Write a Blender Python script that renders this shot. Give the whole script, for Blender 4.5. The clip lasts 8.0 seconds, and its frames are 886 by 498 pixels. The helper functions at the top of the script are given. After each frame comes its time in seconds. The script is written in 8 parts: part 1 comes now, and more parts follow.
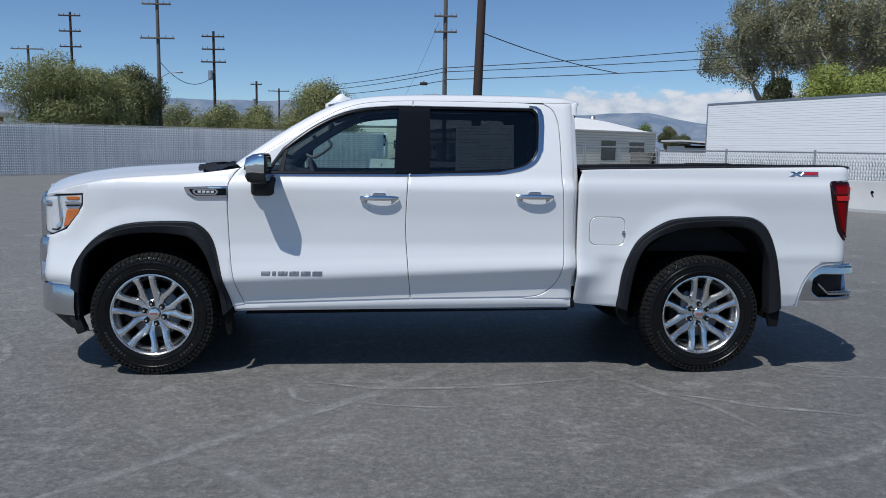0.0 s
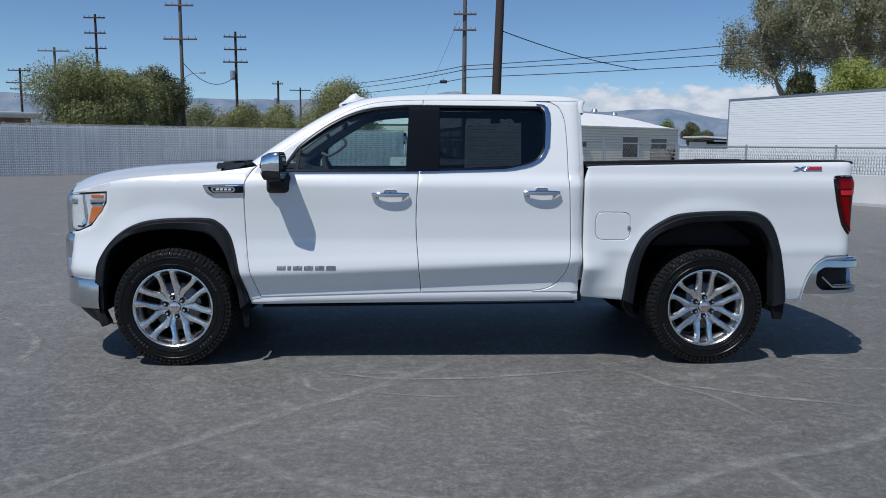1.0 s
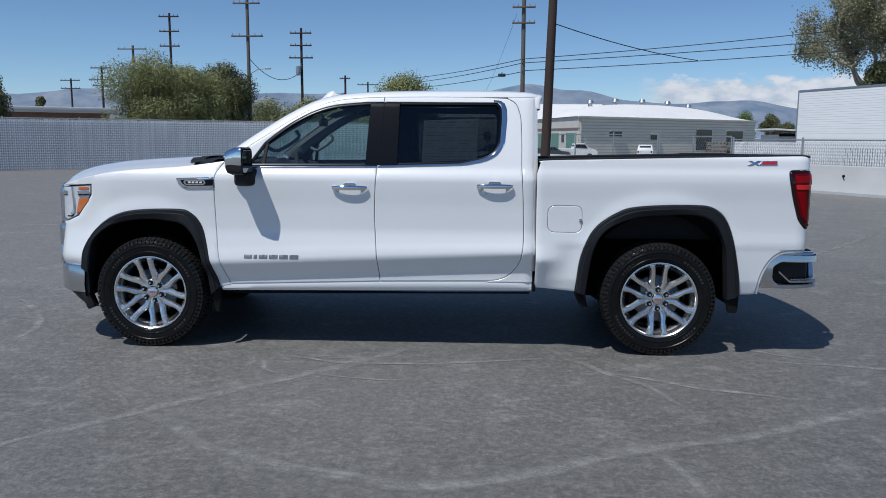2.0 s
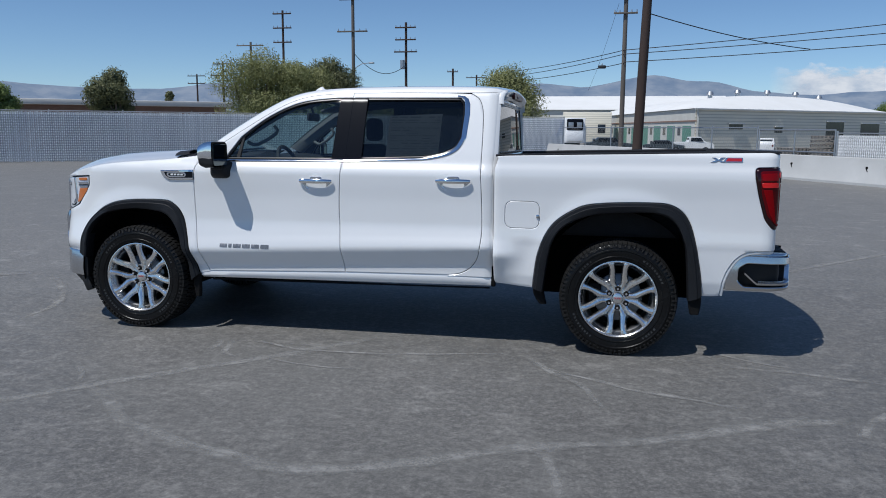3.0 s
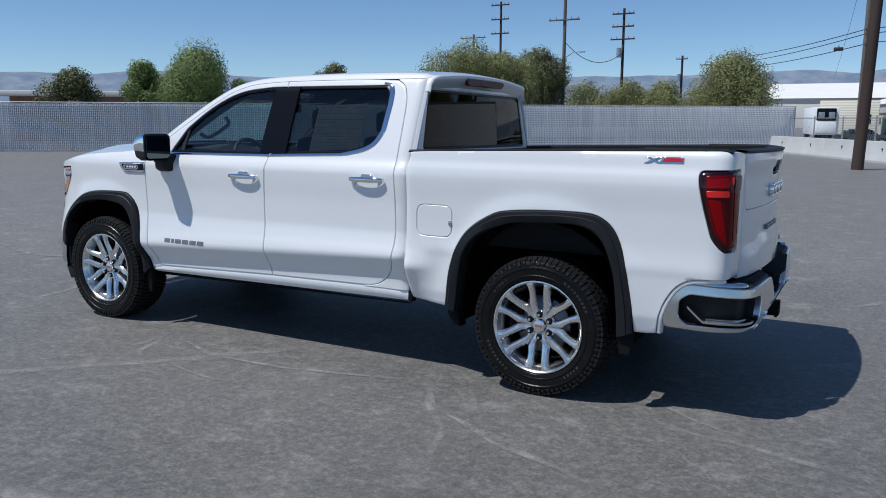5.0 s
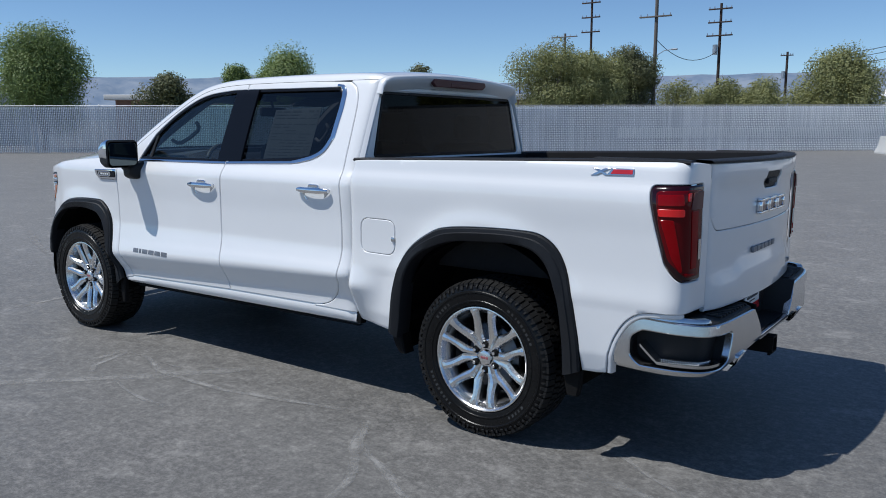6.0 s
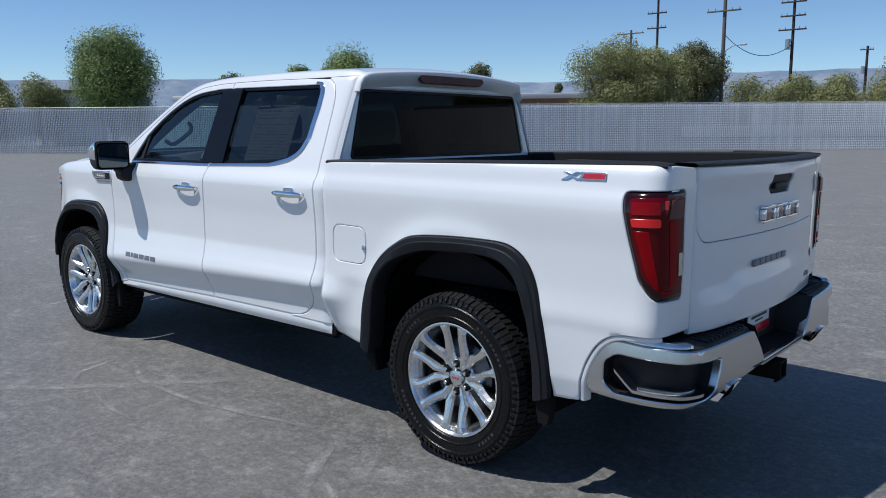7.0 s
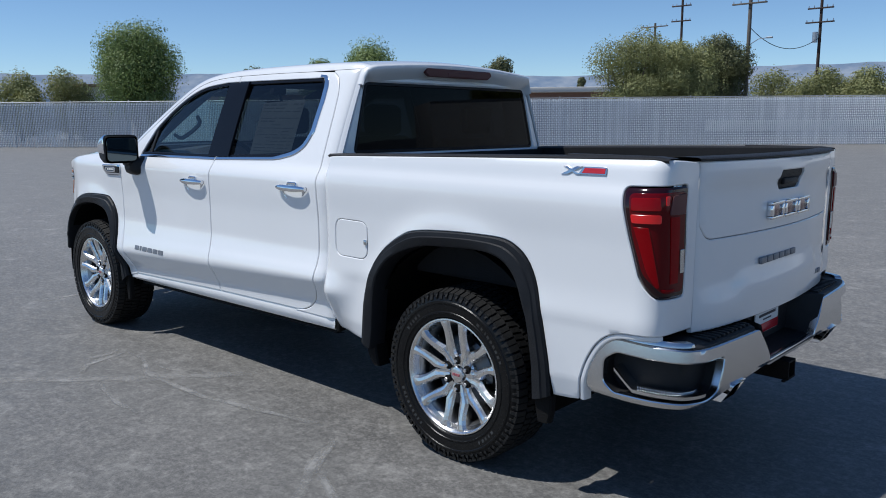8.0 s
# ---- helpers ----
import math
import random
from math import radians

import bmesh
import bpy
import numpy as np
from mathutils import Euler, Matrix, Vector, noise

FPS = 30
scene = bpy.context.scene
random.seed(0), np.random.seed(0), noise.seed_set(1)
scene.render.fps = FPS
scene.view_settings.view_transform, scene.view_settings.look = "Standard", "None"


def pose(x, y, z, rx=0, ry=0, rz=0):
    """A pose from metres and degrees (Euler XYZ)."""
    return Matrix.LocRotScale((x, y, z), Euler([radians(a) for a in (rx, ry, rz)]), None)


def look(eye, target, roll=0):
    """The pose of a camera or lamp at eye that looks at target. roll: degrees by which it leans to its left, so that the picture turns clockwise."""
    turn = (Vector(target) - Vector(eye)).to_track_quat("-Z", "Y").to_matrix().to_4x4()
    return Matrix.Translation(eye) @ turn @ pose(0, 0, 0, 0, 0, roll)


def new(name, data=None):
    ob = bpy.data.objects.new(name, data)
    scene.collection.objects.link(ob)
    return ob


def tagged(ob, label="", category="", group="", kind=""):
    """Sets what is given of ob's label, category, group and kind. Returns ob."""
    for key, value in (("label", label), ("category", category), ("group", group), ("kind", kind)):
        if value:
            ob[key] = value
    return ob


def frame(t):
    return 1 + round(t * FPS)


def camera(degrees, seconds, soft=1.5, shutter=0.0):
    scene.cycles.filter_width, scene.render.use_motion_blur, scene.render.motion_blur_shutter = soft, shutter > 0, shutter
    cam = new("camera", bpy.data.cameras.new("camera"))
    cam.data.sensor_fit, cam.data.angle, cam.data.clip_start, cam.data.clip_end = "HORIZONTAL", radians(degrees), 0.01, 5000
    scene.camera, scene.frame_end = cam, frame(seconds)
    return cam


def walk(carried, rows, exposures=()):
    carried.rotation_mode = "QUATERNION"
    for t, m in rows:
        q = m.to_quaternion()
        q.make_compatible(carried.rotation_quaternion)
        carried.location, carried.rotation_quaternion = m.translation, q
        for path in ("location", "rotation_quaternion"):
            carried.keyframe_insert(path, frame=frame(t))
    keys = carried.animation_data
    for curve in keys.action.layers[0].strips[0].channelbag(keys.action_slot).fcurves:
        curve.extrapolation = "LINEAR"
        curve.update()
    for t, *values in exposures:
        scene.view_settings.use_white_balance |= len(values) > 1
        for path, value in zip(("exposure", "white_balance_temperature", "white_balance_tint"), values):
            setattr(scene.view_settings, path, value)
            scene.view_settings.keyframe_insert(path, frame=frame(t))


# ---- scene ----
cam = camera(58.7, 8.0, soft=0.95)
PATH = [
    (0, (1.584, -6.259, 1.548), (1.716, -4.28, 1.29), 0.8),
    (0.5, (1.583, -6.285, 1.552), (1.698, -4.305, 1.292), 0.6),
    (1, (1.659, -6.423, 1.549), (1.736, -4.442, 1.285), 0.4),
    (1.5, (2.004, -6.646, 1.555), (2.008, -4.665, 1.281), 0.3),
    (3, (3.626, -6.581, 1.591), (3.23, -4.644, 1.29), 0.3),
    (3.5, (4.197, -6.353, 1.593), (3.647, -4.455, 1.285), 0.4),
    (4, (4.662, -6.001, 1.585), (3.969, -4.151, 1.27), 0.4),
    (4.5, (5.058, -5.602, 1.589), (4.229, -3.811, 1.267), 0.3),
    (6, (5.89, -4.269, 1.626), (4.728, -2.674, 1.302), -0.1),
    (6.5, (5.962, -3.936, 1.624), (4.722, -2.4, 1.302), -0.3),
    (7, (6.06, -3.713, 1.622), (4.766, -2.223, 1.297), -0.4),
    (7.5, (6.101, -3.632, 1.62), (4.779, -2.169, 1.289), -0.4),
    (8, (6.103, -3.611, 1.618), (4.768, -2.16, 1.279), -0.4),
]
walk(cam, [(t, look(eye, target, roll)) for t, eye, target, roll in PATH],
     exposures=[(0, -0.33, 6080, 9), (3.0, -0.31, 6080, 9), (4.5, -0.26, 6080, 9), (6.0, -0.14, 6080, 9), (8.0, -0.10, 6080, 9)])

# ---------------------------------------------------------------- light
SUN_WAY = Vector((0.37, 0.43, -1.0)).normalized()
world = bpy.data.worlds.new("sky")
scene.world = world
world.use_nodes = True
wn = world.node_tree.nodes
sky = wn.new("ShaderNodeTexSky")
sky.sky_type = "NISHITA"
sky.sun_disc = False
sky.sun_elevation = math.asin(-SUN_WAY.z)
sky.sun_rotation = math.atan2(-SUN_WAY.x, -SUN_WAY.y)
sky.air_density, sky.dust_density, sky.ozone_density = 0.72, 0.0, 2.0
wn["Background"].inputs["Strength"].default_value = 0.106
tint = wn.new("ShaderNodeMix")
tint.data_type, tint.blend_type = "RGBA", "MULTIPLY"
tint.inputs[0].default_value = 1.0
tint.inputs[7].default_value = (0.89, 1.0, 1.085, 1)
world.node_tree.links.new(sky.outputs["Color"], tint.inputs[6])
world.node_tree.links.new(tint.outputs[2], wn["Background"].inputs["Color"])

sun_data = bpy.data.lights.new("sun", "SUN")
sun_data.energy, sun_data.angle, sun_data.color = 4.5, radians(0.53), (1.0, 0.96, 0.9)
sun = new("sun", sun_data)
sun.matrix_world = look((-9, -14, 30), Vector((-9, -14, 30)) + SUN_WAY)

# ---------------------------------------------------------------- materials
def material(name, color, rough=0.5, metal=0.0, **more):
    m = bpy.data.materials.new(name)
    m.use_nodes = True
    b = m.node_tree.nodes["Principled BSDF"]
    b.inputs["Base Color"].default_value = (*color, 1)
    b.inputs["Roughness"].default_value = rough
    b.inputs["Metallic"].default_value = metal
    for key, value in more.items():
        b.inputs[key.replace("_", " ")].default_value = value
    return m


def bsdf(m):
    return m.node_tree.nodes["Principled BSDF"]


def coords(m, scale=1.0, stretch=(1, 1, 1)):
    nt = m.node_tree
    tc = nt.nodes.new("ShaderNodeTexCoord")
    mp = nt.nodes.new("ShaderNodeMapping")
    mp.inputs["Scale"].default_value = [scale * s for s in stretch]
    nt.links.new(tc.outputs["Object"], mp.inputs["Vector"])
    return mp.outputs["Vector"]


def noise_of(m, vec, scale, detail=4.0, rough=0.6):
    n = m.node_tree.nodes.new("ShaderNodeTexNoise")
    n.inputs["Scale"].default_value, n.inputs["Detail"].default_value, n.inputs["Roughness"].default_value = scale, detail, rough
    m.node_tree.links.new(vec, n.inputs["Vector"])
    return n.outputs["Fac"]


def ramp(m, fac, stops):
    r = m.node_tree.nodes.new("ShaderNodeValToRGB")
    while len(r.color_ramp.elements) < len(stops):
        r.color_ramp.elements.new(0.5)
    for e, (p, c) in zip(r.color_ramp.elements, stops):
        e.position, e.color = p, (*c, 1) if len(c) == 3 else c
    m.node_tree.links.new(fac, r.inputs["Fac"])
    return r.outputs["Color"]


def mix(m, fac, a, b, mode="MIX"):
    n = m.node_tree.nodes.new("ShaderNodeMix")
    n.data_type, n.blend_type = "RGBA", mode
    for sock, v in ((n.inputs[0], fac), (n.inputs[6], a), (n.inputs[7], b)):
        if isinstance(v, bpy.types.NodeSocket):
            m.node_tree.links.new(v, sock)
        else:
            sock.default_value = v if not isinstance(v, tuple) else (*v, 1)[:4]
    return n.outputs[2]


def bump(m, height, strength=0.2, dist=0.01):
    n = m.node_tree.nodes.new("ShaderNodeBump")
    n.inputs["Strength"].default_value, n.inputs["Distance"].default_value = strength, dist
    m.node_tree.links.new(height, n.inputs["Height"])
    m.node_tree.links.new(n.outputs["Normal"], bsdf(m).inputs["Normal"])


def link(m, sock, name):
    m.node_tree.links.new(sock, bsdf(m).inputs[name])


def varied(name, c1, c2, scale=3.0, rough=0.6, bump_s=0.15, bump_scale=60.0, metal=0.0, stretch=(1, 1, 1), r2=None, c3=None, spec=0.5):
    """A surface whose colour wanders between two tones, with fine relief."""
    m = material(name, c1, rough, metal, Specular_IOR_Level=spec)
    v = coords(m, 1.0, stretch)
    big = noise_of(m, v, scale)
    fine = noise_of(m, v, bump_scale, 6)
    col = ramp(m, big, [(0.3, c1), (0.7, c2)])
    col = mix(m, 0.35, col, ramp(m, fine, [(0.3, c1), (0.7, c3 or c2)]))
    link(m, col, "Base Color")
    if r2 is not None:
        r = ramp(m, big, [(0.3, (rough,) * 3), (0.7, (r2,) * 3)])
        link(m, r, "Roughness")
    if bump_s:
        bump(m, fine, bump_s, 0.01)
    return m


def dot_with(m, vec, axis):
    n = m.node_tree.nodes.new("ShaderNodeVectorMath")
    n.operation = "DOT_PRODUCT"
    m.node_tree.links.new(vec, n.inputs[0])
    n.inputs[1].default_value = axis
    return n.outputs["Value"]


def calc(m, op, a, b=0.0):
    n = m.node_tree.nodes.new("ShaderNodeMath")
    n.operation = op
    for sock, val in zip(n.inputs, (a, b)):
        if isinstance(val, bpy.types.NodeSocket):
            m.node_tree.links.new(val, sock)
        else:
            sock.default_value = val
    return n.outputs[0]


PAINT = material("white_paint", (0.785, 0.785, 0.775), 0.32, 0.0, Coat_Weight=1.0, Coat_Roughness=0.03, Coat_IOR=1.5)
v = coords(PAINT)
link(PAINT, ramp(PAINT, noise_of(PAINT, v, 1.4), [(0.3, (0.775, 0.775, 0.768)), (0.7, (0.80, 0.80, 0.795))]), "Base Color")
BLACK = varied("black_plastic", (0.010, 0.010, 0.011), (0.017, 0.017, 0.018), 6, 0.55, 0.25, 700, spec=0.32)
FLARE = varied("flare_plastic", (0.012, 0.013, 0.015), (0.020, 0.021, 0.024), 5, 0.42, 0.2, 900, spec=0.16)
GLOSS = material("gloss_black", (0.006, 0.007, 0.010), 0.25, 0.0, Specular_IOR_Level=0.14)
WELL = varied("wheel_well_felt", (0.003, 0.003, 0.003), (0.006, 0.006, 0.006), 6, 0.95, 0.2, 200, spec=0.06)
LETTER = varied("dull_silver", (0.15, 0.16, 0.18), (0.24, 0.25, 0.27), 30, 0.45, 0.0, metal=0.4)
CAPRED = material("cap_red", (0.34, 0.09, 0.10), 0.4)
PALEINK = material("faded_print", (0.60, 0.61, 0.61), 0.7)
LAMPCLEAR = varied("lamp_reflector", (0.66, 0.68, 0.70), (0.86, 0.87, 0.88), 22, 0.16, 0.0, metal=0.35)
CHROME = material("chrome", (0.78, 0.79, 0.81), 0.07, 1.0)
v = coords(CHROME)
link(CHROME, ramp(CHROME, noise_of(CHROME, v, 9), [(0.35, (0.05,) * 3), (0.75, (0.09,) * 3)]), "Roughness")
SATIN = varied("bumper_chrome", (0.54, 0.55, 0.57), (0.64, 0.65, 0.66), 4, 0.20, 0.02, 300, 1.0)
ALLOY = varied("polished_alloy", (0.70, 0.70, 0.70), (0.80, 0.80, 0.795), 16, 0.22, 0.008, 400, 1.0, r2=0.29)
BARREL = varied("rim_barrel", (0.34, 0.34, 0.345), (0.46, 0.46, 0.46), 10, 0.34, 0.06, 200, 1.0)
ALLOY_IN = varied("cast_alloy", (0.14, 0.14, 0.145), (0.20, 0.20, 0.205), 10, 0.4, 0.1, 300, 0.9)
RUBBER = varied("tyre_rubber", (0.0045, 0.0045, 0.005), (0.008, 0.008, 0.008), 9, 0.19, 0.12, 110, r2=0.32, c3=(0.012, 0.012, 0.012), spec=0.19)
# pale flecks in the colour for scuffs and for glints on the lettering
SCUFF_GLINT = varied("scuff_glint_rubber", (0.010, 0.010, 0.010), (0.05, 0.05, 0.05), 26, 0.28, 0.3, 200, r2=0.5)
TREAD = varied("tyre_tread", (0.008, 0.008, 0.008), (0.017, 0.0165, 0.016), 11, 0.5, 0.4, 160, r2=0.75, spec=0.22)
LINER = varied("bed_liner", (0.012, 0.012, 0.013), (0.022, 0.022, 0.023), 4, 0.75, 0.6, 240, spec=0.2)
DARKMETAL = varied("chassis_metal", (0.004, 0.004, 0.0045), (0.011, 0.0105, 0.010), 5, 0.7, 0.3, 120, spec=0.12)
INTERIOR = varied("interior_black", (0.02, 0.02, 0.022), (0.032, 0.032, 0.035), 5, 0.6, 0.25, 420, spec=0.3)
LINING = varied("headliner", (0.11, 0.11, 0.115), (0.14, 0.14, 0.145), 6, 0.9, 0.2, 500)
PAPER = varied("sticker_paper", (0.72, 0.73, 0.72), (0.78, 0.79, 0.78), 8, 0.7, 0.0)
INK = material("sticker_ink", (0.06, 0.06, 0.07), 0.7)
AMBER = material("amber_lens", (0.55, 0.15, 0.025), 0.08, 0.0, Coat_Weight=1.0)
REDLENS = material("red_lens", (0.105, 0.001, 0.003), 0.10, 0.0, Coat_Weight=0.3, Coat_Roughness=0.03, Specular_IOR_Level=0.1)
REDBRIGHT = material("red_reflector", (0.24, 0.0015, 0.004), 0.12, 0.0, Coat_Weight=0.12, Specular_IOR_Level=0.08)
REDHOT = material("red_brake_strip", (0.74, 0.010, 0.010), 0.3, 0.0, Coat_Weight=0.3)
REDSMOKE = material("smoked_red", (0.130, 0.052, 0.050), 0.3, 0.0, Specular_IOR_Level=0.15)
REDDARK = material("red_lens_dark", (0.016, 0.001, 0.002), 0.10, 0.0, Coat_Weight=0.4, Specular_IOR_Level=0.3)
BADGEIN = material("badge_infill", (0.22, 0.16, 0.16), 0.2, 0.8)
REDPAINT = material("red_badge", (0.5, 0.02, 0.03), 0.25)
GLASSBLUE = material("fog_lens", (0.35, 0.48, 0.72), 0.1, 0.5, Coat_Weight=1.0)
MIRROR = material("mirror_glass", (0.09, 0.11, 0.115), 0.02, 1.0)


def glass(name, tint, base_gloss):
    """A thin tinted pane: it mirrors by its gloss and lets the rest through, darkened."""
    m = bpy.data.materials.new(name)
    m.use_nodes = True
    nt = m.node_tree
    nt.nodes.clear()
    out = nt.nodes.new("ShaderNodeOutputMaterial")
    clear = nt.nodes.new("ShaderNodeBsdfTransparent")
    clear.inputs["Color"].default_value = (*tint, 1)
    shine = nt.nodes.new("ShaderNodeBsdfGlossy")
    shine.inputs["Roughness"].default_value = 0.015
    # gloss rises towards grazing angles alike from both sides of the pane
    face = nt.nodes.new("ShaderNodeLayerWeight")
    face.inputs["Blend"].default_value = 0.5
    steep = nt.nodes.new("ShaderNodeMath")
    steep.operation = "POWER"
    steep.inputs[1].default_value = 5.0
    nt.links.new(face.outputs["Facing"], steep.inputs[0])
    share = nt.nodes.new("ShaderNodeMath")
    share.operation = "MULTIPLY_ADD"
    share.inputs[1].default_value, share.inputs[2].default_value = 1 - base_gloss, base_gloss
    nt.links.new(steep.outputs[0], share.inputs[0])
    both = nt.nodes.new("ShaderNodeMixShader")
    nt.links.new(share.outputs[0], both.inputs[0])
    nt.links.new(clear.outputs[0], both.inputs[1])
    nt.links.new(shine.outputs[0], both.inputs[2])
    nt.links.new(both.outputs[0], out.inputs["Surface"])
    return m


GLASS = glass("side_glass", (0.66, 0.80, 0.78), 0.075)
PRIVACY = glass("privacy_glass", (0.165, 0.185, 0.195), 0.055)
BACKGLASS = glass("rear_privacy_glass", (0.018, 0.021, 0.026), 0.009)

# ground
ASPHALT = material("asphalt", (0.1, 0.1, 0.1), 0.58, Specular_IOR_Level=0.45)
v = coords(ASPHALT)
patch = noise_of(ASPHALT, v, 0.16, 5, 0.55)
blotch = noise_of(ASPHALT, v, 1.1, 7, 0.68)
mottle = noise_of(ASPHALT, coords(ASPHALT, 1.0, (0.9, 1.15, 1)), 8.0, 9, 0.82)
crumb = noise_of(ASPHALT, v, 22, 6, 0.78)
grain = noise_of(ASPHALT, v, 60, 8, 0.85)
col = ramp(ASPHALT, patch, [(0.32, (0.115, 0.113, 0.108)), (0.68, (0.178, 0.172, 0.163))])
col = mix(ASPHALT, 0.50, col, ramp(ASPHALT, blotch, [(0.38, (0.078, 0.076, 0.074)), (0.62, (0.230, 0.223, 0.210))]))
col = mix(ASPHALT, 0.50, col, ramp(ASPHALT, mottle, [(0.38, (0.040, 0.039, 0.038)), (0.51, (0.118, 0.115, 0.109)), (0.64, (0.330, 0.320, 0.302))]))
col = mix(ASPHALT, 0.40, col, ramp(ASPHALT, crumb, [(0.38, (0.034, 0.033, 0.033)), (0.5, (0.120, 0.117, 0.111)), (0.64, (0.340, 0.330, 0.312))]))
col = mix(ASPHALT, 0.30, col, ramp(ASPHALT, grain, [(0.39, (0.025, 0.025, 0.026)), (0.5, (0.115, 0.112, 0.108)), (0.66, (0.360, 0.350, 0.333))]))
scuff = ramp(ASPHALT, noise_of(ASPHALT, coords(ASPHALT, 1.0, (1.0, 1.2, 1)), 2.4, 10, 0.8), [(0.54, (0, 0, 0)), (0.72, (1, 1, 1))])
col = mix(ASPHALT, scuff, col, mix(ASPHALT, 0.42, col, (0.42, 0.408, 0.386)))
# brightness gradient laid into the colour: paler towards +y and -x
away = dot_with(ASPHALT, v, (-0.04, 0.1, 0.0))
paler_far = ramp(ASPHALT, calc(ASPHALT, "ADD", calc(ASPHALT, "ADD", away, 0.45), calc(ASPHALT, "MULTIPLY", patch, 0.5)), [(0.15, (0.88, 0.875, 0.862)), (0.45, (1.04, 1.033, 1.016)), (1.0, (1.36, 1.35, 1.325))])
col = mix(ASPHALT, 1.0, col, paler_far, "MULTIPLY")
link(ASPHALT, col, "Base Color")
link(ASPHALT, ramp(ASPHALT, mottle, [(0.35, (0.52,) * 3), (0.65, (0.68,) * 3)]), "Roughness")
bump(ASPHALT, crumb, 0.30, 0.008)

SEAL = varied("worn_seam", (0.21, 0.206, 0.197), (0.36, 0.351, 0.334), 6, 0.85, 0.3, 90)
nt = SEAL.node_tree
v = coords(SEAL)
fade = ramp(SEAL, noise_of(SEAL, v, 7.5, 8, 0.75), [(0.30, (0.0, 0.0, 0.0)), (0.60, (0.80, 0.80, 0.80))])
edge = nt.nodes.new("ShaderNodeAttribute")
edge.attribute_name = "worn"
link(SEAL, mix(SEAL, 1.0, fade, edge.outputs["Color"], "MULTIPLY"), "Alpha")

CONCRETE = varied("barrier_concrete", (0.45, 0.45, 0.44), (0.56, 0.56, 0.55), 0.9, 0.85, 0.3, 70, c3=(0.37, 0.37, 0.36))
GALV = varied("galvanised_steel", (0.42, 0.43, 0.44), (0.55, 0.56, 0.57), 9, 0.42, 0.1, 150, 0.85)
SLAT = material("silver_slat", (0.4, 0.43, 0.47), 0.42, 0.12)
nt = SLAT.node_tree
v = coords(SLAT)
g = nt.nodes.new("ShaderNodeNewGeometry")


# the weave: each slat shows between the crossing wires as a row of bright staggered lozenges
turn_a, turn_b = math.pi / 0.088, math.pi / 0.115
along_x, along_y = 0.7902 * turn_a, 0.6128 * turn_a
weave = calc(SLAT, "MULTIPLY", calc(SLAT, "COSINE", dot_with(SLAT, v, (along_x, along_y, turn_b))), calc(SLAT, "COSINE", dot_with(SLAT, v, (along_x, along_y, -turn_b))))
lozenge = ramp(SLAT, calc(SLAT, "ADD", calc(SLAT, "MULTIPLY", weave, 0.5), 0.5), [(0.36, (0.17, 0.205, 0.26)), (0.54, (0.56, 0.61, 0.68)), (0.76, (0.97, 0.98, 0.99))])
patchy = noise_of(SLAT, v, 0.30, 5, 0.6)
col = ramp(SLAT, g.outputs["Random Per Island"], [(0.0, (0.38, 0.42, 0.49)), (0.5, (0.60, 0.64, 0.71)), (1.0, (0.90, 0.92, 0.95))])
col = mix(SLAT, 0.45, col, ramp(SLAT, patchy, [(0.35, (0.38, 0.43, 0.51)), (0.62, (0.90, 0.92, 0.95))]))
col = mix(SLAT, ramp(SLAT, noise_of(SLAT, v, 0.5, 3, 0.6), [(0.35, (0.25, 0.25, 0.25)), (0.6, (0.72, 0.72, 0.72))]), col, lozenge)
link(SLAT, col, "Base Color")
STRIPWHITE = varied("white_strip", (0.70, 0.72, 0.74), (0.86, 0.87, 0.88), 1.5, 0.5, 0.1, 40)
SLATLOW = material("white_woven_slat", (0.8, 0.8, 0.8), 0.5)
v = coords(SLATLOW)
turn_a, turn_b = math.pi / 0.075, math.pi / 0.095
weave = calc(SLATLOW, "MULTIPLY", calc(SLATLOW, "COSINE", dot_with(SLATLOW, v, (-0.477 * turn_a, 0.879 * turn_a, turn_b))), calc(SLATLOW, "COSINE", dot_with(SLATLOW, v, (-0.477 * turn_a, 0.879 * turn_a, -turn_b))))
col = ramp(SLATLOW, calc(SLATLOW, "ADD", calc(SLATLOW, "MULTIPLY", weave, 0.5), 0.5), [(0.26, (0.44, 0.45, 0.46)), (0.42, (0.78, 0.79, 0.80)), (0.70, (0.93, 0.93, 0.92))])
link(SLATLOW, mix(SLATLOW, 0.3, col, ramp(SLATLOW, noise_of(SLATLOW, v, 1.1), [(0.3, (0.66, 0.67, 0.67)), (0.7, (0.88, 0.88, 0.87))])), "Base Color")
PALLET = varied("pallet_wood", (0.23, 0.205, 0.175), (0.33, 0.30, 0.26), 3.0, 0.9, 0.3, 40)
WOODPOLE = varied("creosoted_wood", (0.034, 0.021, 0.017), (0.066, 0.042, 0.033), 1.2, 0.85, 0.5, 30, stretch=(3, 3, 0.3))
WOODGREY = varied("weathered_wood", (0.10, 0.085, 0.072), (0.17, 0.15, 0.13), 1.2, 0.9, 0.5, 30, stretch=(3, 3, 0.3))
WIRE = material("black_cable", (0.02, 0.02, 0.022), 0.6)
TRAILERSKIN = varied("trailer_aluminium", (0.90, 0.90, 0.89), (0.95, 0.95, 0.94), 0.8, 0.4, 0.1, 12, 0.0, stretch=(1, 1, 3))
WALLGREY = varied("block_wall", (0.76, 0.70, 0.57), (0.87, 0.81, 0.68), 0.6, 0.85, 0.2, 20, stretch=(0.4, 0.4, 3))
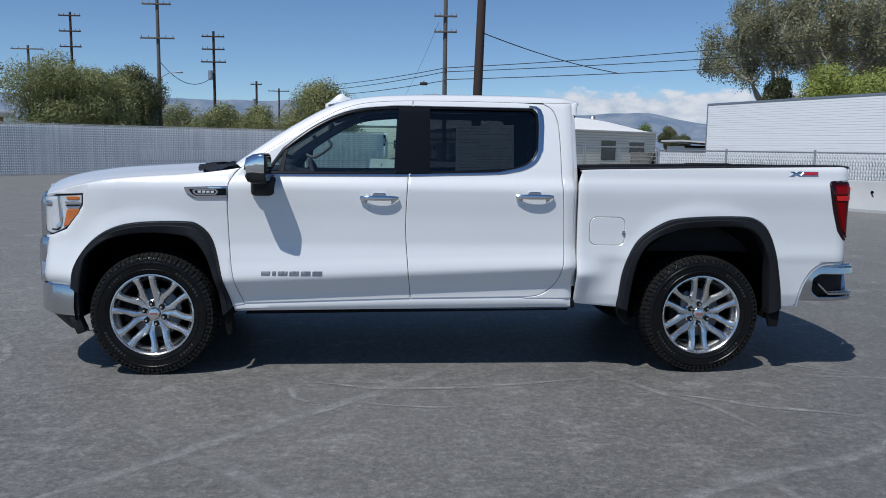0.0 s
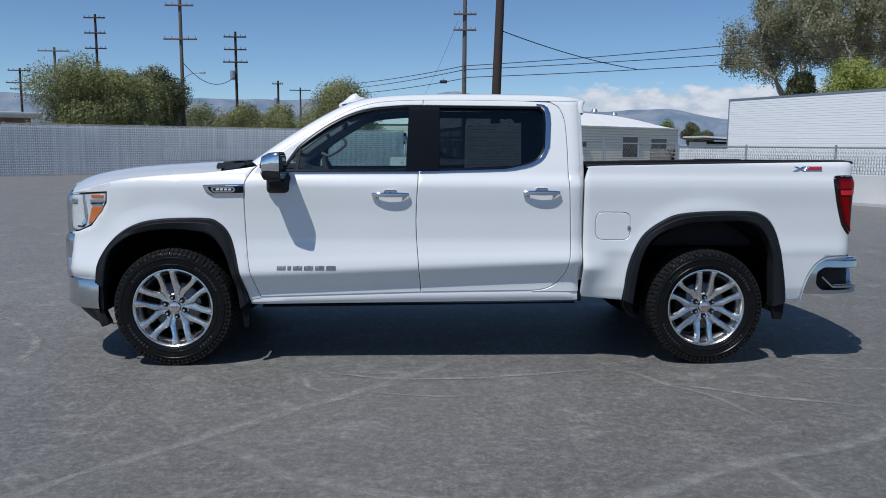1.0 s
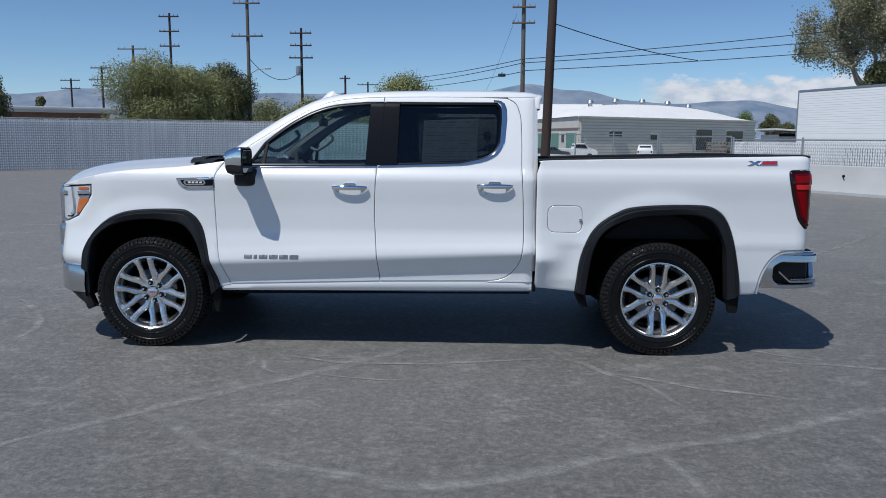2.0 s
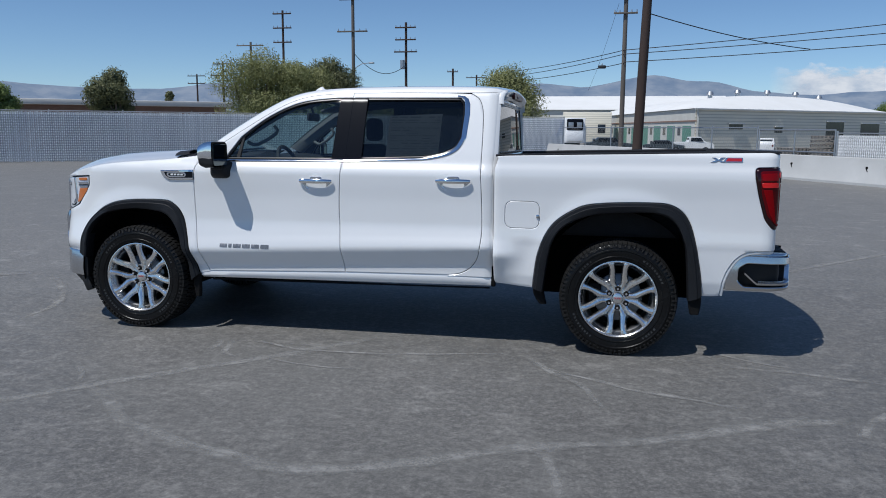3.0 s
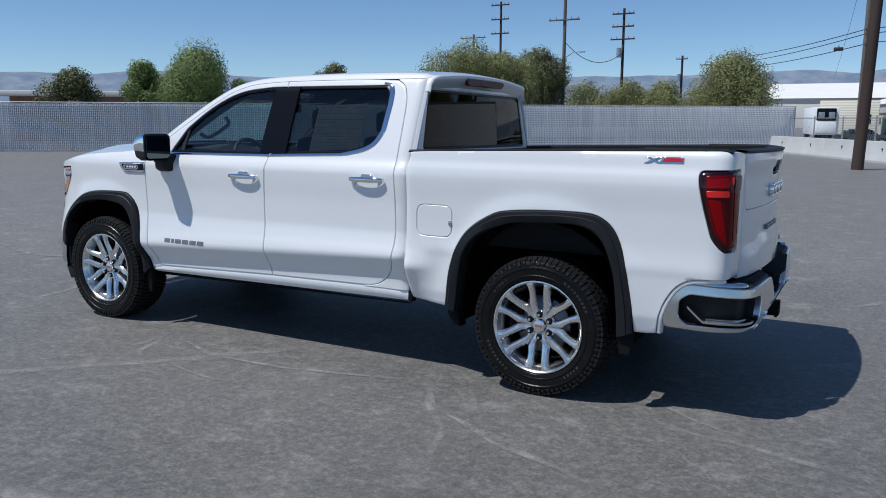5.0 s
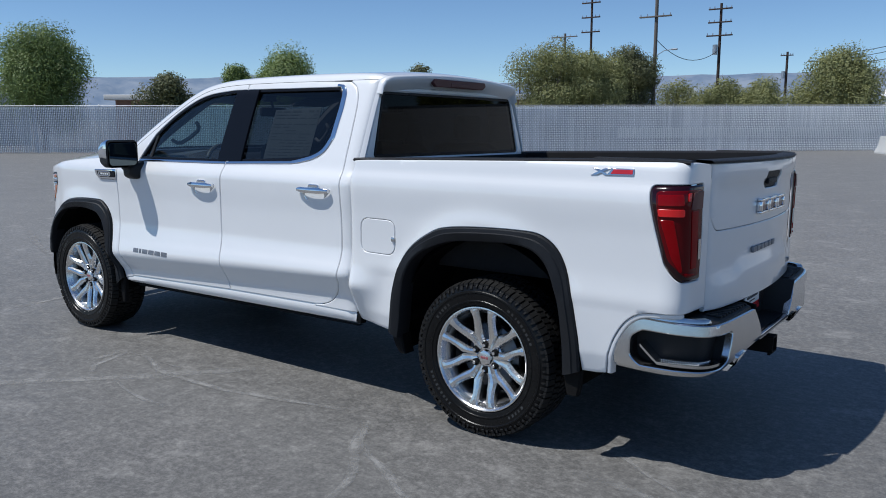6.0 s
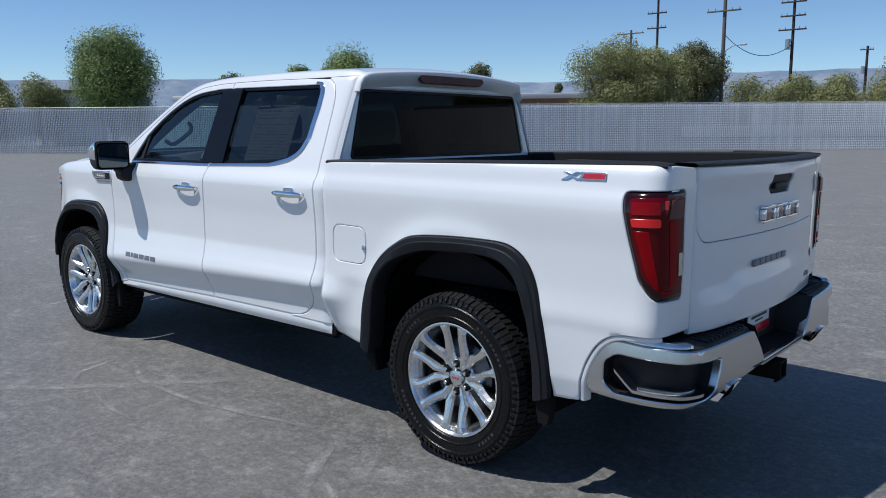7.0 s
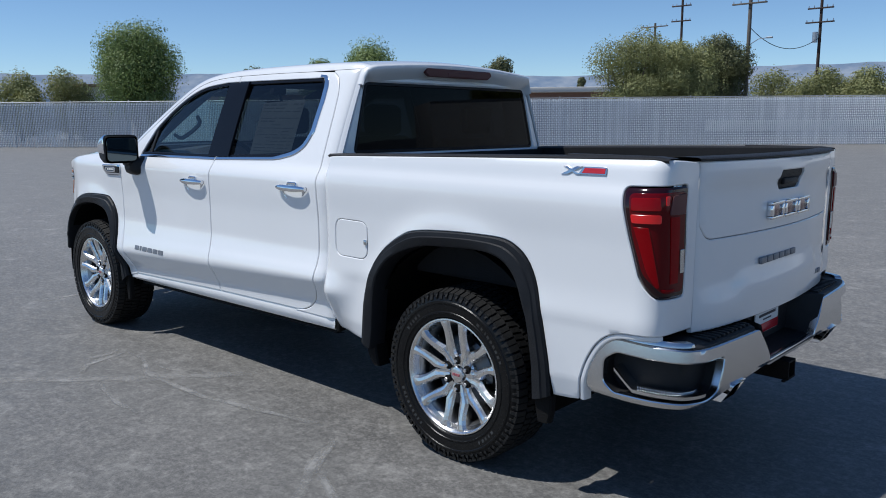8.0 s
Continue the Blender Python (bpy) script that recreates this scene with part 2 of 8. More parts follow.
# courses of blocks along the wall
v = coords(WALLGREY)
course = calc(WALLGREY, "SINE", dot_with(WALLGREY, v, (0.0, 0.0, math.tau / 0.42)))
base_col = bsdf(WALLGREY).inputs["Base Color"].links[0].from_socket
link(WALLGREY, mix(WALLGREY, 1.0, base_col, ramp(WALLGREY, calc(WALLGREY, "ADD", calc(WALLGREY, "MULTIPLY", course, 0.5), 0.5), [(0.0, (0.66, 0.66, 0.66)), (0.35, (1, 1, 1))]), "MULTIPLY"), "Base Color")
WALLCREAM = varied("cream_stucco", (0.55, 0.535, 0.48), (0.64, 0.62, 0.565), 0.5, 0.9, 0.2, 25)
ROOFWHITE = varied("white_roof_coating", (0.72, 0.71, 0.68), (0.80, 0.79, 0.77), 0.3, 0.8, 0.15, 8)
GREENDOOR = varied("green_shutter", (0.10, 0.235, 0.175), (0.15, 0.31, 0.235), 1.2, 0.6, 0.2, 14, stretch=(0.3, 0.3, 6))
DARKWIN = material("dark_window", (0.02, 0.025, 0.03), 0.1)
FASCIA = varied("pale_fascia", (0.62, 0.60, 0.56), (0.72, 0.70, 0.66), 1.0, 0.8, 0.1, 20)
BRICKRED = varied("brown_wall", (0.22, 0.13, 0.10), (0.30, 0.19, 0.15), 2.0, 0.9, 0.3, 25)
BARK = varied("bark", (0.10, 0.075, 0.055), (0.20, 0.16, 0.125), 2.0, 0.9, 0.6, 20, stretch=(3, 3, 0.6))
BARKPALE = varied("pale_bark", (0.34, 0.31, 0.27), (0.48, 0.45, 0.41), 1.5, 0.85, 0.3, 18, stretch=(3, 3, 0.5))


def leaves(name, dark, light):
    """Leaves that let some light through; each leaf has its own tone."""
    m = material(name, dark, 0.6)
    nt = m.node_tree
    g = nt.nodes.new("ShaderNodeNewGeometry")
    v = coords(m)
    c = ramp(m, g.outputs["Random Per Island"], [(0.0, dark), (1.0, light)])
    c = mix(m, 0.45, c, ramp(m, noise_of(m, v, 0.9), [(0.35, dark), (0.65, light)]))
    link(m, c, "Base Color")
    thin = nt.nodes.new("ShaderNodeBsdfTranslucent")
    nt.links.new(c, thin.inputs["Color"])
    both = nt.nodes.new("ShaderNodeMixShader")
    both.inputs[0].default_value = 0.30
    nt.links.new(bsdf(m).outputs[0], both.inputs[1])
    nt.links.new(thin.outputs[0], both.inputs[2])
    nt.links.new(both.outputs[0], nt.nodes["Material Output"].inputs["Surface"])
    return m


LEAF_OLIVE = leaves("olive_leaves", (0.15, 0.165, 0.058), (0.37, 0.375, 0.155))
LEAF_DARK = leaves("dark_leaves", (0.080, 0.092, 0.040), (0.20, 0.205, 0.088))
LEAF_GREEN = leaves("green_leaves", (0.105, 0.155, 0.042), (0.29, 0.365, 0.115))
LEAF_LIME = leaves("lime_leaves", (0.22, 0.26, 0.05), (0.42, 0.45, 0.12))
LEAF_EUC = leaves("grey_leaves", (0.17, 0.17, 0.09), (0.40, 0.385, 0.235))

HILL = material("hill_haze_glow", (0.20, 0.235, 0.29), 1.0)
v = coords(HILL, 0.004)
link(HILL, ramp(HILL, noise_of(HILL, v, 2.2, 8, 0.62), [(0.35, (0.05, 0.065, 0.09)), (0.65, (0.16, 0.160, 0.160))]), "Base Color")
# blue glow put into the material for the haze of distance
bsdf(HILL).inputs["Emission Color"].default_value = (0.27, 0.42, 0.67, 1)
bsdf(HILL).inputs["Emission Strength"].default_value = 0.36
# unlit card: the cloud's brightness and grey-blue tones are emitted
CLOUD = material("cloud_glow", (0.0, 0.0, 0.0), 1.0)
nt = CLOUD.node_tree
uv = nt.nodes.new("ShaderNodeUVMap")
mp = nt.nodes.new("ShaderNodeMapping")
mp.inputs["Scale"].default_value = (9.0, 2.2, 1.0)
nt.links.new(uv.outputs["UV"], mp.inputs["Vector"])
puff = noise_of(CLOUD, mp.outputs["Vector"], 1.5, 9, 0.58)
sep = nt.nodes.new("ShaderNodeSeparateXYZ")
nt.links.new(uv.outputs["UV"], sep.inputs[0])
fall = ramp(CLOUD, sep.outputs["Y"], [(0.0, (0.62, 0.62, 0.62)), (0.45, (0.55, 0.55, 0.55)), (0.8, (0.30, 0.30, 0.30)), (1.0, (0.0, 0.0, 0.0))])
ends = ramp(CLOUD, sep.outputs["X"], [(0.0, (0, 0, 0)), (0.08, (1, 1, 1)), (0.9, (1, 1, 1)), (1.0, (0, 0, 0))])
summed = nt.nodes.new("ShaderNodeMath")
summed.operation = "ADD"
nt.links.new(puff, summed.inputs[0])
nt.links.new(fall, summed.inputs[1])
edge = ramp(CLOUD, summed.outputs[0], [(0.68, (0, 0, 0)), (0.88, (0.97, 0.97, 0.97))])
link(CLOUD, mix(CLOUD, 1.0, edge, ends, "MULTIPLY"), "Alpha")
link(CLOUD, ramp(CLOUD, puff, [(0.3, (0.50, 0.58, 0.70)), (0.6, (0.86, 0.87, 0.90))]), "Emission Color")
bsdf(CLOUD).inputs["Emission Strength"].default_value = 1.0

# ---------------------------------------------------------------- mesh tools
from mathutils.geometry import delaunay_2d_cdt


def link_mesh(name, bm, mat, parent=None, label="", sharp=35.0, smooth=True):
    me = bpy.data.meshes.new(name)
    bm.to_mesh(me)
    bm.free()
    mats = mat if isinstance(mat, (list, tuple)) else [mat]
    for m in mats:
        me.materials.append(m)
    if smooth:
        me.polygons.foreach_set("use_smooth", [True] * len(me.polygons))
        me.set_sharp_from_angle(angle=radians(sharp))
    ob = new(name, me)
    if parent is not None:
        ob.parent = parent
    if label:
        tagged(ob, label)
    return ob


def part(name, bm, mat, parent, label="", sharp=35.0, smooth=True):
    """One mesh object under a thing or under one of its parts."""
    return link_mesh(name, bm, mat, parent, label, sharp, smooth)


def thing(name, x=0, y=0, z=0, rz=0, **tags):
    ob = new(name)
    ob.empty_display_size = 0.2
    ob.matrix_world = pose(x, y, z, 0, 0, rz)
    return tagged(ob, **tags)


def add_box(bm, lo, hi, bevel=0.0, m=None, mat=0, seg=2):
    """A box from corner to corner, with rounded edges, into bm."""
    b = bmesh.new()
    bmesh.ops.create_cube(b, size=1.0)
    size = [max(1e-4, h - l) for l, h in zip(lo, hi)]
    mid = [(l + h) / 2 for l, h in zip(lo, hi)]
    for vv in b.verts:
        vv.co = Vector([c * s + d for c, s, d in zip(vv.co, size, mid)])
    if bevel > 0:
        bmesh.ops.bevel(b, geom=b.edges[:], offset=min(bevel, min(size) * 0.45), segments=seg, affect="EDGES", profile=0.5)
    if m is not None:
        b.transform(m)
    merge(bm, b, mat)


def merge(bm, b, mat=0):
    vm = {vv: bm.verts.new(vv.co) for vv in b.verts}
    for f in b.faces:
        try:
            nf = bm.faces.new([vm[vv] for vv in f.verts])
            nf.material_index = mat
        except ValueError:
            pass
    b.free()


def box(lo, hi, bevel=0.0, m=None):
    bm = bmesh.new()
    add_box(bm, lo, hi, bevel, m)
    return bm


def add_cyl(bm, p, q, r1, r2=None, n=16, caps=True, mat=0):
    """A tapered rod from p to q into bm."""
    p, q = Vector(p), Vector(q)
    r2 = r1 if r2 is None else r2
    w = (q - p).normalized()
    a = w.orthogonal().normalized()
    c = w.cross(a)
    rings = []
    for o, r in ((p, r1), (q, r2)):
        rings.append([bm.verts.new(o + r * (math.cos(k * math.tau / n) * a + math.sin(k * math.tau / n) * c)) for k in range(n)])
    for k in range(n):
        f = bm.faces.new((rings[0][k], rings[0][(k + 1) % n], rings[1][(k + 1) % n], rings[1][k]))
        f.material_index = mat
    if caps:
        bm.faces.new(rings[0][::-1]).material_index = mat
        bm.faces.new(rings[1]).material_index = mat


def add_tube(bm, pts, r, n=8, caps=True, mat=0, radii=None):
    """A round bar along a line of points into bm."""
    pts = [Vector(p) for p in pts]
    rings = []
    a = None
    for i, p in enumerate(pts):
        w = (pts[min(i + 1, len(pts) - 1)] - pts[max(i - 1, 0)]).normalized()
        a = w.orthogonal().normalized() if a is None else (a - a.dot(w) * w).normalized()
        c = w.cross(a)
        rr = radii[i] if radii else r
        rings.append([bm.verts.new(p + rr * (math.cos(k * math.tau / n) * a + math.sin(k * math.tau / n) * c)) for k in range(n)])
    for s, t in zip(rings, rings[1:]):
        for k in range(n):
            bm.faces.new((s[k], s[(k + 1) % n], t[(k + 1) % n], t[k])).material_index = mat
    if caps:
        bm.faces.new(rings[0][::-1]).material_index = mat
        bm.faces.new(rings[-1]).material_index = mat


def loft(bm, rows, closed=False, flip=False, mat=0):
    """Faces between rows of points; all rows are equally long."""
    vs = [[bm.verts.new(p) for p in r] for r in rows]
    for a, b in zip(vs, vs[1:]):
        n = len(a)
        for k in range(n if closed else n - 1):
            q = (a[k], a[(k + 1) % n], b[(k + 1) % n], b[k])
            f = bm.faces.new(q[::-1] if flip else q)
            f.material_index = mat
    return vs


def add_lathe(bm, profile, n=48, axis="y", mat=0, close=False):
    """Turns a profile of (radius, height) round an axis into bm."""
    rows = []
    for k in range(n):
        a = k * math.tau / n
        rows.append([(r * math.cos(a), h, r * math.sin(a)) if axis == "y" else (r * math.cos(a), r * math.sin(a), h) for r, h in profile])
    vs = [[bm.verts.new(p) for p in r] for r in rows]
    for i in range(n):
        a, b = vs[i], vs[(i + 1) % n]
        for k in range(len(profile) - 1):
            bm.faces.new((a[k], a[k + 1], b[k + 1], b[k])).material_index = mat


def spl(pts, n=8):
    """A smooth line through a few points, with n steps between each two."""
    P = [np.array(p, float) for p in pts]
    P = [2 * P[0] - P[1]] + P + [2 * P[-1] - P[-2]]
    out = []
    for i in range(1, len(P) - 2):
        p0, p1, p2, p3 = P[i - 1:i + 3]
        for k in range(n):
            t = k / n
            out.append(0.5 * (2 * p1 + (p2 - p0) * t + (2 * p0 - 5 * p1 + 4 * p2 - p3) * t * t + (3 * p1 - p0 - 3 * p2 + p3) * t ** 3))
    out.append(P[-2])
    return [tuple(float(c) for c in p) for p in out]


def graph(pts):
    """A smooth function through (x, y) points that does not overshoot."""
    X = np.array([p[0] for p in pts], float)
    Y = np.array([p[1] for p in pts], float)
    d = np.diff(Y) / np.diff(X)
    m = np.zeros(len(X))
    m[0], m[-1] = d[0], d[-1]
    for i in range(1, len(X) - 1):
        m[i] = 0 if d[i - 1] * d[i] <= 0 else 2 * d[i - 1] * d[i] / (d[i - 1] + d[i])

    def f(x):
        x = min(max(x, X[0]), X[-1])
        i = min(max(int(np.searchsorted(X, x)) - 1, 0), len(X) - 2)
        h = X[i + 1] - X[i]
        t = (x - X[i]) / h
        return float((2 * t ** 3 - 3 * t * t + 1) * Y[i] + (t ** 3 - 2 * t * t + t) * h * m[i] + (3 * t * t - 2 * t ** 3) * Y[i + 1] + (t ** 3 - t * t) * h * m[i + 1])
    return f


def dense(loop, step):
    """A closed outline with points at most step apart."""
    out = []
    for a, b in zip(loop, loop[1:] + loop[:1]):
        n = max(1, int(math.ceil(math.dist(a, b) / step)))
        out += [(a[0] + (b[0] - a[0]) * k / n, a[1] + (b[1] - a[1]) * k / n) for k in range(n)]
    keep = []
    for p in out:
        if not keep or math.dist(p, keep[-1]) > 1e-4:
            keep.append(p)
    if math.dist(keep[0], keep[-1]) < 1e-4:
        keep.pop()
    return keep


def area2(loop):
    return sum(a[0] * b[1] - b[0] * a[1] for a, b in zip(loop, loop[1:] + loop[:1]))


def inset(loop, d):
    """The outline moved inwards by d (outline counter-clockwise)."""
    n = len(loop)
    out = []
    for i in range(n):
        a, p, b = loop[i - 1], loop[i], loop[(i + 1) % n]
        e1, e2 = np.subtract(p, a), np.subtract(b, p)
        n1 = np.array((-e1[1], e1[0])) / (np.hypot(*e1) + 1e-12)
        n2 = np.array((-e2[1], e2[0])) / (np.hypot(*e2) + 1e-12)
        mvec = n1 + n2
        L = np.hypot(*mvec)
        mvec = mvec / L if L > 1e-6 else n1
        k = d / max(0.5, float(mvec @ n1))
        out.append((p[0] + float(mvec[0]) * k, p[1] + float(mvec[1]) * k))
    return out


def inside(P, loop):
    x, y = P[:, 0], P[:, 1]
    res = np.zeros(len(P), bool)
    for (x0, y0), (x1, y1) in zip(loop, loop[1:] + loop[:1]):
        c = (y0 > y) != (y1 > y)
        with np.errstate(divide="ignore", invalid="ignore"):
            res ^= c & (x < (x1 - x0) * (y - y0) / (y1 - y0 + 1e-15) + x0)
    return res


def far_from(P, loop, d):
    ok = np.ones(len(P), bool)
    for a, b in zip(loop, loop[1:] + loop[:1]):
        a, b = np.array(a), np.array(b)
        e = b - a
        t = np.clip(((P - a) @ e) / (e @ e + 1e-15), 0, 1)
        ok &= np.hypot(*(P - (a + t[:, None] * e)).T) > d
    return ok


def rounded(loop, r, n=5):
    """The outline with its corners rounded; r is one radius or one a corner."""
    out = []
    m = len(loop)
    rr = r if isinstance(r, (list, tuple)) else [r] * m
    for i in range(m):
        a, p, b = np.array(loop[i - 1], float), np.array(loop[i], float), np.array(loop[(i + 1) % m], float)
        if rr[i] <= 0:
            out.append(tuple(p))
            continue
        u, w = a - p, b - p
        k = min(rr[i], 0.45 * np.hypot(*u), 0.45 * np.hypot(*w))
        s, e = p + u / np.hypot(*u) * k, p + w / np.hypot(*w) * k
        for j in range(n + 1):
            t = j / n
            out.append(tuple((1 - t) ** 2 * s + 2 * t * (1 - t) * p + t * t * e))
    return [(float(q[0]), float(q[1])) for q in out]


def add_panel(bm, outline, place, holes=(), step=0.05, gap=0.002, roll=0.004, deep=0.018, flip=False, mat=0):
    """A sheet-metal panel: the outline in two coordinates, laid into space by place(u, v, depth), with rolled edges."""
    from_hole = []
    outline = list(outline)
    if area2(outline) < 0:
        outline = outline[::-1]
    edge = inset(dense(outline, step * 0.6), gap)
    loops = [edge, inset(edge, roll)]
    depth = [roll * 0.8, 0.0]
    rims = [edge]
    for h in holes:
        h = list(h)
        if area2(h) > 0:
            h = h[::-1]
        he = inset(dense(h, step * 0.6), gap)
        loops += [he, inset(he, roll)]
        depth += [roll * 0.8, 0.0]
        rims.append(he)
        from_hole.append(he)
    us, vs = [p[0] for p in edge], [p[1] for p in edge]
    gu = np.arange(min(us), max(us), step)
    gv = np.arange(min(vs), max(vs), step)
    G = np.array([(a + (step / 2 if j % 2 else 0), b) for j, b in enumerate(gv) for a in gu])
    if len(G):
        ok = inside(G, loops[1]) & far_from(G, loops[1], step * 0.45)
        for h in from_hole:
            ok &= ~inside(G, h)
        for k in range(3, len(loops), 2):
            ok &= far_from(G, loops[k], step * 0.45)
        G = G[ok]
    pts, dep, edges = [], [], []
    for lp, d in zip(loops, depth):
        s = len(pts)
        pts += lp
        dep += [d] * len(lp)
        edges += [(s + i, s + (i + 1) % len(lp)) for i in range(len(lp))]
    pts += [tuple(g) for g in G]
    dep += [0.0] * len(G)
    vo, _, fo, ov, _, _ = delaunay_2d_cdt([Vector(p) for p in pts], edges, [], 1, 1e-6)
    made = []
    for co, orig in zip(vo, ov):
        d = dep[orig[0]] if orig else 0.0
        made.append(bm.verts.new(place(co.x, co.y, d)))
    P2 = np.array([(c.x, c.y) for c in vo])
    cen = np.array([P2[list(f)].mean(axis=0) for f in fo])
    ok = inside(cen, edge)
    for h in from_hole:
        ok &= ~inside(cen, h)
    for f, good in zip(fo, ok):
        if good:
            a = area2([tuple(P2[i]) for i in f])
            idx = list(f) if a > 0 else list(f)[::-1]
            if flip:
                idx = idx[::-1]
            bm.faces.new([made[i] for i in idx]).material_index = mat
    for lp in rims:
        top = [bm.verts.new(place(p[0], p[1], roll * 0.8)) for p in lp]
        low = [bm.verts.new(place(p[0], p[1], roll * 0.8 + deep)) for p in lp]
        n = len(lp)
        for i in range(n):
            j = (i + 1) % n
            q = (top[j], top[i], low[i], low[j])
            bm.faces.new(q[::-1] if flip else q).material_index = mat
    loose = [vv for vv in bm.verts if not vv.link_faces]
    for vv in loose:
        bm.verts.remove(vv)


def panel(outline, place, **kw):
    bm = bmesh.new()
    add_panel(bm, outline, place, **kw)
    return bm

# ---------------------------------------------------------------- ground
def ease(t):
    t = min(max(t, 0.0), 1.0)
    return t * t * (3 - 2 * t)


def ground_z(x, y):
    """The lot is flat; beyond the barrier the land drops by a metre."""
    return -1.0 * ease((y - 46) / 36) * ease((x + 9) / 10) - 0.0005 * max(0.0, math.hypot(x, y) - 400)


bm = bmesh.new()
rings = [0.0, 15, 30, 38, 44, 50, 56, 62, 68, 74, 82, 92, 105, 130, 170, 230, 320, 500, 900, 1800, 4700]
rows = []
for r in rings[1:]:
    rows.append([(r * math.cos(k * math.tau / 120), r * math.sin(k * math.tau / 120), ground_z(r * math.cos(k * math.tau / 120), r * math.sin(k * math.tau / 120))) for k in range(120)])
vs = loft(bm, rows, closed=True, flip=True)
c = bm.verts.new((0, 0, 0))
for k in range(120):
    bm.faces.new((c, vs[0][k], vs[0][(k + 1) % 120]))
bmesh.ops.recalc_face_normals(bm, faces=bm.faces[:])
if bm.faces[0].normal.z < 0:
    bmesh.ops.reverse_faces(bm, faces=bm.faces[:])
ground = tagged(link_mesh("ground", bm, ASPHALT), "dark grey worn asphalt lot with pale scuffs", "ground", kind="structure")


def seam(pts, w, label="pale worn seam across the asphalt"):
    """A faded line worn into the asphalt."""
    line = spl(pts, 14)
    lift = 0.0025 + 0.00012 * len([c for c in ground.children if c.name.startswith("seam")])
    bm = bmesh.new()
    rows = []
    for i, p in enumerate(line):
        a, b = line[max(i - 1, 0)], line[min(i + 1, len(line) - 1)]
        t = Vector((b[0] - a[0], b[1] - a[1], 0)).normalized()
        nrm = Vector((-t.y, t.x, 0))
        j = noise.noise(Vector((p[0] * 3.1, p[1] * 3.1, 7.0))) * 0.03
        ww = w * (0.75 + 0.5 * noise.noise(Vector((p[0] * 5, p[1] * 5, 1.0))))
        o = Vector((p[0], p[1], lift)) + nrm * j
        rows.append([o - nrm * ww * 1.7, o - nrm * ww * 0.6, o + nrm * ww * 0.6, o + nrm * ww * 1.7])
    worn = bm.verts.layers.float.new("worn")
    for i, row in enumerate(loft(bm, rows)):
        for v_, k in zip(row, (0.0, 1.0, 1.0, 0.0)):
            v_[worn] = k * min(1.0, i / 6, (len(rows) - 1 - i) / 6)
    return part("seam", bm, SEAL, ground, label)


seam([(-0.35, -3.3), (0.08, -2.87), (0.56, -2.37), (0.84, -2.08), (1.28, -1.65), (1.62, -1.31), (2.02, -0.83)], 0.045)
seam([(0.56, -2.37), (0.99, -2.80), (1.41, -3.05), (1.8, -3.18), (2.32, -3.27), (2.72, -3.10), (3.21, -2.83), (3.9, -2.57), (4.65, -2.15), (5.07, -2.05)], 0.05)
seam([(3.33, -2.78), (3.43, -3.02), (3.50, -3.40)], 0.035)
seam([(4.3, -1.12), (4.92, -1.17), (5.48, -1.34)], 0.025)
seam([(5.0, -2.3), (5.07, -2.14), (5.21, -1.94), (5.36, -1.86), (5.7, -1.8)], 0.03)
seam([(-2.3, 0.89), (-1.59, 0.16), (-1.21, -0.45), (-1.14, -1.04)], 0.04)
seam([(5.2, 2.3), (5.76, 2.95), (7.28, 4.6), (9.2, 7.0)], 0.05)
seam([(0.19, -2.04), (0.31, -2.18), (0.44, -2.37)], 0.026)
seam([(0.80, -1.23), (0.865, -1.34), (0.84, -1.50)], 0.022)
seam([(0.90, -1.22), (0.95, -1.36), (1.00, -1.53), (1.16, -1.62)], 0.022)
seam([(0.90, -1.215), (1.06, -1.235)], 0.012)
seam([(1.30, -1.22), (1.61, -1.20)], 0.012)
seam([(1.38, -1.63), (1.62, -1.69), (2.1, -1.72)], 0.016)
seam([(1.46, -3.05), (1.73, -3.14), (1.99, -3.20)], 0.022)
seam([(3.13, -1.23), (3.29, -1.38), (3.41, -1.52)], 0.014)
seam([(4.40, -0.80), (4.65, -0.94), (4.86, -1.06)], 0.016)
seam([(3.27, -1.4), (3.85, -1.75), (4.5, -1.97)], 0.025)
seam([(3.14, -1.22), (3.5, -1.72), (3.69, -2.16)], 0.025)
seam([(-6.0, 1.5), (-3.5, 0.6), (-2.3, 0.89)], 0.05)
seam([(1.0, -1.2), (1.7, -1.36), (2.3, -1.30), (3.0, -1.15)], 0.02)

# ---------------------------------------------------------------- long slatted fence
FA, FB = Vector((-46.0, 6.15, 0)), Vector((1.1, 42.68, 0))
FENCE_H = 2.33
way = (FB - FA).normalized()
side = Vector((way.y, -way.x, 0))
flen = (FB - FA).length
fence = tagged(thing("slatted_fence"), "tall chain-link fence with silver privacy slats", "fence")
bm = bmesh.new()
rnd = random.Random(11)
nslat = int(flen / 0.088)
for k in range(nslat):
    o = FA + way * (k * 0.088)
    ang = 0.30 + 0.25 * (rnd.random() - 0.5)
    t = (way * math.cos(ang) + side * math.sin(ang)) * 0.0425
    lift = 0.02 + 0.04 * rnd.random()
    top_z = FENCE_H - 0.04 - 0.03 * rnd.random()
    bow = side * 0.008
    cols = [o - t, o + bow, o + t]
    loft(bm, [[cc + Vector((0, 0, lift)) for cc in cols], [cc + Vector((0, 0, top_z)) for cc in cols]], flip=False)
part("slats", bm, SLAT, fence, "silver privacy slats", smooth=False)["kind"] = "stuff"
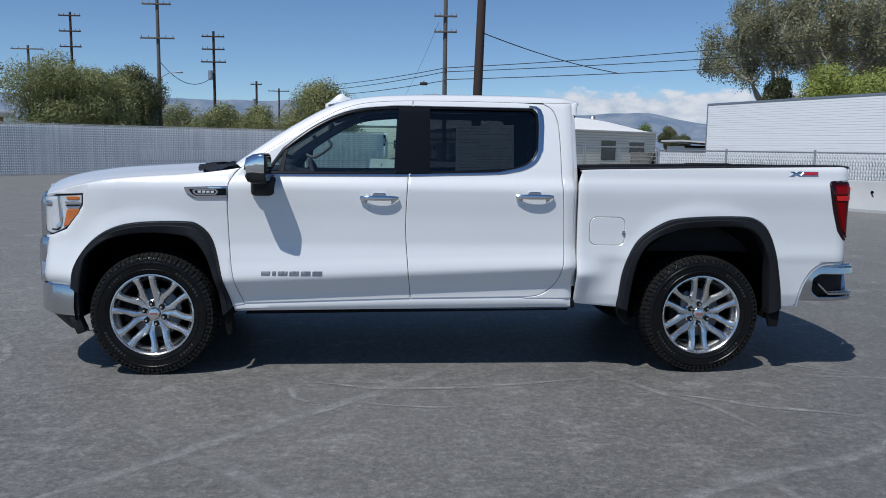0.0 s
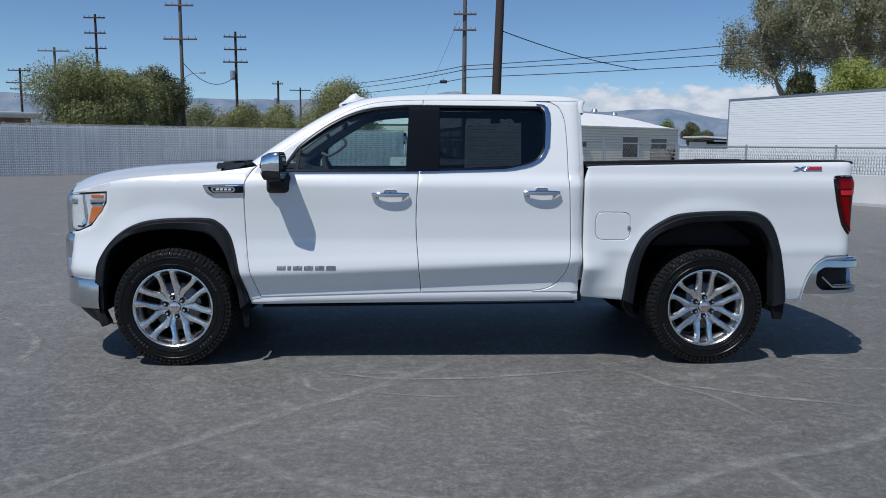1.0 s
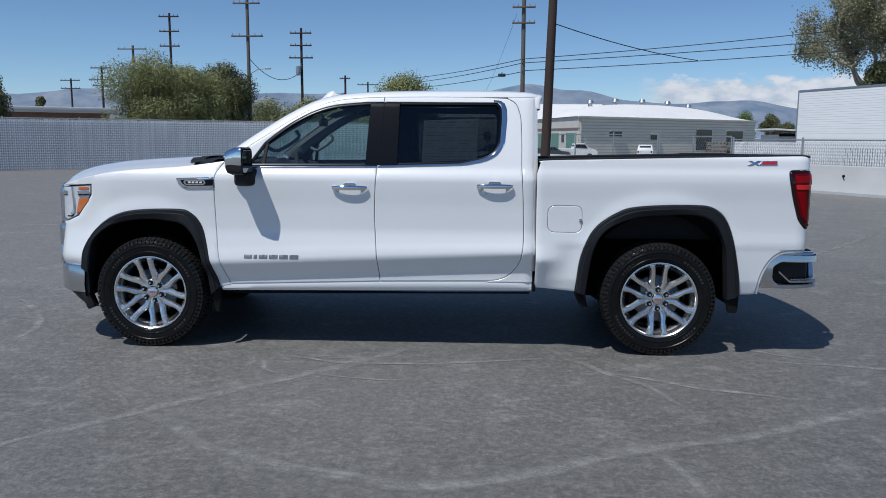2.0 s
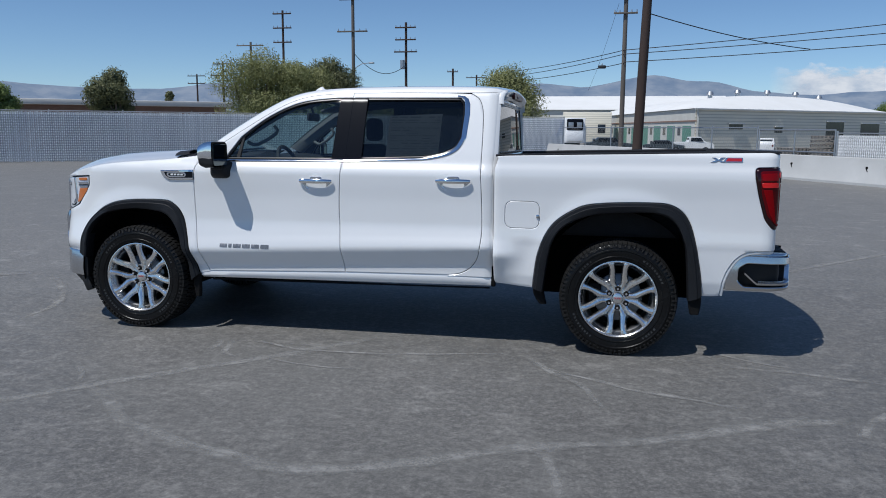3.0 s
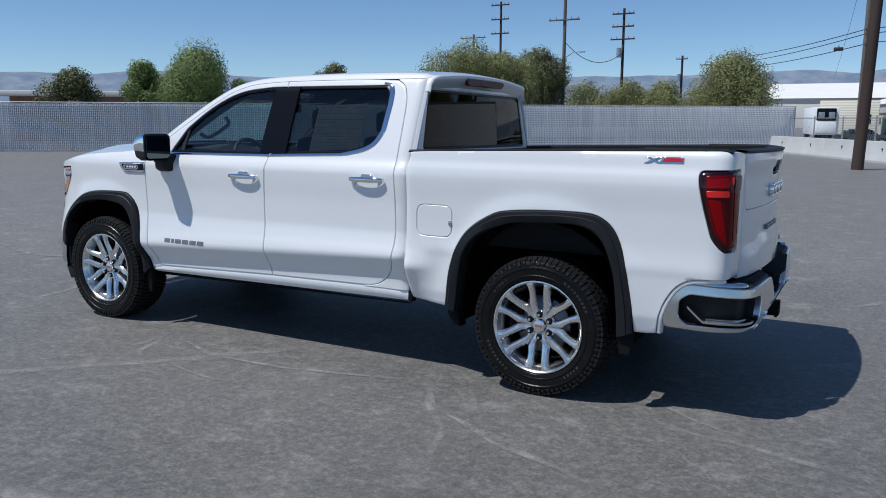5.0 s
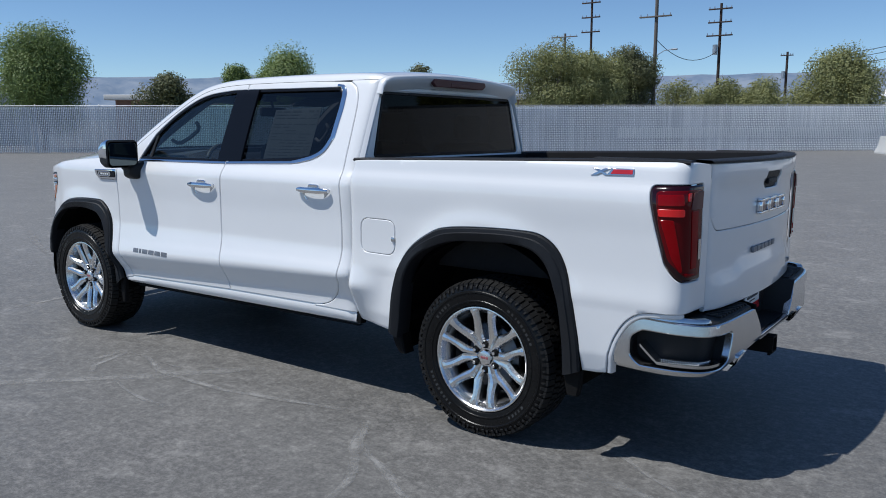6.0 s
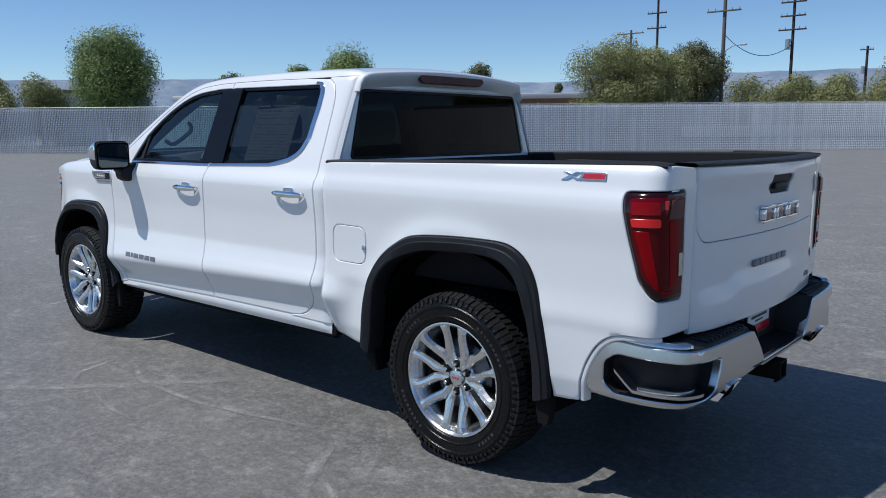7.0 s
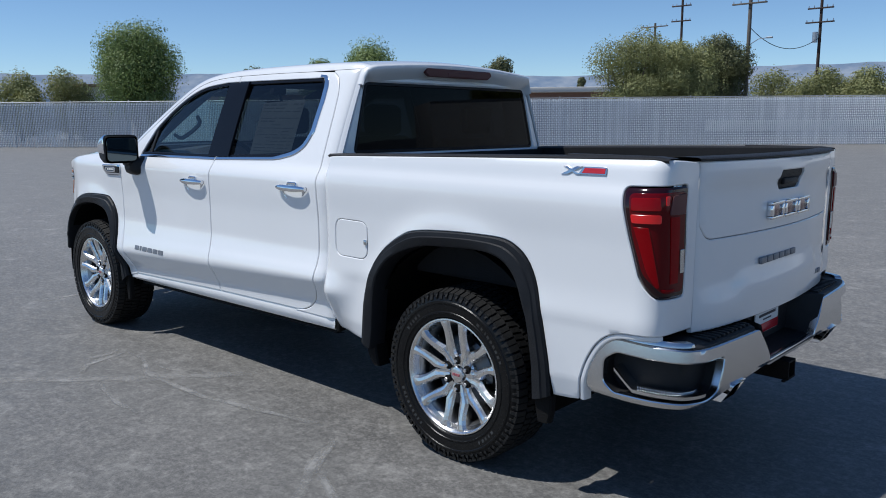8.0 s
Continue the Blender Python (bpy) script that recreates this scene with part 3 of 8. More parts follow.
# chain-link wires crossing in front of the slats
bm = bmesh.new()
step = 0.13
for d in (-1, 1):
    k = -int(FENCE_H / step) - 1
    while k * step < flen + FENCE_H:
        a = k * step
        if d > 0:
            s0, s1 = a, a + FENCE_H * 0.62
        else:
            s0, s1 = a + FENCE_H * 0.62, a
        z0, z1 = 0.03, FENCE_H
        if min(s0, s1) >= 0 and max(s0, s1) <= flen:
            p0, p1 = FA + way * s0 + side * 0.022 + Vector((0, 0, z0)), FA + way * s1 + side * 0.022 + Vector((0, 0, z1))
            w = Vector((0, 0, 0.010))
            loft(bm, [[p0 - w, p0 + side * 0.006, p0 + w], [p1 - w, p1 + side * 0.006, p1 + w]])
        k += 1
part("chain_link", bm, GALV, fence, "galvanised chain-link wires", smooth=False)["kind"] = "stuff"
# a run of bright stripes at half height, added as short white strips
bm = bmesh.new()
k = 0
while 44.7 + k * 0.088 < flen:
    o = FA + way * (44.7 + k * 0.088) + side * 0.030
    t = way * 0.021
    z0, z1 = 0.70 + 0.02 * rnd.random(), 1.20 + 0.03 * rnd.random()
    loft(bm, [[o - t + Vector((0, 0, z0)), o + side * 0.006 + Vector((0, 0, z0)), o + t + Vector((0, 0, z0))], [o - t + Vector((0, 0, z1)), o + side * 0.006 + Vector((0, 0, z1)), o + t + Vector((0, 0, z1))]])
    k += 1
part("white_strips", bm, STRIPWHITE, fence, "short white strips added over the slats", smooth=False)["kind"] = "stuff"
npost = int(flen / 3.0)
post_mesh = None
for k in range(npost + 1):
    o = FA + way * (k * flen / npost) - side * 0.05
    bm = bmesh.new()
    add_cyl(bm, (0, 0, 0), (0, 0, FENCE_H + 0.03), 0.03, n=12)
    b = bmesh.new()
    bmesh.ops.create_uvsphere(b, u_segments=10, v_segments=6, radius=0.036)
    b.transform(Matrix.Translation((0, 0, FENCE_H + 0.04)))
    merge(bm, b)
    if post_mesh is None:
        ob = part("post", bm, GALV, fence)
        post_mesh = ob.data
    else:
        bm.free()
        ob = new("post", post_mesh)
        ob.parent = fence
    ob.location = o
bm = bmesh.new()
add_cyl(bm, FA - side * 0.03 + Vector((0, 0, FENCE_H)), FB - side * 0.03 + Vector((0, 0, FENCE_H)), 0.021, n=8)
part("top_rail", bm, GALV, fence)

# ---------------------------------------------------------------- concrete barrier and the short fence on it
KA, KB = Vector((20.6, 1.7, 0)), Vector((0.9, 38.0, 0))
kw = (KB - KA).normalized()
ks = Vector((kw.y, -kw.x, 0))
klen = (KB - KA).length
SEG = 6.03
for k in range(int(klen / SEG) + 1):
    bm = bmesh.new()
    rows = []
    for t in (0.0, 0.012, SEG - 0.022, SEG - 0.012):
        e = 0.012 if t in (0.0, SEG - 0.012) else 0.0
        prof = [(-0.30, 0), (-0.30, 0.075), (-0.17, 0.33), (-0.085, 0.79), (-0.07, 0.81), (0.07, 0.81), (0.085, 0.79), (0.17, 0.33), (0.30, 0.075), (0.30, 0)]
        rows.append([(t, y * (1 - e * 2), z - e * (z > 0)) for y, z in prof])
    vs = loft(bm, rows)
    bm.faces.new(vs[0])
    bm.faces.new(vs[-1][::-1])
    b_ob = tagged(link_mesh("concrete_barrier", bm, CONCRETE, sharp=25), "pale concrete traffic barrier segment on the lot's edge", "barrier", "barrier row")
    o = KA + kw * (k * SEG)
    b_ob.matrix_world = pose(o.x, o.y, 0, 0, 0, math.degrees(math.atan2(kw.y, kw.x)))
    for t in (1.4, SEG - 1.5):
        bm = bmesh.new()
        add_cyl(bm, (t, 0.155, 0.52), (t, 0.118, 0.52), 0.04, n=12)
        add_cyl(bm, (t - 0.05, 0.17, 0.42), (t + 0.03, 0.14, 0.50), 0.012, n=6)
        part("lifting_slot", bm, DARKMETAL, b_ob)

link_fence = tagged(thing("chain_link_fence"), "low chain-link fence with white slats behind the barrier", "fence")
P0 = Vector((10.45, 20.4, 0)) + ks * 0.42
f2len = 24.0
w2 = -kw
bm = bmesh.new()
for d in (-1, 1):
    k = -10
    while k * 0.10 < f2len:
        a = k * 0.10
        s0, s1 = (a, a + 0.55) if d > 0 else (a + 0.55, a)
        if min(s0, s1) >= 0:
            p0, p1 = P0 + w2 * s0 - ks * 0.02 + Vector((0, 0, 0.55)), P0 + w2 * s1 - ks * 0.02 + Vector((0, 0, 1.53))
            w = Vector((0, 0, 0.0045))
            loft(bm, [[p0 - w, p0 + ks * 0.004, p0 + w], [p1 - w, p1 + ks * 0.004, p1 + w]])
        k += 1
part("chain_link", bm, GALV, link_fence, smooth=False)["kind"] = "stuff"
bm = bmesh.new()
k = 0
while k * 0.078 < f2len:
    o = P0 + w2 * (k * 0.078)
    t = w2 * 0.033
    loft(bm, [[o - t + Vector((0, 0, 0.05)), o + t + Vector((0, 0, 0.05))], [o - t + Vector((0, 0, 1.46)), o + t + Vector((0, 0, 1.46))]])
    k += 1
part("slats", bm, SLATLOW, link_fence, "white privacy slats", smooth=False)["kind"] = "stuff"
for dist in (0.0, 2.79, 5.8, 8.8, 11.8, 14.8, 17.8, 20.8, 23.8):
    o = P0 + w2 * dist - ks * 0.03
    bm = bmesh.new()
    add_cyl(bm, (o.x, o.y, 0), (o.x, o.y, 1.60), 0.03, n=10)
    part("post", bm, GALV, link_fence)
bm = bmesh.new()
add_cyl(bm, P0 + Vector((0, 0, 1.525)), P0 + w2 * f2len + Vector((0, 0, 1.525)), 0.021, n=8)
part("top_rail", bm, GALV, link_fence)

# chain-link gate that carries the low fence on, with stacked pallets behind it
gate_way = tagged(thing("chain_link_gate"), "closed chain-link gate of bare galvanised wire beside the low fence", "gate")
G0, GL = P0 + kw * 0.12, 3.6
for a, b in (((0, 0.12), (GL, 0.12)), ((0, 0.9), (GL, 0.9)), ((0, 1.62), (GL, 1.62)), ((0, 0.12), (0, 1.62)), ((GL / 2, 0.12), (GL / 2, 1.62)), ((GL, 0.0), (GL, 1.66))):
    bm = bmesh.new()
    add_cyl(bm, G0 + kw * a[0] + Vector((0, 0, a[1])), G0 + kw * b[0] + Vector((0, 0, b[1])), 0.026, n=8)
    part("frame_tube", bm, GALV, gate_way)
bm = bmesh.new()
for d in (-1, 1):
    for k in range(44):
        a = k * 0.09 - 0.4
        s0, s1 = (a, a + 0.75) if d > 0 else (a + 0.75, a)
        if min(s0, s1) >= 0 and max(s0, s1) <= GL:
            p0, p1 = G0 + kw * s0 + Vector((0, 0, 0.15)), G0 + kw * s1 + Vector((0, 0, 1.6))
            w = Vector((0, 0, 0.004))
            loft(bm, [[p0 - w, p0 + ks * 0.004, p0 + w], [p1 - w, p1 + ks * 0.004, p1 + w]])
part("wire_mesh", bm, GALV, gate_way, smooth=False)["kind"] = "stuff"
bare = tagged(thing("wire_fence"), "bare galvanised chain-link fence along the concrete barriers", "fence")
B0, BL = G0 + kw * (GL + 0.1), 16.2
bm = bmesh.new()
add_cyl(bm, B0 + Vector((0, 0, 1.70)), B0 + kw * BL + Vector((0, 0, 1.70)), 0.021, n=8)
part("top_rail", bm, GALV, bare)
for k in range(7):
    o = B0 + kw * (BL * k / 6)
    bm = bmesh.new()
    add_cyl(bm, (o.x, o.y, 0), (o.x, o.y, 1.78), 0.03, n=10)
    part("post", bm, GALV, bare)
bm = bmesh.new()
for d in (-1, 1):
    for k in range(int(BL / 0.13)):
        a = k * 0.13
        s0, s1 = (a, a + 0.8) if d > 0 else (a + 0.8, a)
        if max(s0, s1) <= BL:
            p0, p1 = B0 + kw * s0 + Vector((0, 0, 0.12)), B0 + kw * s1 + Vector((0, 0, 1.68))
            w = Vector((0, 0, 0.0025))
            loft(bm, [[p0 - w, p0 + ks * 0.003, p0 + w], [p1 - w, p1 + ks * 0.003, p1 + w]])
part("wire_mesh", bm, GALV, bare, smooth=False)["kind"] = "stuff"
rnd = random.Random(17)
for off, back, n in ((0.5, 1.5, 9), (1.9, 1.7, 10), (3.2, 1.4, 7)):
    stack = tagged(thing("pallet_stack"), "stack of worn wooden pallets behind the gate", "pallets")
    o = G0 + kw * off + ks * back
    for lay in range(n):
        bm = bmesh.new()
        z = lay * 0.145
        for j in range(3):
            add_box(bm, (-0.5, -0.52 + j * 0.48, z), (0.5, -0.44 + j * 0.48, z + 0.10), 0.004)
        for j in range(6):
            add_box(bm, (-0.5 + j * 0.18, -0.55, z + 0.101), (-0.40 + j * 0.18, 0.55, z + 0.122), 0.003)
        bm.transform(Matrix.Translation(o) @ Matrix.Rotation(math.atan2(kw.y, kw.x) + rnd.uniform(-0.05, 0.05), 4, "Z"))
        part("pallet", bm, PALLET, stack)

# ---------------------------------------------------------------- white box trailer behind the low fence
def make_trailer():
    t = tagged(thing("box_trailer", 19.2, 37.3, 0, math.degrees(math.atan2(27.6 - 37.3, 22.6 - 19.2))), "white ribbed box trailer parked behind the fence", "trailer")
    L, W, Z0, Z1 = 16.0, 2.5, 1.1, 4.12
    bm = bmesh.new()
    rows = []
    z = Z0
    nz = 24
    prof = []
    for k in range(nz + 1):
        zz = Z0 + (Z1 - 0.12 - Z0) * k / nz
        prof += [(0.0, zz), (0.022, zz + 0.006), (0.022, zz + (Z1 - Z0) / nz - 0.016), (0.0, zz + (Z1 - Z0) / nz - 0.010)] if k < nz else [(0.0, zz)]
    loft(bm, [[(x, -y0, zz) for y0, zz in prof] for x in (0.06, L)])
    loft(bm, [[(x, W + y0, zz) for y0, zz in prof] for x in (0.06, L)], flip=True)
    part("side_wall", bm, TRAILERSKIN, t, smooth=False)
    part("body", box((0.0, 0.01, Z0), (L, W - 0.01, Z1 - 0.02), 0.02), TRAILERSKIN, t)
    bm = bmesh.new()
    for y in (-0.03, W - 0.03):
        add_box(bm, (-0.02, y, Z1 - 0.13), (L + 0.02, y + 0.06, Z1), 0.01)
        add_box(bm, (-0.03, y - 0.005, Z0), (0.06, y + 0.065, Z1), 0.01)
    part("edge_rail", bm, GALV, t)
    for x in (11.6, 12.9):
        for y in (0.25, 2.25):
            bm = bmesh.new()
            add_cyl(bm, (x, y - 0.22, 0.5), (x, y + 0.22, 0.5), 0.5, n=24)
            part("wheel", bm, RUBBER, t)
    part("landing_leg", box((3.0, 0.4, 0.0), (3.15, 2.1, 1.15), 0.02), DARKMETAL, t)
    return t


make_trailer()

# ---------------------------------------------------------------- industrial building with an arched white roof
CORNER, REND, LEND = Vector((15.1, 102.0, 0)), Vector((47.3, 129.0, 0)), Vector((2.5, 167.0, 0))
EAVE, BASE = 4.40, -1.05
hall = tagged(thing("industrial_hall"), "grey industrial hall with white arched roof and green shutters", "building")
ra, la = (REND - CORNER), (LEND - CORNER)
rl, ll = ra.length, la.length
ra.normalize(), la.normalize()


def wall_box(bm, o, d, a, b, z0, z1, out0, out1, nrm, mat=0):
    """A slab along the wall from a to b metres, between two distances off its face."""
    p = [o + d * a + nrm * out0, o + d * b + nrm * out0, o + d * b + nrm * out1, o + d * a + nrm * out1]
    lo = [bm.verts.new((q.x, q.y, z0)) for q in p]
    hi = [bm.verts.new((q.x, q.y, z1)) for q in p]
    bm.faces.new(lo[::-1]), bm.faces.new(hi)
    for i in range(4):
        bm.faces.new((lo[i], lo[(i + 1) % 4], hi[(i + 1) % 4], hi[i]))
    bmesh.ops.recalc_face_normals(bm, faces=bm.faces[:])


nr = Vector((ra.y, -ra.x, 0))
nl = Vector((-la.y, la.x, 0))
bm = bmesh.new()
k = 0
while BASE + k * 0.25 < EAVE - 0.1:
    wall_box(bm, CORNER, ra, 0, rl, BASE + k * 0.25 + 0.015, BASE + k * 0.25 + 0.25, -0.25, 0.0, nr)
    k += 1
wall_box(bm, CORNER, ra, 0, rl, BASE, EAVE - 0.02, -0.26, -0.02, nr)
part("block_wall", bm, WALLGREY, hall, "grey split block wall", smooth=False)["kind"] = "stuff"
bm = bmesh.new()
wall_box(bm, CORNER, la, 0, ll, BASE, EAVE, -0.25, 0.0, nl)
part("stucco_wall", bm, WALLCREAM, hall, "cream stucco wall", smooth=False)
bm = bmesh.new()
wall_box(bm, CORNER, la, 0, ll, 2.75, 2.92, 0.0, 0.12, nl)
part("wall_pipe", bm, BRICKRED, hall, smooth=False)
for a, b, z0, z1 in ((6.0, 8.6, 1.75, 2.45), (15.0, 16.6, 1.3, 2.1), (26.0, 30.0, -0.3, 2.9), (34.0, 38.5, 0.9, 2.7)):
    bm = bmesh.new()
    wall_box(bm, CORNER, ra, a, b, z0, z1, -0.10, 0.03, nr)
    win = part("window", bm, DARKWIN, hall, "dark window opening", smooth=False)
    bm = bmesh.new()
    wall_box(bm, CORNER, ra, a - 0.15, b + 0.15, z1, z1 + 0.15, -0.05, 0.30, nr)
    part("lintel", bm, FASCIA, win, smooth=False)
a = 2.2
while a < ll - 5:
    bm = bmesh.new()
    wall_box(bm, CORNER, la, a, a + 4.0, BASE, 2.2, -0.10, 0.03, nl)
    door_ob = part("shutter_door", bm, GREENDOOR, hall, "green roller shutter", smooth=False)
    bm = bmesh.new()
    wall_box(bm, CORNER, la, a + 5.0, a + 6.4, 0.9, 2.1, -0.10, 0.03, nl)
    part("window", bm, DARKWIN, hall, smooth=False)
    a += 7.8


def hall_roof(s, t):
    """Height of the vaulted roof, which also curves down to the near end."""
    arch = max(0.0, 1 - abs(2 * s - 1) ** 2.6) ** 0.75
    return EAVE + 0.05 + 2.5 * arch * (1 - max(0.0, 1 - t / 13.0) ** 2.2)


bm = bmesh.new()
rows = []
for i in range(29):
    s = i / 28
    rows.append([tuple(CORNER + ra * (s * (rl + 0.6) - 0.3) + la * t + Vector((0, 0, hall_roof(s, max(t, 0))))) for t in (-0.3, 0, 0.6, 1.5, 3, 5, 7, 9, 11, 13, 20, 35, ll)])
loft(bm, rows, flip=False)
bmesh.ops.recalc_face_normals(bm, faces=bm.faces[:])
part("roof", bm, ROOFWHITE, hall, "white coated arched roof", sharp=60)
bm = bmesh.new()
wall_box(bm, CORNER, ra, -0.3, rl + 0.3, EAVE - 0.12, EAVE + 0.06, -0.1, 0.32, nr)
part("gutter", bm, FASCIA, hall, smooth=False)
for s in (0.20, 0.34, 0.50, 0.66, 0.80):
    o = CORNER + ra * (rl * s) + la * 14
    zz = hall_roof(s, 14)
    bm = bmesh.new()
    add_cyl(bm, (o.x, o.y, zz - 0.1), (o.x, o.y, zz + 0.5), 0.35, n=12)
    add_cyl(bm, (o.x, o.y, zz + 0.5), (o.x, o.y, zz + 1.0), 0.6, 0.4, n=12)
    part("roof_vent", bm, GALV, hall)

far_hall = tagged(thing("distant_hall"), "low cream hall with white roof", "building")
part("wall", box((-17.0, 174.0, -1.2), (30.0, 206.0, 6.0), 0.05), WALLCREAM, far_hall)
bm = bmesh.new()
loft(bm, [[(-17.5, y, z), (30.5, y, z)] for y, z in ((173.5, 6.0), (174.0, 6.2), (190.0, 9.6), (206.5, 6.1))], flip=False)
bmesh.ops.recalc_face_normals(bm, faces=bm.faces[:])
part("roof", bm, ROOFWHITE, far_hall, smooth=False)
annex = tagged(thing("grey_annex"), "low grey annex beside the hall", "building")
part("wall", box((-4.5, 146.0, -1.2), (4.5, 152.0, 4.9), 0.03), WALLGREY, annex)
part("window", box((2.0, 145.95, 1.0), (3.4, 146.05, 2.6), 0.01), DARKWIN, annex)

# long low building with a pale roof edge behind the slatted fence
low = tagged(thing("low_building"), "long low building with pale roof edge and brown walls", "building")
part("wall", box((0, 0, 0), (30, 8, 3.05), 0.02, pose(-47.0, 28.4, 0, 0, 0, 38)), BRICKRED, low)
part("roof_edge", box((-0.6, -0.6, 3.05), (30.6, 8.6, 3.42), 0.04, pose(-47.0, 28.4, 0, 0, 0, 38)), FASCIA, low)
shed = tagged(thing("small_shed"), "small tan shed beyond the fence", "shed")
part("wall", box((-53.5, 20.2, 0), (-49.5, 23.5, 3.6), 0.02), FASCIA, shed)
part("roof", box((-53.8, 19.9, 3.6), (-49.2, 23.8, 3.8), 0.03), BRICKRED, shed)

# low outbuilding between the hall and the trailer
low = tagged(thing("outbuilding"), "low tan outbuilding with a pale sloping roof", "building")
part("wall", box((25.0, 56.0, 0), (32.3, 60.0, 1.86), 0.02), FASCIA, low)
bm = bmesh.new()
loft(bm, [[(24.6, y, 2.34), (28.7, y, 2.08), (32.5, y, 1.92), (32.5, y, 1.80), (28.7, y, 1.96), (24.6, y, 2.22)] for y in (55.5, 60.4)], closed=True)
bmesh.ops.holes_fill(bm, edges=bm.edges[:], sides=8)
bmesh.ops.recalc_face_normals(bm, faces=bm.faces[:])
part("roof", bm, ROOFWHITE, low, smooth=False)
bm = bmesh.new()
add_box(bm, (25.0, 55.90, 1.72), (27.6, 55.99, 1.90), 0.01)
part("eave", bm, DARKMETAL, low)
# refrigerated trailer far beyond the fence corner
reefer = thing("white_reefer", 0.0, 88.6, -1.0, 10, label="white refrigerated box trailer with dark cooling unit", category="trailer")
part("body", box((-1.25, 0.45, 1.05), (1.25, 10.5, 3.98), 0.05), TRAILERSKIN, reefer)
part("cooling_unit", box((-0.95, 0.0, 2.55), (0.95, 0.45, 3.85), 0.12), GLOSS, reefer)
part("unit_panel", box((-1.0, 0.05, 1.25), (1.0, 0.45, 2.50), 0.08), TRAILERSKIN, reefer)
for x in (-0.5, 0.5):
    part("unit_grille", box((x - 0.30, -0.04, 2.80), (x + 0.30, 0.01, 3.45), 0.03), GALV, reefer)
part("landing_leg", box((-0.9, 2.0, 0.0), (0.9, 2.2, 1.1), 0.03), DARKMETAL, reefer)
for y in (7.6, 8.9):
    for x in (-1.0, 1.0):
        bm = bmesh.new()
        add_cyl(bm, (x - 0.22, y, 0.5), (x + 0.22, y, 0.5), 0.5, n=18)
        part("wheel", bm, RUBBER, reefer)

# ---------------------------------------------------------------- poles and wires
def make_pole(x, y, top, r, arms, mat_, label, lean=(0, 0), lamp=False, can=None, turn=0.0):
    p = tagged(thing("utility_pole", x, y, 0, turn), label, "utility pole")
    bm = bmesh.new()
    add_tube(bm, [(0, 0, 0), (lean[0] * 0.5, lean[1] * 0.5, top * 0.5), (lean[0], lean[1], top)], r, 14, radii=[r, r * 0.88, r * 0.75])
    part("shaft", bm, mat_, p)
    for z, half in arms:
        bm = bmesh.new()
        lx, ly = lean[0] * z / top, lean[1] * z / top
        add_box(bm, (lx - half, ly - r - 0.10, z - 0.04), (lx + half, ly - r * 0.7, z + 0.04), 0.01)
        arm = part("crossarm", bm, mat_, p)
        for q in (-0.92, -0.5, 0.5, 0.92):
            bm = bmesh.new()
            add_cyl(bm, (lx + half * q, ly - r - 0.05, z + 0.05), (lx + half * q, ly - r - 0.05, z + 0.17), 0.035, 0.022, n=8)
            part("insulator", bm, GALV, arm)
    if lamp:
        bm = bmesh.new()
        add_tube(bm, [(0, 0, lamp), (0.6, -0.15, lamp + 0.30), (1.1, -0.25, lamp + 0.33)], 0.022, 8)
        add_box(bm, (1.05, -0.33, lamp + 0.29), (1.4, -0.17, lamp + 0.38), 0.03)
        part("street_light_arm", bm, GALV, p)
    if can:
        bm = bmesh.new()
        add_cyl(bm, (-0.20, -0.20, can), (-0.20, -0.20, can + 0.60), 0.15, n=14)
        part("transformer", bm, GALV, p)
    return p


make_pole(-19.6, 48.7, 10.0, 0.10, ((9.75, 0.70), (8.75, 0.70), (7.75, 0.70)), WOODPOLE, "dark wooden utility pole with three crossarms")
make_pole(-11.7, 40.7, 12.2, 0.115, ((7.42, 0.95), (9.3, 0.8), (11.3, 0.8)), WOODGREY, "weathered wooden utility pole with a street light", lamp=5.2)
make_pole(-9.9, 46.7, 8.7, 0.105, ((8.35, 0.72), (7.55, 0.72), (6.75, 0.8)), WOODPOLE, "dark wooden utility pole with transformer", can=5.6)
make_pole(4.38, 36.2, 11.5, 0.13, ((8.3, 0.6), (7.5, 0.6)), WOODGREY, "weathered wooden utility pole beside the barrier", can=None)
make_pole(4.75, 24.2, 10.5, 0.19, (), WOODPOLE, "thick dark wooden pole leaning slightly", lean=(0.30, 0))
make_pole(-10.7, 67.7, 7.2, 0.125, ((6.9, 0.5),), WOODPOLE, "short distant utility pole", can=5.0)
make_pole(-10.1, 77.9, 7.3, 0.11, ((7.0, 1.1),), WOODPOLE, "distant utility pole with one crossarm")
make_pole(-39.8, 73.0, 7.3, 0.11, ((7.1, 1.0), (6.3, 1.0)), WOODPOLE, "distant utility pole with two crossarms")
make_pole(-30.6, 60.9, 7.5, 0.11, ((7.3, 0.9), (6.3, 1.1), (5.8, 0.8)), WOODPOLE, "distant utility pole with three crossarms")
make_pole(-26.2, 57.4, 8.8, 0.12, ((8.5, 1.2),), WOODGREY, "distant utility pole above the willow")
lampost = tagged(thing("lamp_post", -12.0, 40.45, 0), "slim pale lamp post behind the fence", "lamp post")
bm = bmesh.new()
add_cyl(bm, (0, 0, 0), (0, 0, 4.2), 0.04, n=10)
add_box(bm, (-0.12, -0.09, 4.18), (0.12, 0.09, 4.40), 0.03)
part("post", bm, GALV, lampost)


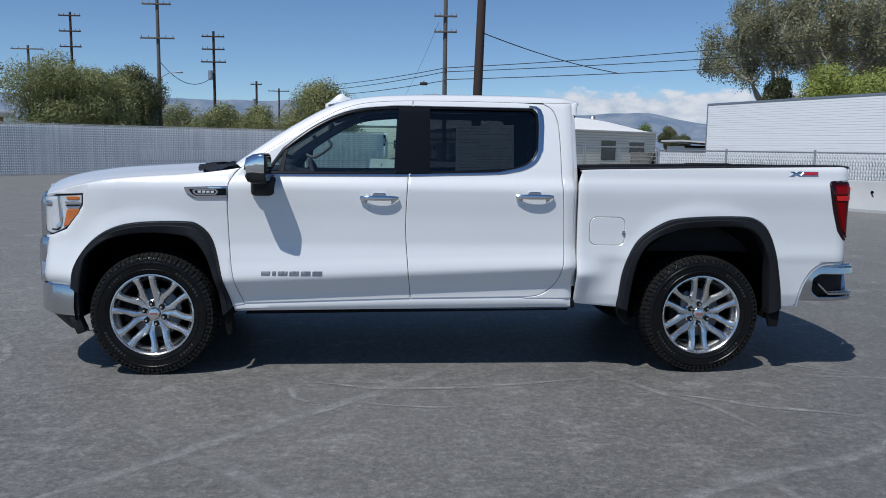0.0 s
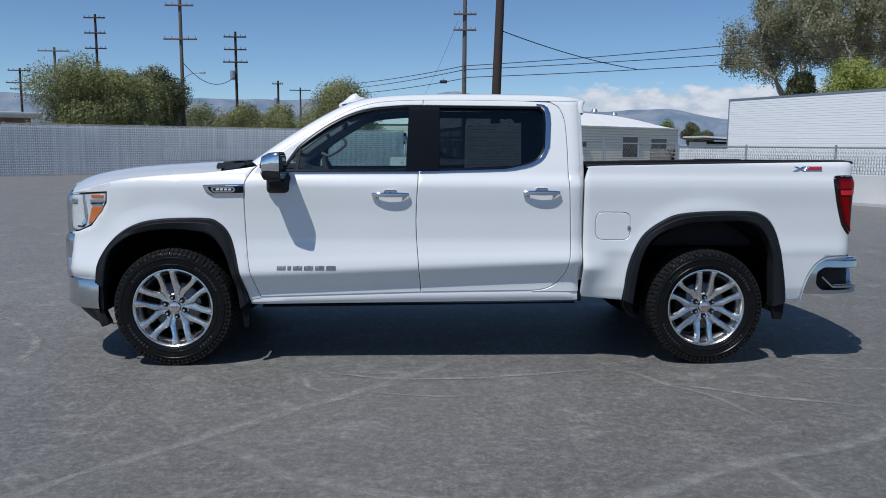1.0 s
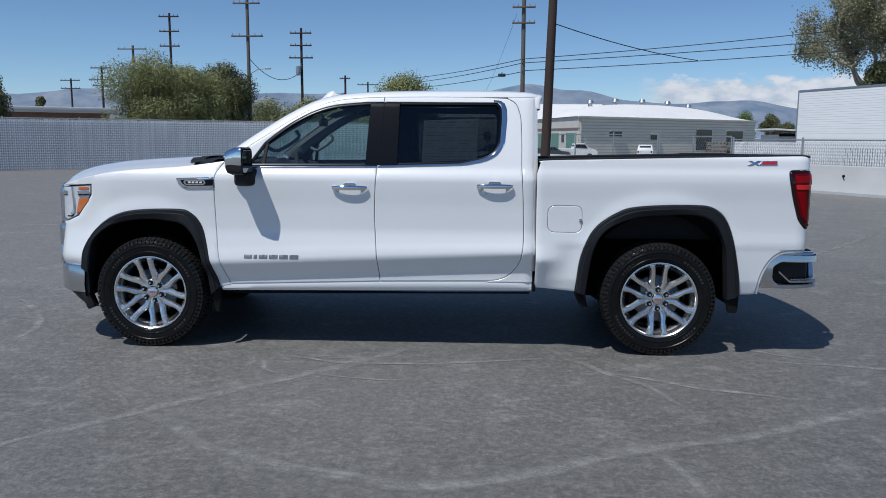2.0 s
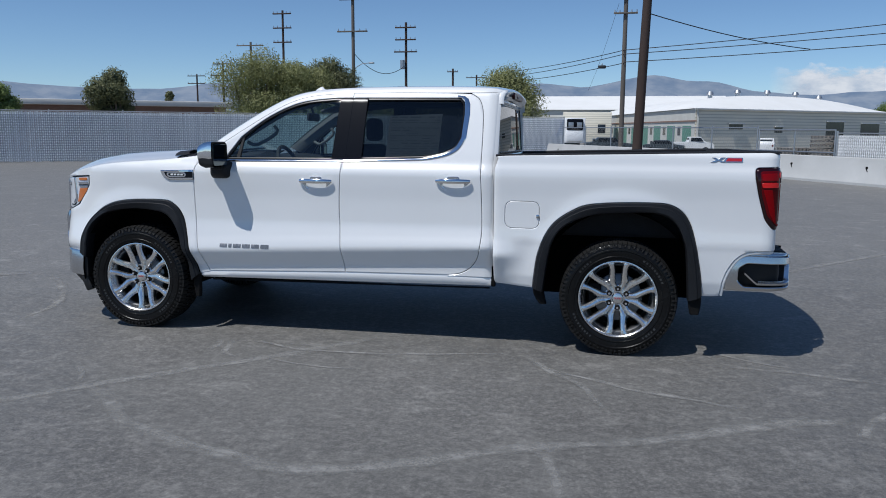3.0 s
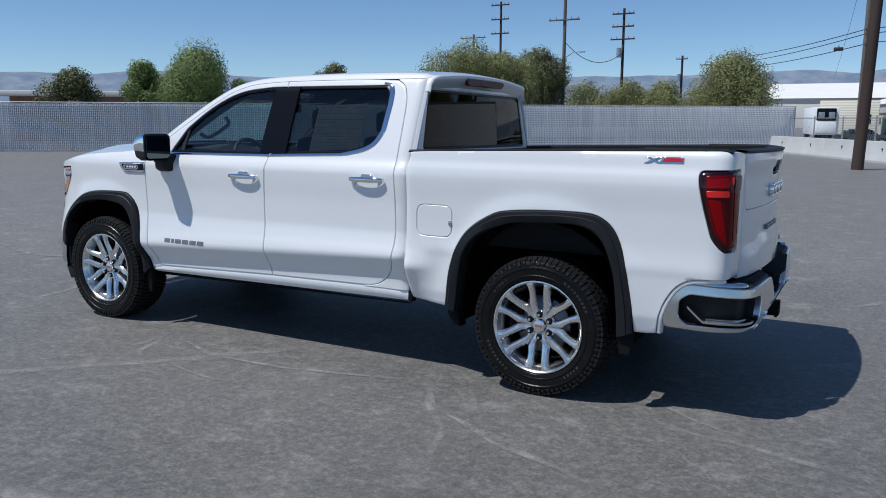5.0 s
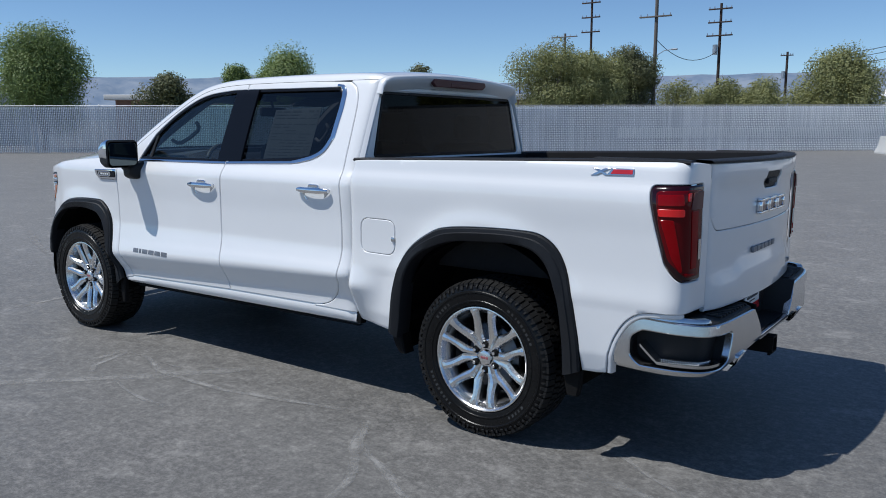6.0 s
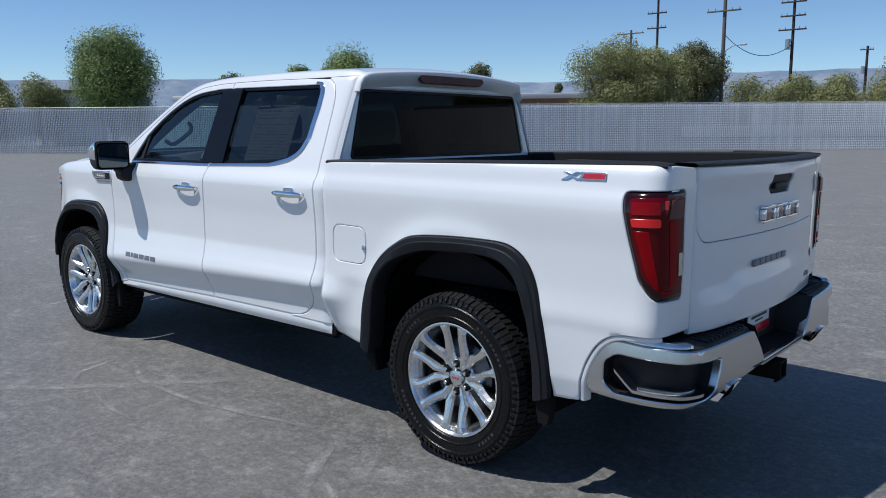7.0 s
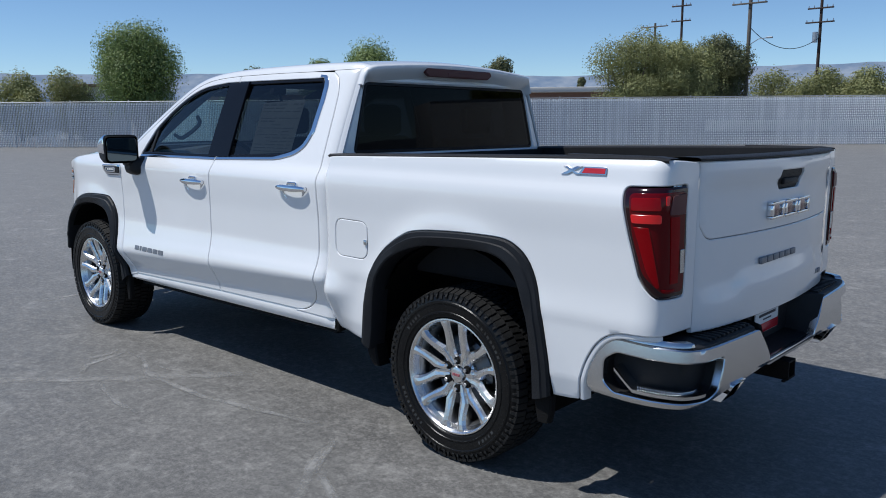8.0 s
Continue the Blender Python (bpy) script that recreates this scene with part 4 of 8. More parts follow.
def cable(p, q, sag, r=0.018, label="black overhead cable strung between wooden poles"):
    bm = bmesh.new()
    pts = []
    for k in range(15):
        t = k / 14
        v = Vector(p).lerp(Vector(q), t)
        pts.append((v.x, v.y, v.z - sag * 4 * t * (1 - t)))
    add_tube(bm, pts, r, 5)
    return tagged(link_mesh("overhead_cable", bm, WIRE), label, "cable", "overhead cables")


D = Vector((4.38, 36.0, 0))
for z, ze, sag in ((5.65, 7.6, 0.35), (5.45, 6.75, 0.25), (5.05, 6.2, 0.25)):
    cable(D + Vector((0, 0, z)), (41.4, 37.5, 1.55 + (ze - 1.55) * 1.4), sag * 1.2, 0.021)
box_ob = tagged(thing("cable_box"), "small black junction box hanging on an overhead cable", "cable box")
part("case", box((3.08, 36.22, 4.76), (3.48, 36.46, 4.92), 0.04), WIRE, box_ob)
part("hanger", box((3.25, 36.32, 4.92), (3.31, 36.36, 5.02), 0.01), GALV, box_ob)
cable((5.0, 24.0, 5.80), (12.2, 31.2, 5.12), 0.15, 0.02)
for z, ze in ((5.65, 6.4), (5.45, 6.0), (5.0, 5.6)):
    cable(D + Vector((0, 0, z)), (-6.0, 62.0, ze), 0.2, 0.02)
cable((-11.7, 40.7, 6.2), (-9.9, 46.7, 5.9), 0.9, 0.02)
cable((4.03, 36.2, 8.0), (2.1, 57.0, 4.6), 0.3, 0.008)

# ---------------------------------------------------------------- the pickup truck
# x runs from the front axle (0) to the tail, y = 0 is the truck's middle, the near side is -y
TILT = Matrix.Translation((0, -0.95, 0)) @ Matrix.Rotation(radians(-0.80), 4, "X") @ Matrix.Translation((0, 0.95, 0))
truck = thing("pickup_truck", label="white crew cab pickup truck with chrome trim parked on asphalt", category="pickup truck")
truck.matrix_world = TILT

section_cab = graph([(0.38, 0.955), (0.44, 0.957), (0.52, 0.959), (0.555, 0.964), (0.585, 0.977), (0.64, 1.005), (0.668, 1.0195), (0.682, 1.0245), (0.70, 1.027), (0.74, 1.021), (0.80, 1.004), (0.90, 0.986), (1.05, 0.984),
                     (1.20, 0.990), (1.255, 0.991), (1.29, 0.980), (1.345, 0.948), (1.42, 0.922), (1.56, 0.872), (1.70, 0.819), (1.82, 0.770), (1.87, 0.746)])
section_bed = graph([(0.38, 0.921), (0.46, 0.928), (0.52, 0.958), (0.60, 0.999), (0.665, 1.032), (0.692, 1.042), (0.71, 1.041), (0.75, 1.031), (0.82, 1.015), (0.95, 1.008), (1.10, 1.010),
                     (1.26, 1.018), (1.305, 1.013), (1.35, 0.998), (1.42, 0.986), (1.44, 0.973), (1.47, 0.95)])
front_taper = graph([(-0.82, 0.33), (-0.79, 0.265), (-0.76, 0.215), (-0.72, 0.168), (-0.62, 0.105), (-0.55, 0.076), (-0.45, 0.050), (-0.25, 0.012), (0.0, 0.003), (0.3, 0.0), (0.6, 0.0)])
arch_front = spl([(-0.535, 0.585), (-0.51, 0.725), (-0.41, 0.875), (-0.262, 0.976), (-0.08, 1.022), (0.209, 1.031), (0.318, 1.005), (0.406, 0.898), (0.474, 0.634), (0.522, 0.455)], 6)
arch_rear = spl([(3.142, 0.465), (3.177, 0.72), (3.266, 0.916), (3.418, 1.033), (3.572, 1.08), (3.928, 1.095), (4.108, 1.069), (4.217, 0.941), (4.287, 0.645), (4.308, 0.455)], 6)
inner_front = spl([(-0.468, 0.55), (-0.425, 0.777), (-0.312, 0.89), (-0.183, 0.936), (-0.03, 0.955), (0.126, 0.949), (0.271, 0.913), (0.371, 0.781), (0.429, 0.591), (0.462, 0.40)], 6)
inner_rear = spl([(3.215, 0.44), (3.263, 0.755), (3.355, 0.912), (3.548, 1.0), (3.746, 1.02), (3.985, 1.022), (4.11, 0.956), (4.182, 0.799), (4.205, 0.62), (4.218, 0.42)], 6)


def bulge(x, z):
    """The swell of the side panels round the wheel openings."""
    s = 0.0
    for cx, cz, rx, rz in ((-0.02, 0.42, 0.50, 0.61), (3.735, 0.42, 0.57, 0.67)):
        r = math.hypot((x - cx) / rx, (z - cz) / rz)
        s += 0.016 * math.exp(-((r - 1.0) / 0.13) ** 2)
    return s


def cab_y(x, z):
    k = 1.0 + 0.12 * min(max((z - 0.75) / 0.35, 0), 1)
    swing = math.exp(-((z - 0.69) / (0.13 if z > 0.69 else 0.32)) ** 2)
    zz = z - 0.042 * (x - 1.55) * swing if x > 0.55 else z + 0.042 * swing
    y = section_cab(zz) - front_taper(x) * k
    if x < 0.9:
        y += bulge(x, z) * min(1, max(0, (1.25 - z) / 0.2))
    if x > 2.775:
        y -= 0.5 * (x - 2.775) ** 2 / 0.065 * 0.55
    return y


def on_cab(s):
    return lambda x, z, d=0.0: (x, s * (cab_y(x, z) - d), z)


# the bed's outline in plan turns round the rear corner; u is the way along it
corner = spl([(0.0, 0.0), (0.036, 0.006), (0.066, 0.020), (0.086, 0.042), (0.097, 0.072), (0.103, 0.11), (0.109, 0.17), (0.116, 0.24)], 8)
corner_u = [0.0]
for a, b in zip(corner, corner[1:]):
    corner_u.append(corner_u[-1] + math.dist(a, b))
BED_TURN = 4.68


def on_bed(s):
    def f(u, z, d=0.0):
        y0 = section_bed(z)
        if z < 0.85:
            calm = ease((u - 2.86) / 0.24)
            y0 += (float(np.interp(z, [0.38, 0.46, 0.55, 0.85], [0.964, 0.979, 1.000, 1.013])) - y0) * calm * ease((0.85 - z) / 0.08)
        y0 += bulge(u, z) * min(1, max(0, (1.28 - z) / 0.15))
        if u < 2.90:
            y0 -= 0.25 * (2.90 - u) ** 2 / 0.05
        if u <= BED_TURN:
            return (u, s * (y0 - d), z)
        w = u - BED_TURN
        dx, dy = float(np.interp(w, corner_u, [c[0] for c in corner])), float(np.interp(w, corner_u, [c[1] for c in corner]))
        dy *= (y0 - 0.776) / 0.24
        e = 0.004
        nx = float(np.interp(w + e, corner_u, [c[0] for c in corner])) - float(np.interp(w - e, corner_u, [c[0] for c in corner]))
        ny = float(np.interp(w + e, corner_u, [c[1] for c in corner])) - float(np.interp(w - e, corner_u, [c[1] for c in corner]))
        L = math.hypot(nx, ny) or 1.0
        # inwards: away from the corner
        return (BED_TURN + dx - d * ny / L, s * (y0 - dy - d * nx / L), z)
    return f


front_gap = spl([(0.600, 0.478), (0.565, 0.566), (0.525, 0.739), (0.506, 1.005), (0.505, 1.249), (0.535, 1.335), (0.585, 1.392)], 6)
b_gap = spl([(1.719, 0.512), (1.698, 0.744), (1.683, 1.014), (1.697, 1.326), (1.716, 1.60), (1.733, 1.862)], 5)
c_gap = spl([(2.51, 0.524), (2.60, 0.538), (2.675, 0.580), (2.738, 0.67), (2.765, 0.827), (2.760, 1.099), (2.748, 1.33), (2.747, 1.52), (2.742, 1.675), (2.730, 1.75), (2.700, 1.815), (2.64, 1.853)], 5)
top_gap = spl([(0.585, 1.392), (0.766, 1.513), (0.919, 1.612), (1.08, 1.712), (1.225, 1.789), (1.378, 1.836), (1.55, 1.855), (1.733, 1.862)], 6)
dlo_front = [(0.742, 1.352)] + [(1.715, 1.358), (1.731, 1.823)] + spl([(1.60, 1.822), (1.378, 1.800), (1.225, 1.757), (1.072, 1.680), (0.95, 1.595), (0.86, 1.522)], 4)
dlo_rear = [(1.722, 1.358), (2.30, 1.377)] + spl([(2.36, 1.383), (2.48, 1.412), (2.555, 1.455), (2.595, 1.53)], 4) + spl([(2.603, 1.70), (2.598, 1.78), (2.565, 1.820)], 3) + [(1.738, 1.823)]
LIGHT_HEAD = rounded([(-0.782, 1.182), (-0.446, 1.207), (-0.452, 1.130), (-0.575, 0.972), (-0.690, 0.928), (-0.782, 0.945)], [0.01, 0.012, 0.03, 0.04, 0.02, 0.01])
TAIL_OUT = rounded([(4.612, 1.343), (4.908, 1.352), (4.916, 1.10), (4.910, 0.925), (4.752, 0.927), (4.690, 0.99), (4.640, 1.16), (4.614, 1.28)], [0.035, 0.02, 0, 0.02, 0.03, 0.05, 0.1, 0.05])
fuel_hole = rounded([(2.935, 0.895), (3.178, 0.893), (3.180, 1.083), (2.937, 1.085)], 0.055)

for s in (-1, 1):
    F = dict(flip=s > 0)
    # front fender, round the wheel and up to the lamp
    outline = [(0.527, 0.458), (0.600, 0.470)] + front_gap + [(0.50, 1.378), (0.40, 1.364)] + spl([(0.23, 1.345), (-0.10, 1.322), (-0.30, 1.300), (-0.42, 1.276), (-0.60, 1.235), (-0.785, 1.188)], 4) \
        + [(-0.446, 1.207), (-0.452, 1.130), (-0.575, 0.972), (-0.690, 0.928)] + spl([(-0.775, 0.915), (-0.788, 0.80), (-0.785, 0.70), (-0.775, 0.600)], 3) + [(-0.535, 0.595)] + arch_front
    part("front_fender", panel(outline, on_cab(s), step=0.026, **F), PAINT, truck)
    # doors
    door = part("front_door", panel([front_gap[0]] + b_gap + top_gap[::-1][1:-1] + front_gap[::-1][:-1], on_cab(s), holes=[dlo_front], step=0.015, **F), PAINT, truck)
    outline = b_gap[:1] + c_gap + spl([(2.45, 1.861), (2.1, 1.864), (1.733, 1.862)], 4) + b_gap[::-1][1:-1]
    rear_door = part("rear_door", panel(outline, on_cab(s), holes=[dlo_rear], step=0.015, **F), PAINT, truck)
    # cab corner behind the rear door
    outline = [(2.50, 0.514), (2.838, 0.514), (2.838, 1.30), (2.842, 1.60), (2.846, 1.862), (2.645, 1.862)] + c_gap[::-1]
    part("cab_corner", panel(outline, on_cab(s), step=0.015, gap=0.002, **F), PAINT, truck)
    # rocker below the doors, with the dark lower edge of the sill
    bm = bmesh.new()
    rows = []
    for x in np.linspace(0.53, 2.832, 40):
        z0, z1 = 0.408 + (x - 0.53) * 0.0125, float(np.interp(x, [0.53, 0.60, 1.72, 2.51, 2.84], [0.470, 0.474, 0.508, 0.520, 0.511]))
        zs = [z1 + 0.012, z1 - 0.006, z1 - 0.030, z0 + 0.026, z0 + 0.016, z0 + 0.014]
        ys = [cab_y(x, z1) - 0.010, cab_y(x, z1) - 0.004, cab_y(x, z1) - 0.005, 0.944, 0.934, 0.82]
        rows.append([(x, s * y, z) for y, z in zip(ys, zs)])
    loft(bm, rows, flip=s < 0)
    part("rocker_panel", bm, PAINT, truck)
    bm = bmesh.new()
    loft(bm, [[(x, s * 0.914, 0.410 + (x - 0.53) * 0.0125), (x, s * 0.918, 0.398 + (x - 0.53) * 0.0125), (x, s * 0.908, 0.396 + (x - 0.53) * 0.0125), (x, s * 0.86, 0.42)] for x in (0.60, 1.4, 2.2, 2.82)], flip=s < 0)
    add_box(bm, (2.834, s * 0.905 - 0.03, 0.445), (2.862, s * 0.905 + 0.018, 0.515), 0.006)
    part("sill_flange", bm, DARKMETAL, truck)
    # bed side
    top = spl([(5.005, 1.432), (4.90, 1.440), (4.75, 1.446), (4.4, 1.440), (3.92, 1.430), (3.3, 1.416), (2.90, 1.405), (2.876, 1.385)], 4) + [(2.852, 1.31)]
    outline = [(2.852, 0.476), (3.142, 0.462)] + arch_rear + [(4.385, 0.455), (4.425, 0.460)] + spl([(4.440, 0.56), (4.470, 0.645), (4.525, 0.728), (4.60, 0.772), (4.72, 0.782), (5.005, 0.786)], 4) + [(5.005, 0.786)] + top
    holes = [TAIL_OUT] + ([fuel_hole] if s < 0 else [])
    bed = part("bed_side", panel(outline, on_bed(s), holes=holes, step=0.016, **F), PAINT, truck)
    if s < 0:
        part("fuel_door", panel(fuel_hole, on_bed(s), step=0.05, gap=0.0006, roll=0.003), PAINT, bed)
        bm = bmesh.new()
        add_box(bm, (3.158, s * 1.012 - 0.006, 0.968), (3.180, s * 1.012 + 0.006, 0.994), 0.005)
        part("finger_notch", bm, SATIN, bed)
    # black wheel-opening trims
    for name, out_l, in_l, fy in (("front", arch_front, inner_front, cab_y), ("rear", arch_rear, inner_rear, lambda x, z: on_bed(1)(x, z)[1])):
        bm = bmesh.new()
        rows = []
        n = min(len(out_l), len(in_l))
        for k in range(n):
            o, i = np.array(out_l[k]), np.array(in_l[k])
            yo = max(fy(o[0], max(o[1], 0.55)), 0.972)
            yi = max(fy(i[0], max(i[1], 0.55)) - 0.01, 0.972)
            row = []
            for t, y in ((0.0, yo - 0.006), (0.0, yo + 0.006), (0.06, yo + 0.016), (0.30, yo + 0.019), (0.36, yo + 0.026), (0.80, yi + 0.034), (0.93, yi + 0.030), (1.0, yi + 0.016), (1.0, yi - 0.07)):
                p = o + (i - o) * t
                row.append((float(p[0]), s * y, float(p[1])))
            rows.append(row)
        loft(bm, rows, flip=s < 0)
        part("wheel_arch_trim", bm, FLARE, truck, "black plastic wheel arch trim", sharp=28)
    # flaps that carry the trims on below the body
    def flap(name, rows_, y_out, deep=0.035):
        bm = bmesh.new()
        loft(bm, [[(xa, s * (y_out - deep), z), (xa, s * (y_out - 0.008), z), (xa + 0.008 * (1 if xb > xa else -1), s * y_out, z), (xb - 0.008 * (1 if xb > xa else -1), s * y_out, z), (xb, s * (y_out - 0.008), z), (xb, s * (y_out - deep), z)] for xa, xb, z in rows_], closed=True, flip=s < 0)
        part(name, bm, DARKMETAL, truck, "black plastic wheel arch flap")
    flap("mud_guard", [(0.462, 0.522, 0.462), (0.466, 0.524, 0.40), (0.474, 0.524, 0.33), (0.482, 0.520, 0.27)], 0.985)
    flap("mud_guard", [(4.214, 4.309, 0.452), (4.220, 4.309, 0.42), (4.228, 4.306, 0.37), (4.238, 4.296, 0.325)], 1.008)
    flap("arch_end", [(3.144, 3.216, 0.462), (3.150, 3.222, 0.42), (3.168, 3.230, 0.38), (3.198, 3.240, 0.345)], 0.995, 0.08)
    # window panes, frames and trims
    def frame_ring(loop, w):
        return [tuple(p) for p in inset(dense(loop if area2(loop) > 0 else loop[::-1], 0.04), w)]
    for loop, split, door_ob in ((dlo_front, "f", door), (dlo_rear, "r", rear_door)):
        ring = frame_ring(loop, 0.016)
        part("window_seal", panel(loop, (lambda x, z, d=0.0, q=on_cab(s): q(x, z, d + 0.006)), holes=[ring], step=0.06, gap=-0.001, roll=0.003, deep=0.012, **F), GLOSS, door_ob)
        pane = panel(loop, (lambda x, z, d=0.0, q=on_cab(s): q(x, z, d + 0.016)), step=0.08, gap=0.002, roll=0.002, deep=0.002, **F)
        glass_ob = part("window_pane", pane, GLASS if split == "f" else PRIVACY, door_ob, "tinted window glass" if split == "r" else "clear window glass")
        glass_ob.visible_shadow = split == "r"
    # black pillar covers between the doors
    for loop in ([(1.610, 1.362), (1.7195, 1.362), (1.7355, 1.822), (1.632, 1.822)], [(1.7165, 1.362), (1.845, 1.366), (1.850, 1.822), (1.7325, 1.822)]):
        ob = part("pillar_cover", panel(loop, (lambda x, z, d=0.0, q=on_cab(s), lift=0.002 if loop[0][0] < 1.7 else 0.004: q(x, z, d - lift)), step=0.06, gap=0.0, roll=0.003, deep=0.014, **F), GLOSS, door if loop[0][0] < 1.7 else rear_door, "gloss black pillar cover")
    # front quarter bar and triangle by the mirror
    part("quarter_bar", panel([(0.832, 1.355), (0.868, 1.355), (0.892, 1.548), (0.868, 1.528)], (lambda x, z, d=0.0, q=on_cab(s): q(x, z, d + 0.008)), step=0.06, gap=0.001, roll=0.004, deep=0.01, **F), BLACK, door)
    # bright strip along the belt, and up behind the rear window
    bm = bmesh.new()
    add_panel(bm, [(0.745, 1.336), (1.700, 1.343), (1.701, 1.359), (0.745, 1.352)], lambda x, z, d=0.0, q=on_cab(s): q(x, z, d - 0.006), step=0.06, gap=0, roll=0.004, deep=0.01, **F)
    part("belt_trim", bm, CHROME, door, "bright chrome window trim")
    lower = [(1.706, 1.343), (2.31, 1.362)] + spl([(2.37, 1.369), (2.49, 1.396), (2.575, 1.445), (2.625, 1.53)], 4) + [(2.640, 1.70), (2.637, 1.775), (2.622, 1.815), (2.592, 1.836), (2.54, 1.842)]
    upper = [(2.54, 1.826), (2.575, 1.822), (2.592, 1.805), (2.600, 1.770), (2.602, 1.70)] + spl([(2.590, 1.53), (2.548, 1.460), (2.475, 1.418), (2.36, 1.390)], 4) + [(2.30, 1.379), (1.707, 1.360)]
    bm = bmesh.new()
    add_panel(bm, lower + upper, lambda x, z, d=0.0, q=on_cab(s): q(x, z, d - 0.006), step=0.06, gap=0, roll=0.004, deep=0.01, **F)
    part("belt_trim", bm, CHROME, rear_door, "bright chrome window trim")
    # door handles: a bright bar over a scooped plate
    for hx, d_ob in ((1.505, door), (2.553, rear_door)):
        zc = 1.192 + (hx - 1.5) * 0.017
        y0 = cab_y(hx, zc)
        bm = bmesh.new()
        plate = rounded([(hx - 0.125, zc + 0.012), (hx - 0.07, zc - 0.055), (hx + 0.055, zc - 0.058), (hx + 0.125, zc + 0.004), (hx + 0.125, zc + 0.018), (hx - 0.125, zc + 0.022)], 0.02)
        add_panel(bm, plate, lambda x, z, d=0.0, q=on_cab(s), c=hx, zz=zc: q(x, z, d + 0.010 * max(0, 1 - ((x - c) / 0.09) ** 2 - ((z - zz + 0.02) / 0.05) ** 2) - 0.002), step=0.012, gap=0, roll=0.002, deep=0.004, **F)
        part("handle_cup", bm, SATIN, d_ob, "scooped door handle cup")
        bm = bmesh.new()
        rows = []
        for k in range(17):
            t = k / 16 * 2 - 1
            w = 0.0175 * (1 - 0.35 * abs(t) ** 3)
            off = 0.034 - 0.018 * abs(t) ** 2.5
            cx = hx + 0.128 * t
            ring = []
            for j in range(10):
                a = j * math.tau / 10
                ring.append((cx, s * (y0 + off + 0.010 * math.cos(a)), zc + 0.008 + w * math.sin(a)))
            rows.append(ring)
        loft(bm, rows, closed=True, flip=s > 0)
        bmesh.ops.holes_fill(bm, edges=bm.edges[:], sides=12)
        part("door_handle", bm, CHROME, d_ob, "chrome pull handle")
        bm = bmesh.new()
        add_panel(bm, rounded([(hx - 0.05, zc + 0.018), (hx + 0.05, zc + 0.018), (hx + 0.04, zc + 0.042), (hx - 0.04, zc + 0.042)], 0.015), lambda x, z, d=0.0, q=on_cab(s): q(x, z, d - 0.012), step=0.02, gap=0, roll=0.004, deep=0.014, **F)
        part("handle_cap", bm, CHROME, d_ob)

# front end in plan: half width against how far forward it reaches
nose = graph([(0.0, -0.945), (0.25, -0.938), (0.42, -0.918), (0.60, -0.868), (0.72, -0.815), (0.80, -0.765), (0.86, -0.715), (0.92, -0.630), (0.965, -0.515)])

# hood
hood_edge = graph([(-0.76, 1.190), (-0.60, 1.240), (-0.42, 1.281), (-0.30, 1.305), (-0.10, 1.327), (0.23, 1.350), (0.40, 1.369), (0.55, 1.385)])
hood_mid = graph([(-0.93, 1.205), (-0.88, 1.262), (-0.78, 1.312), (-0.60, 1.352), (-0.35, 1.383), (0.0, 1.408), (0.30, 1.425), (0.45, 1.432)])
bm = bmesh.new()
rows = []
for k in range(33):
    q = k / 32 * 2 - 1
    aq = abs(q)
    row = []
    y_front = 0.800 * q
    xf = nose(abs(y_front)) + 0.025
    xr = 0.24 + 0.10 * aq ** 2
    for j in range(29):
        t = (j / 28) ** 1.3
        x = xf + (xr - xf) * t
        half = cab_y(x, hood_edge(x)) - 0.0015
        half = min(half, 0.82 + max(0.0, (x + 0.76)) * 0.9)
        y = half * (q if t > 0.15 else q)
        ze, zm = hood_edge(x), hood_mid(x)
        z = ze - 0.003 + (zm - ze) * (1 - aq ** 3.2)
        z += 0.012 * math.exp(-((aq - 0.62) / 0.09) ** 2) * min(1, t * 2)
        row.append((x, y, z))
    row.insert(0, (row[0][0] + 0.012, row[0][1], row[0][2] - 0.03))
    rows.append(row)
rows.insert(0, [(x, y + 0.003, z - 0.025) for x, y, z in rows[0]])
rows.append([(x, y - 0.003, z - 0.025) for x, y, z in rows[-1]])
loft(bm, rows, flip=True)
part("hood", bm, PAINT, truck, sharp=50)

# cowl with wipers below the windscreen
bm = bmesh.new()
rows = []
for k in range(25):
    q = k / 24 * 2 - 1
    x0, x1 = 0.235 + 0.10 * q * q, 0.34 + 0.15 * q * q
    y = 0.86 * q
    rows.append([(x0, y, hood_mid(x0) - 0.02 - 0.055 * abs(q) ** 3), (x0 + 0.05, y, hood_mid(x0) - 0.026 - 0.055 * abs(q) ** 3), (x1, y, 1.412 - 0.012 * q * q), (x1 + 0.06, y, 1.40)])
loft(bm, rows, flip=True)
cowl = part("cowl", bm, BLACK, truck, "black plastic windscreen cowl")
for y0, y1 in ((-0.70, 0.02), (-0.02, 0.66)):
    bm = bmesh.new()
    add_tube(bm, [(0.45, y0, 1.412), (0.41, (y0 + y1) / 2, 1.420), (0.36, y1, 1.420)], 0.007, 6)
    part("wiper", bm, BLACK, cowl)
bm = bmesh.new()
rows = []
for k in range(9):
    t = k / 8
    rows.append([(0.30 + 0.12 * t, -0.900 + 0.015 * t, 1.370 + 0.018 * t), (0.29 + 0.11 * t, -0.86, 1.390 + 0.014 * t), (0.28 + 0.12 * t, -0.78, 1.408 + 0.012 * t)])
loft(bm, rows, flip=True)
part("cowl_corner", bm, BLACK, truck, "black plastic windscreen cowl")

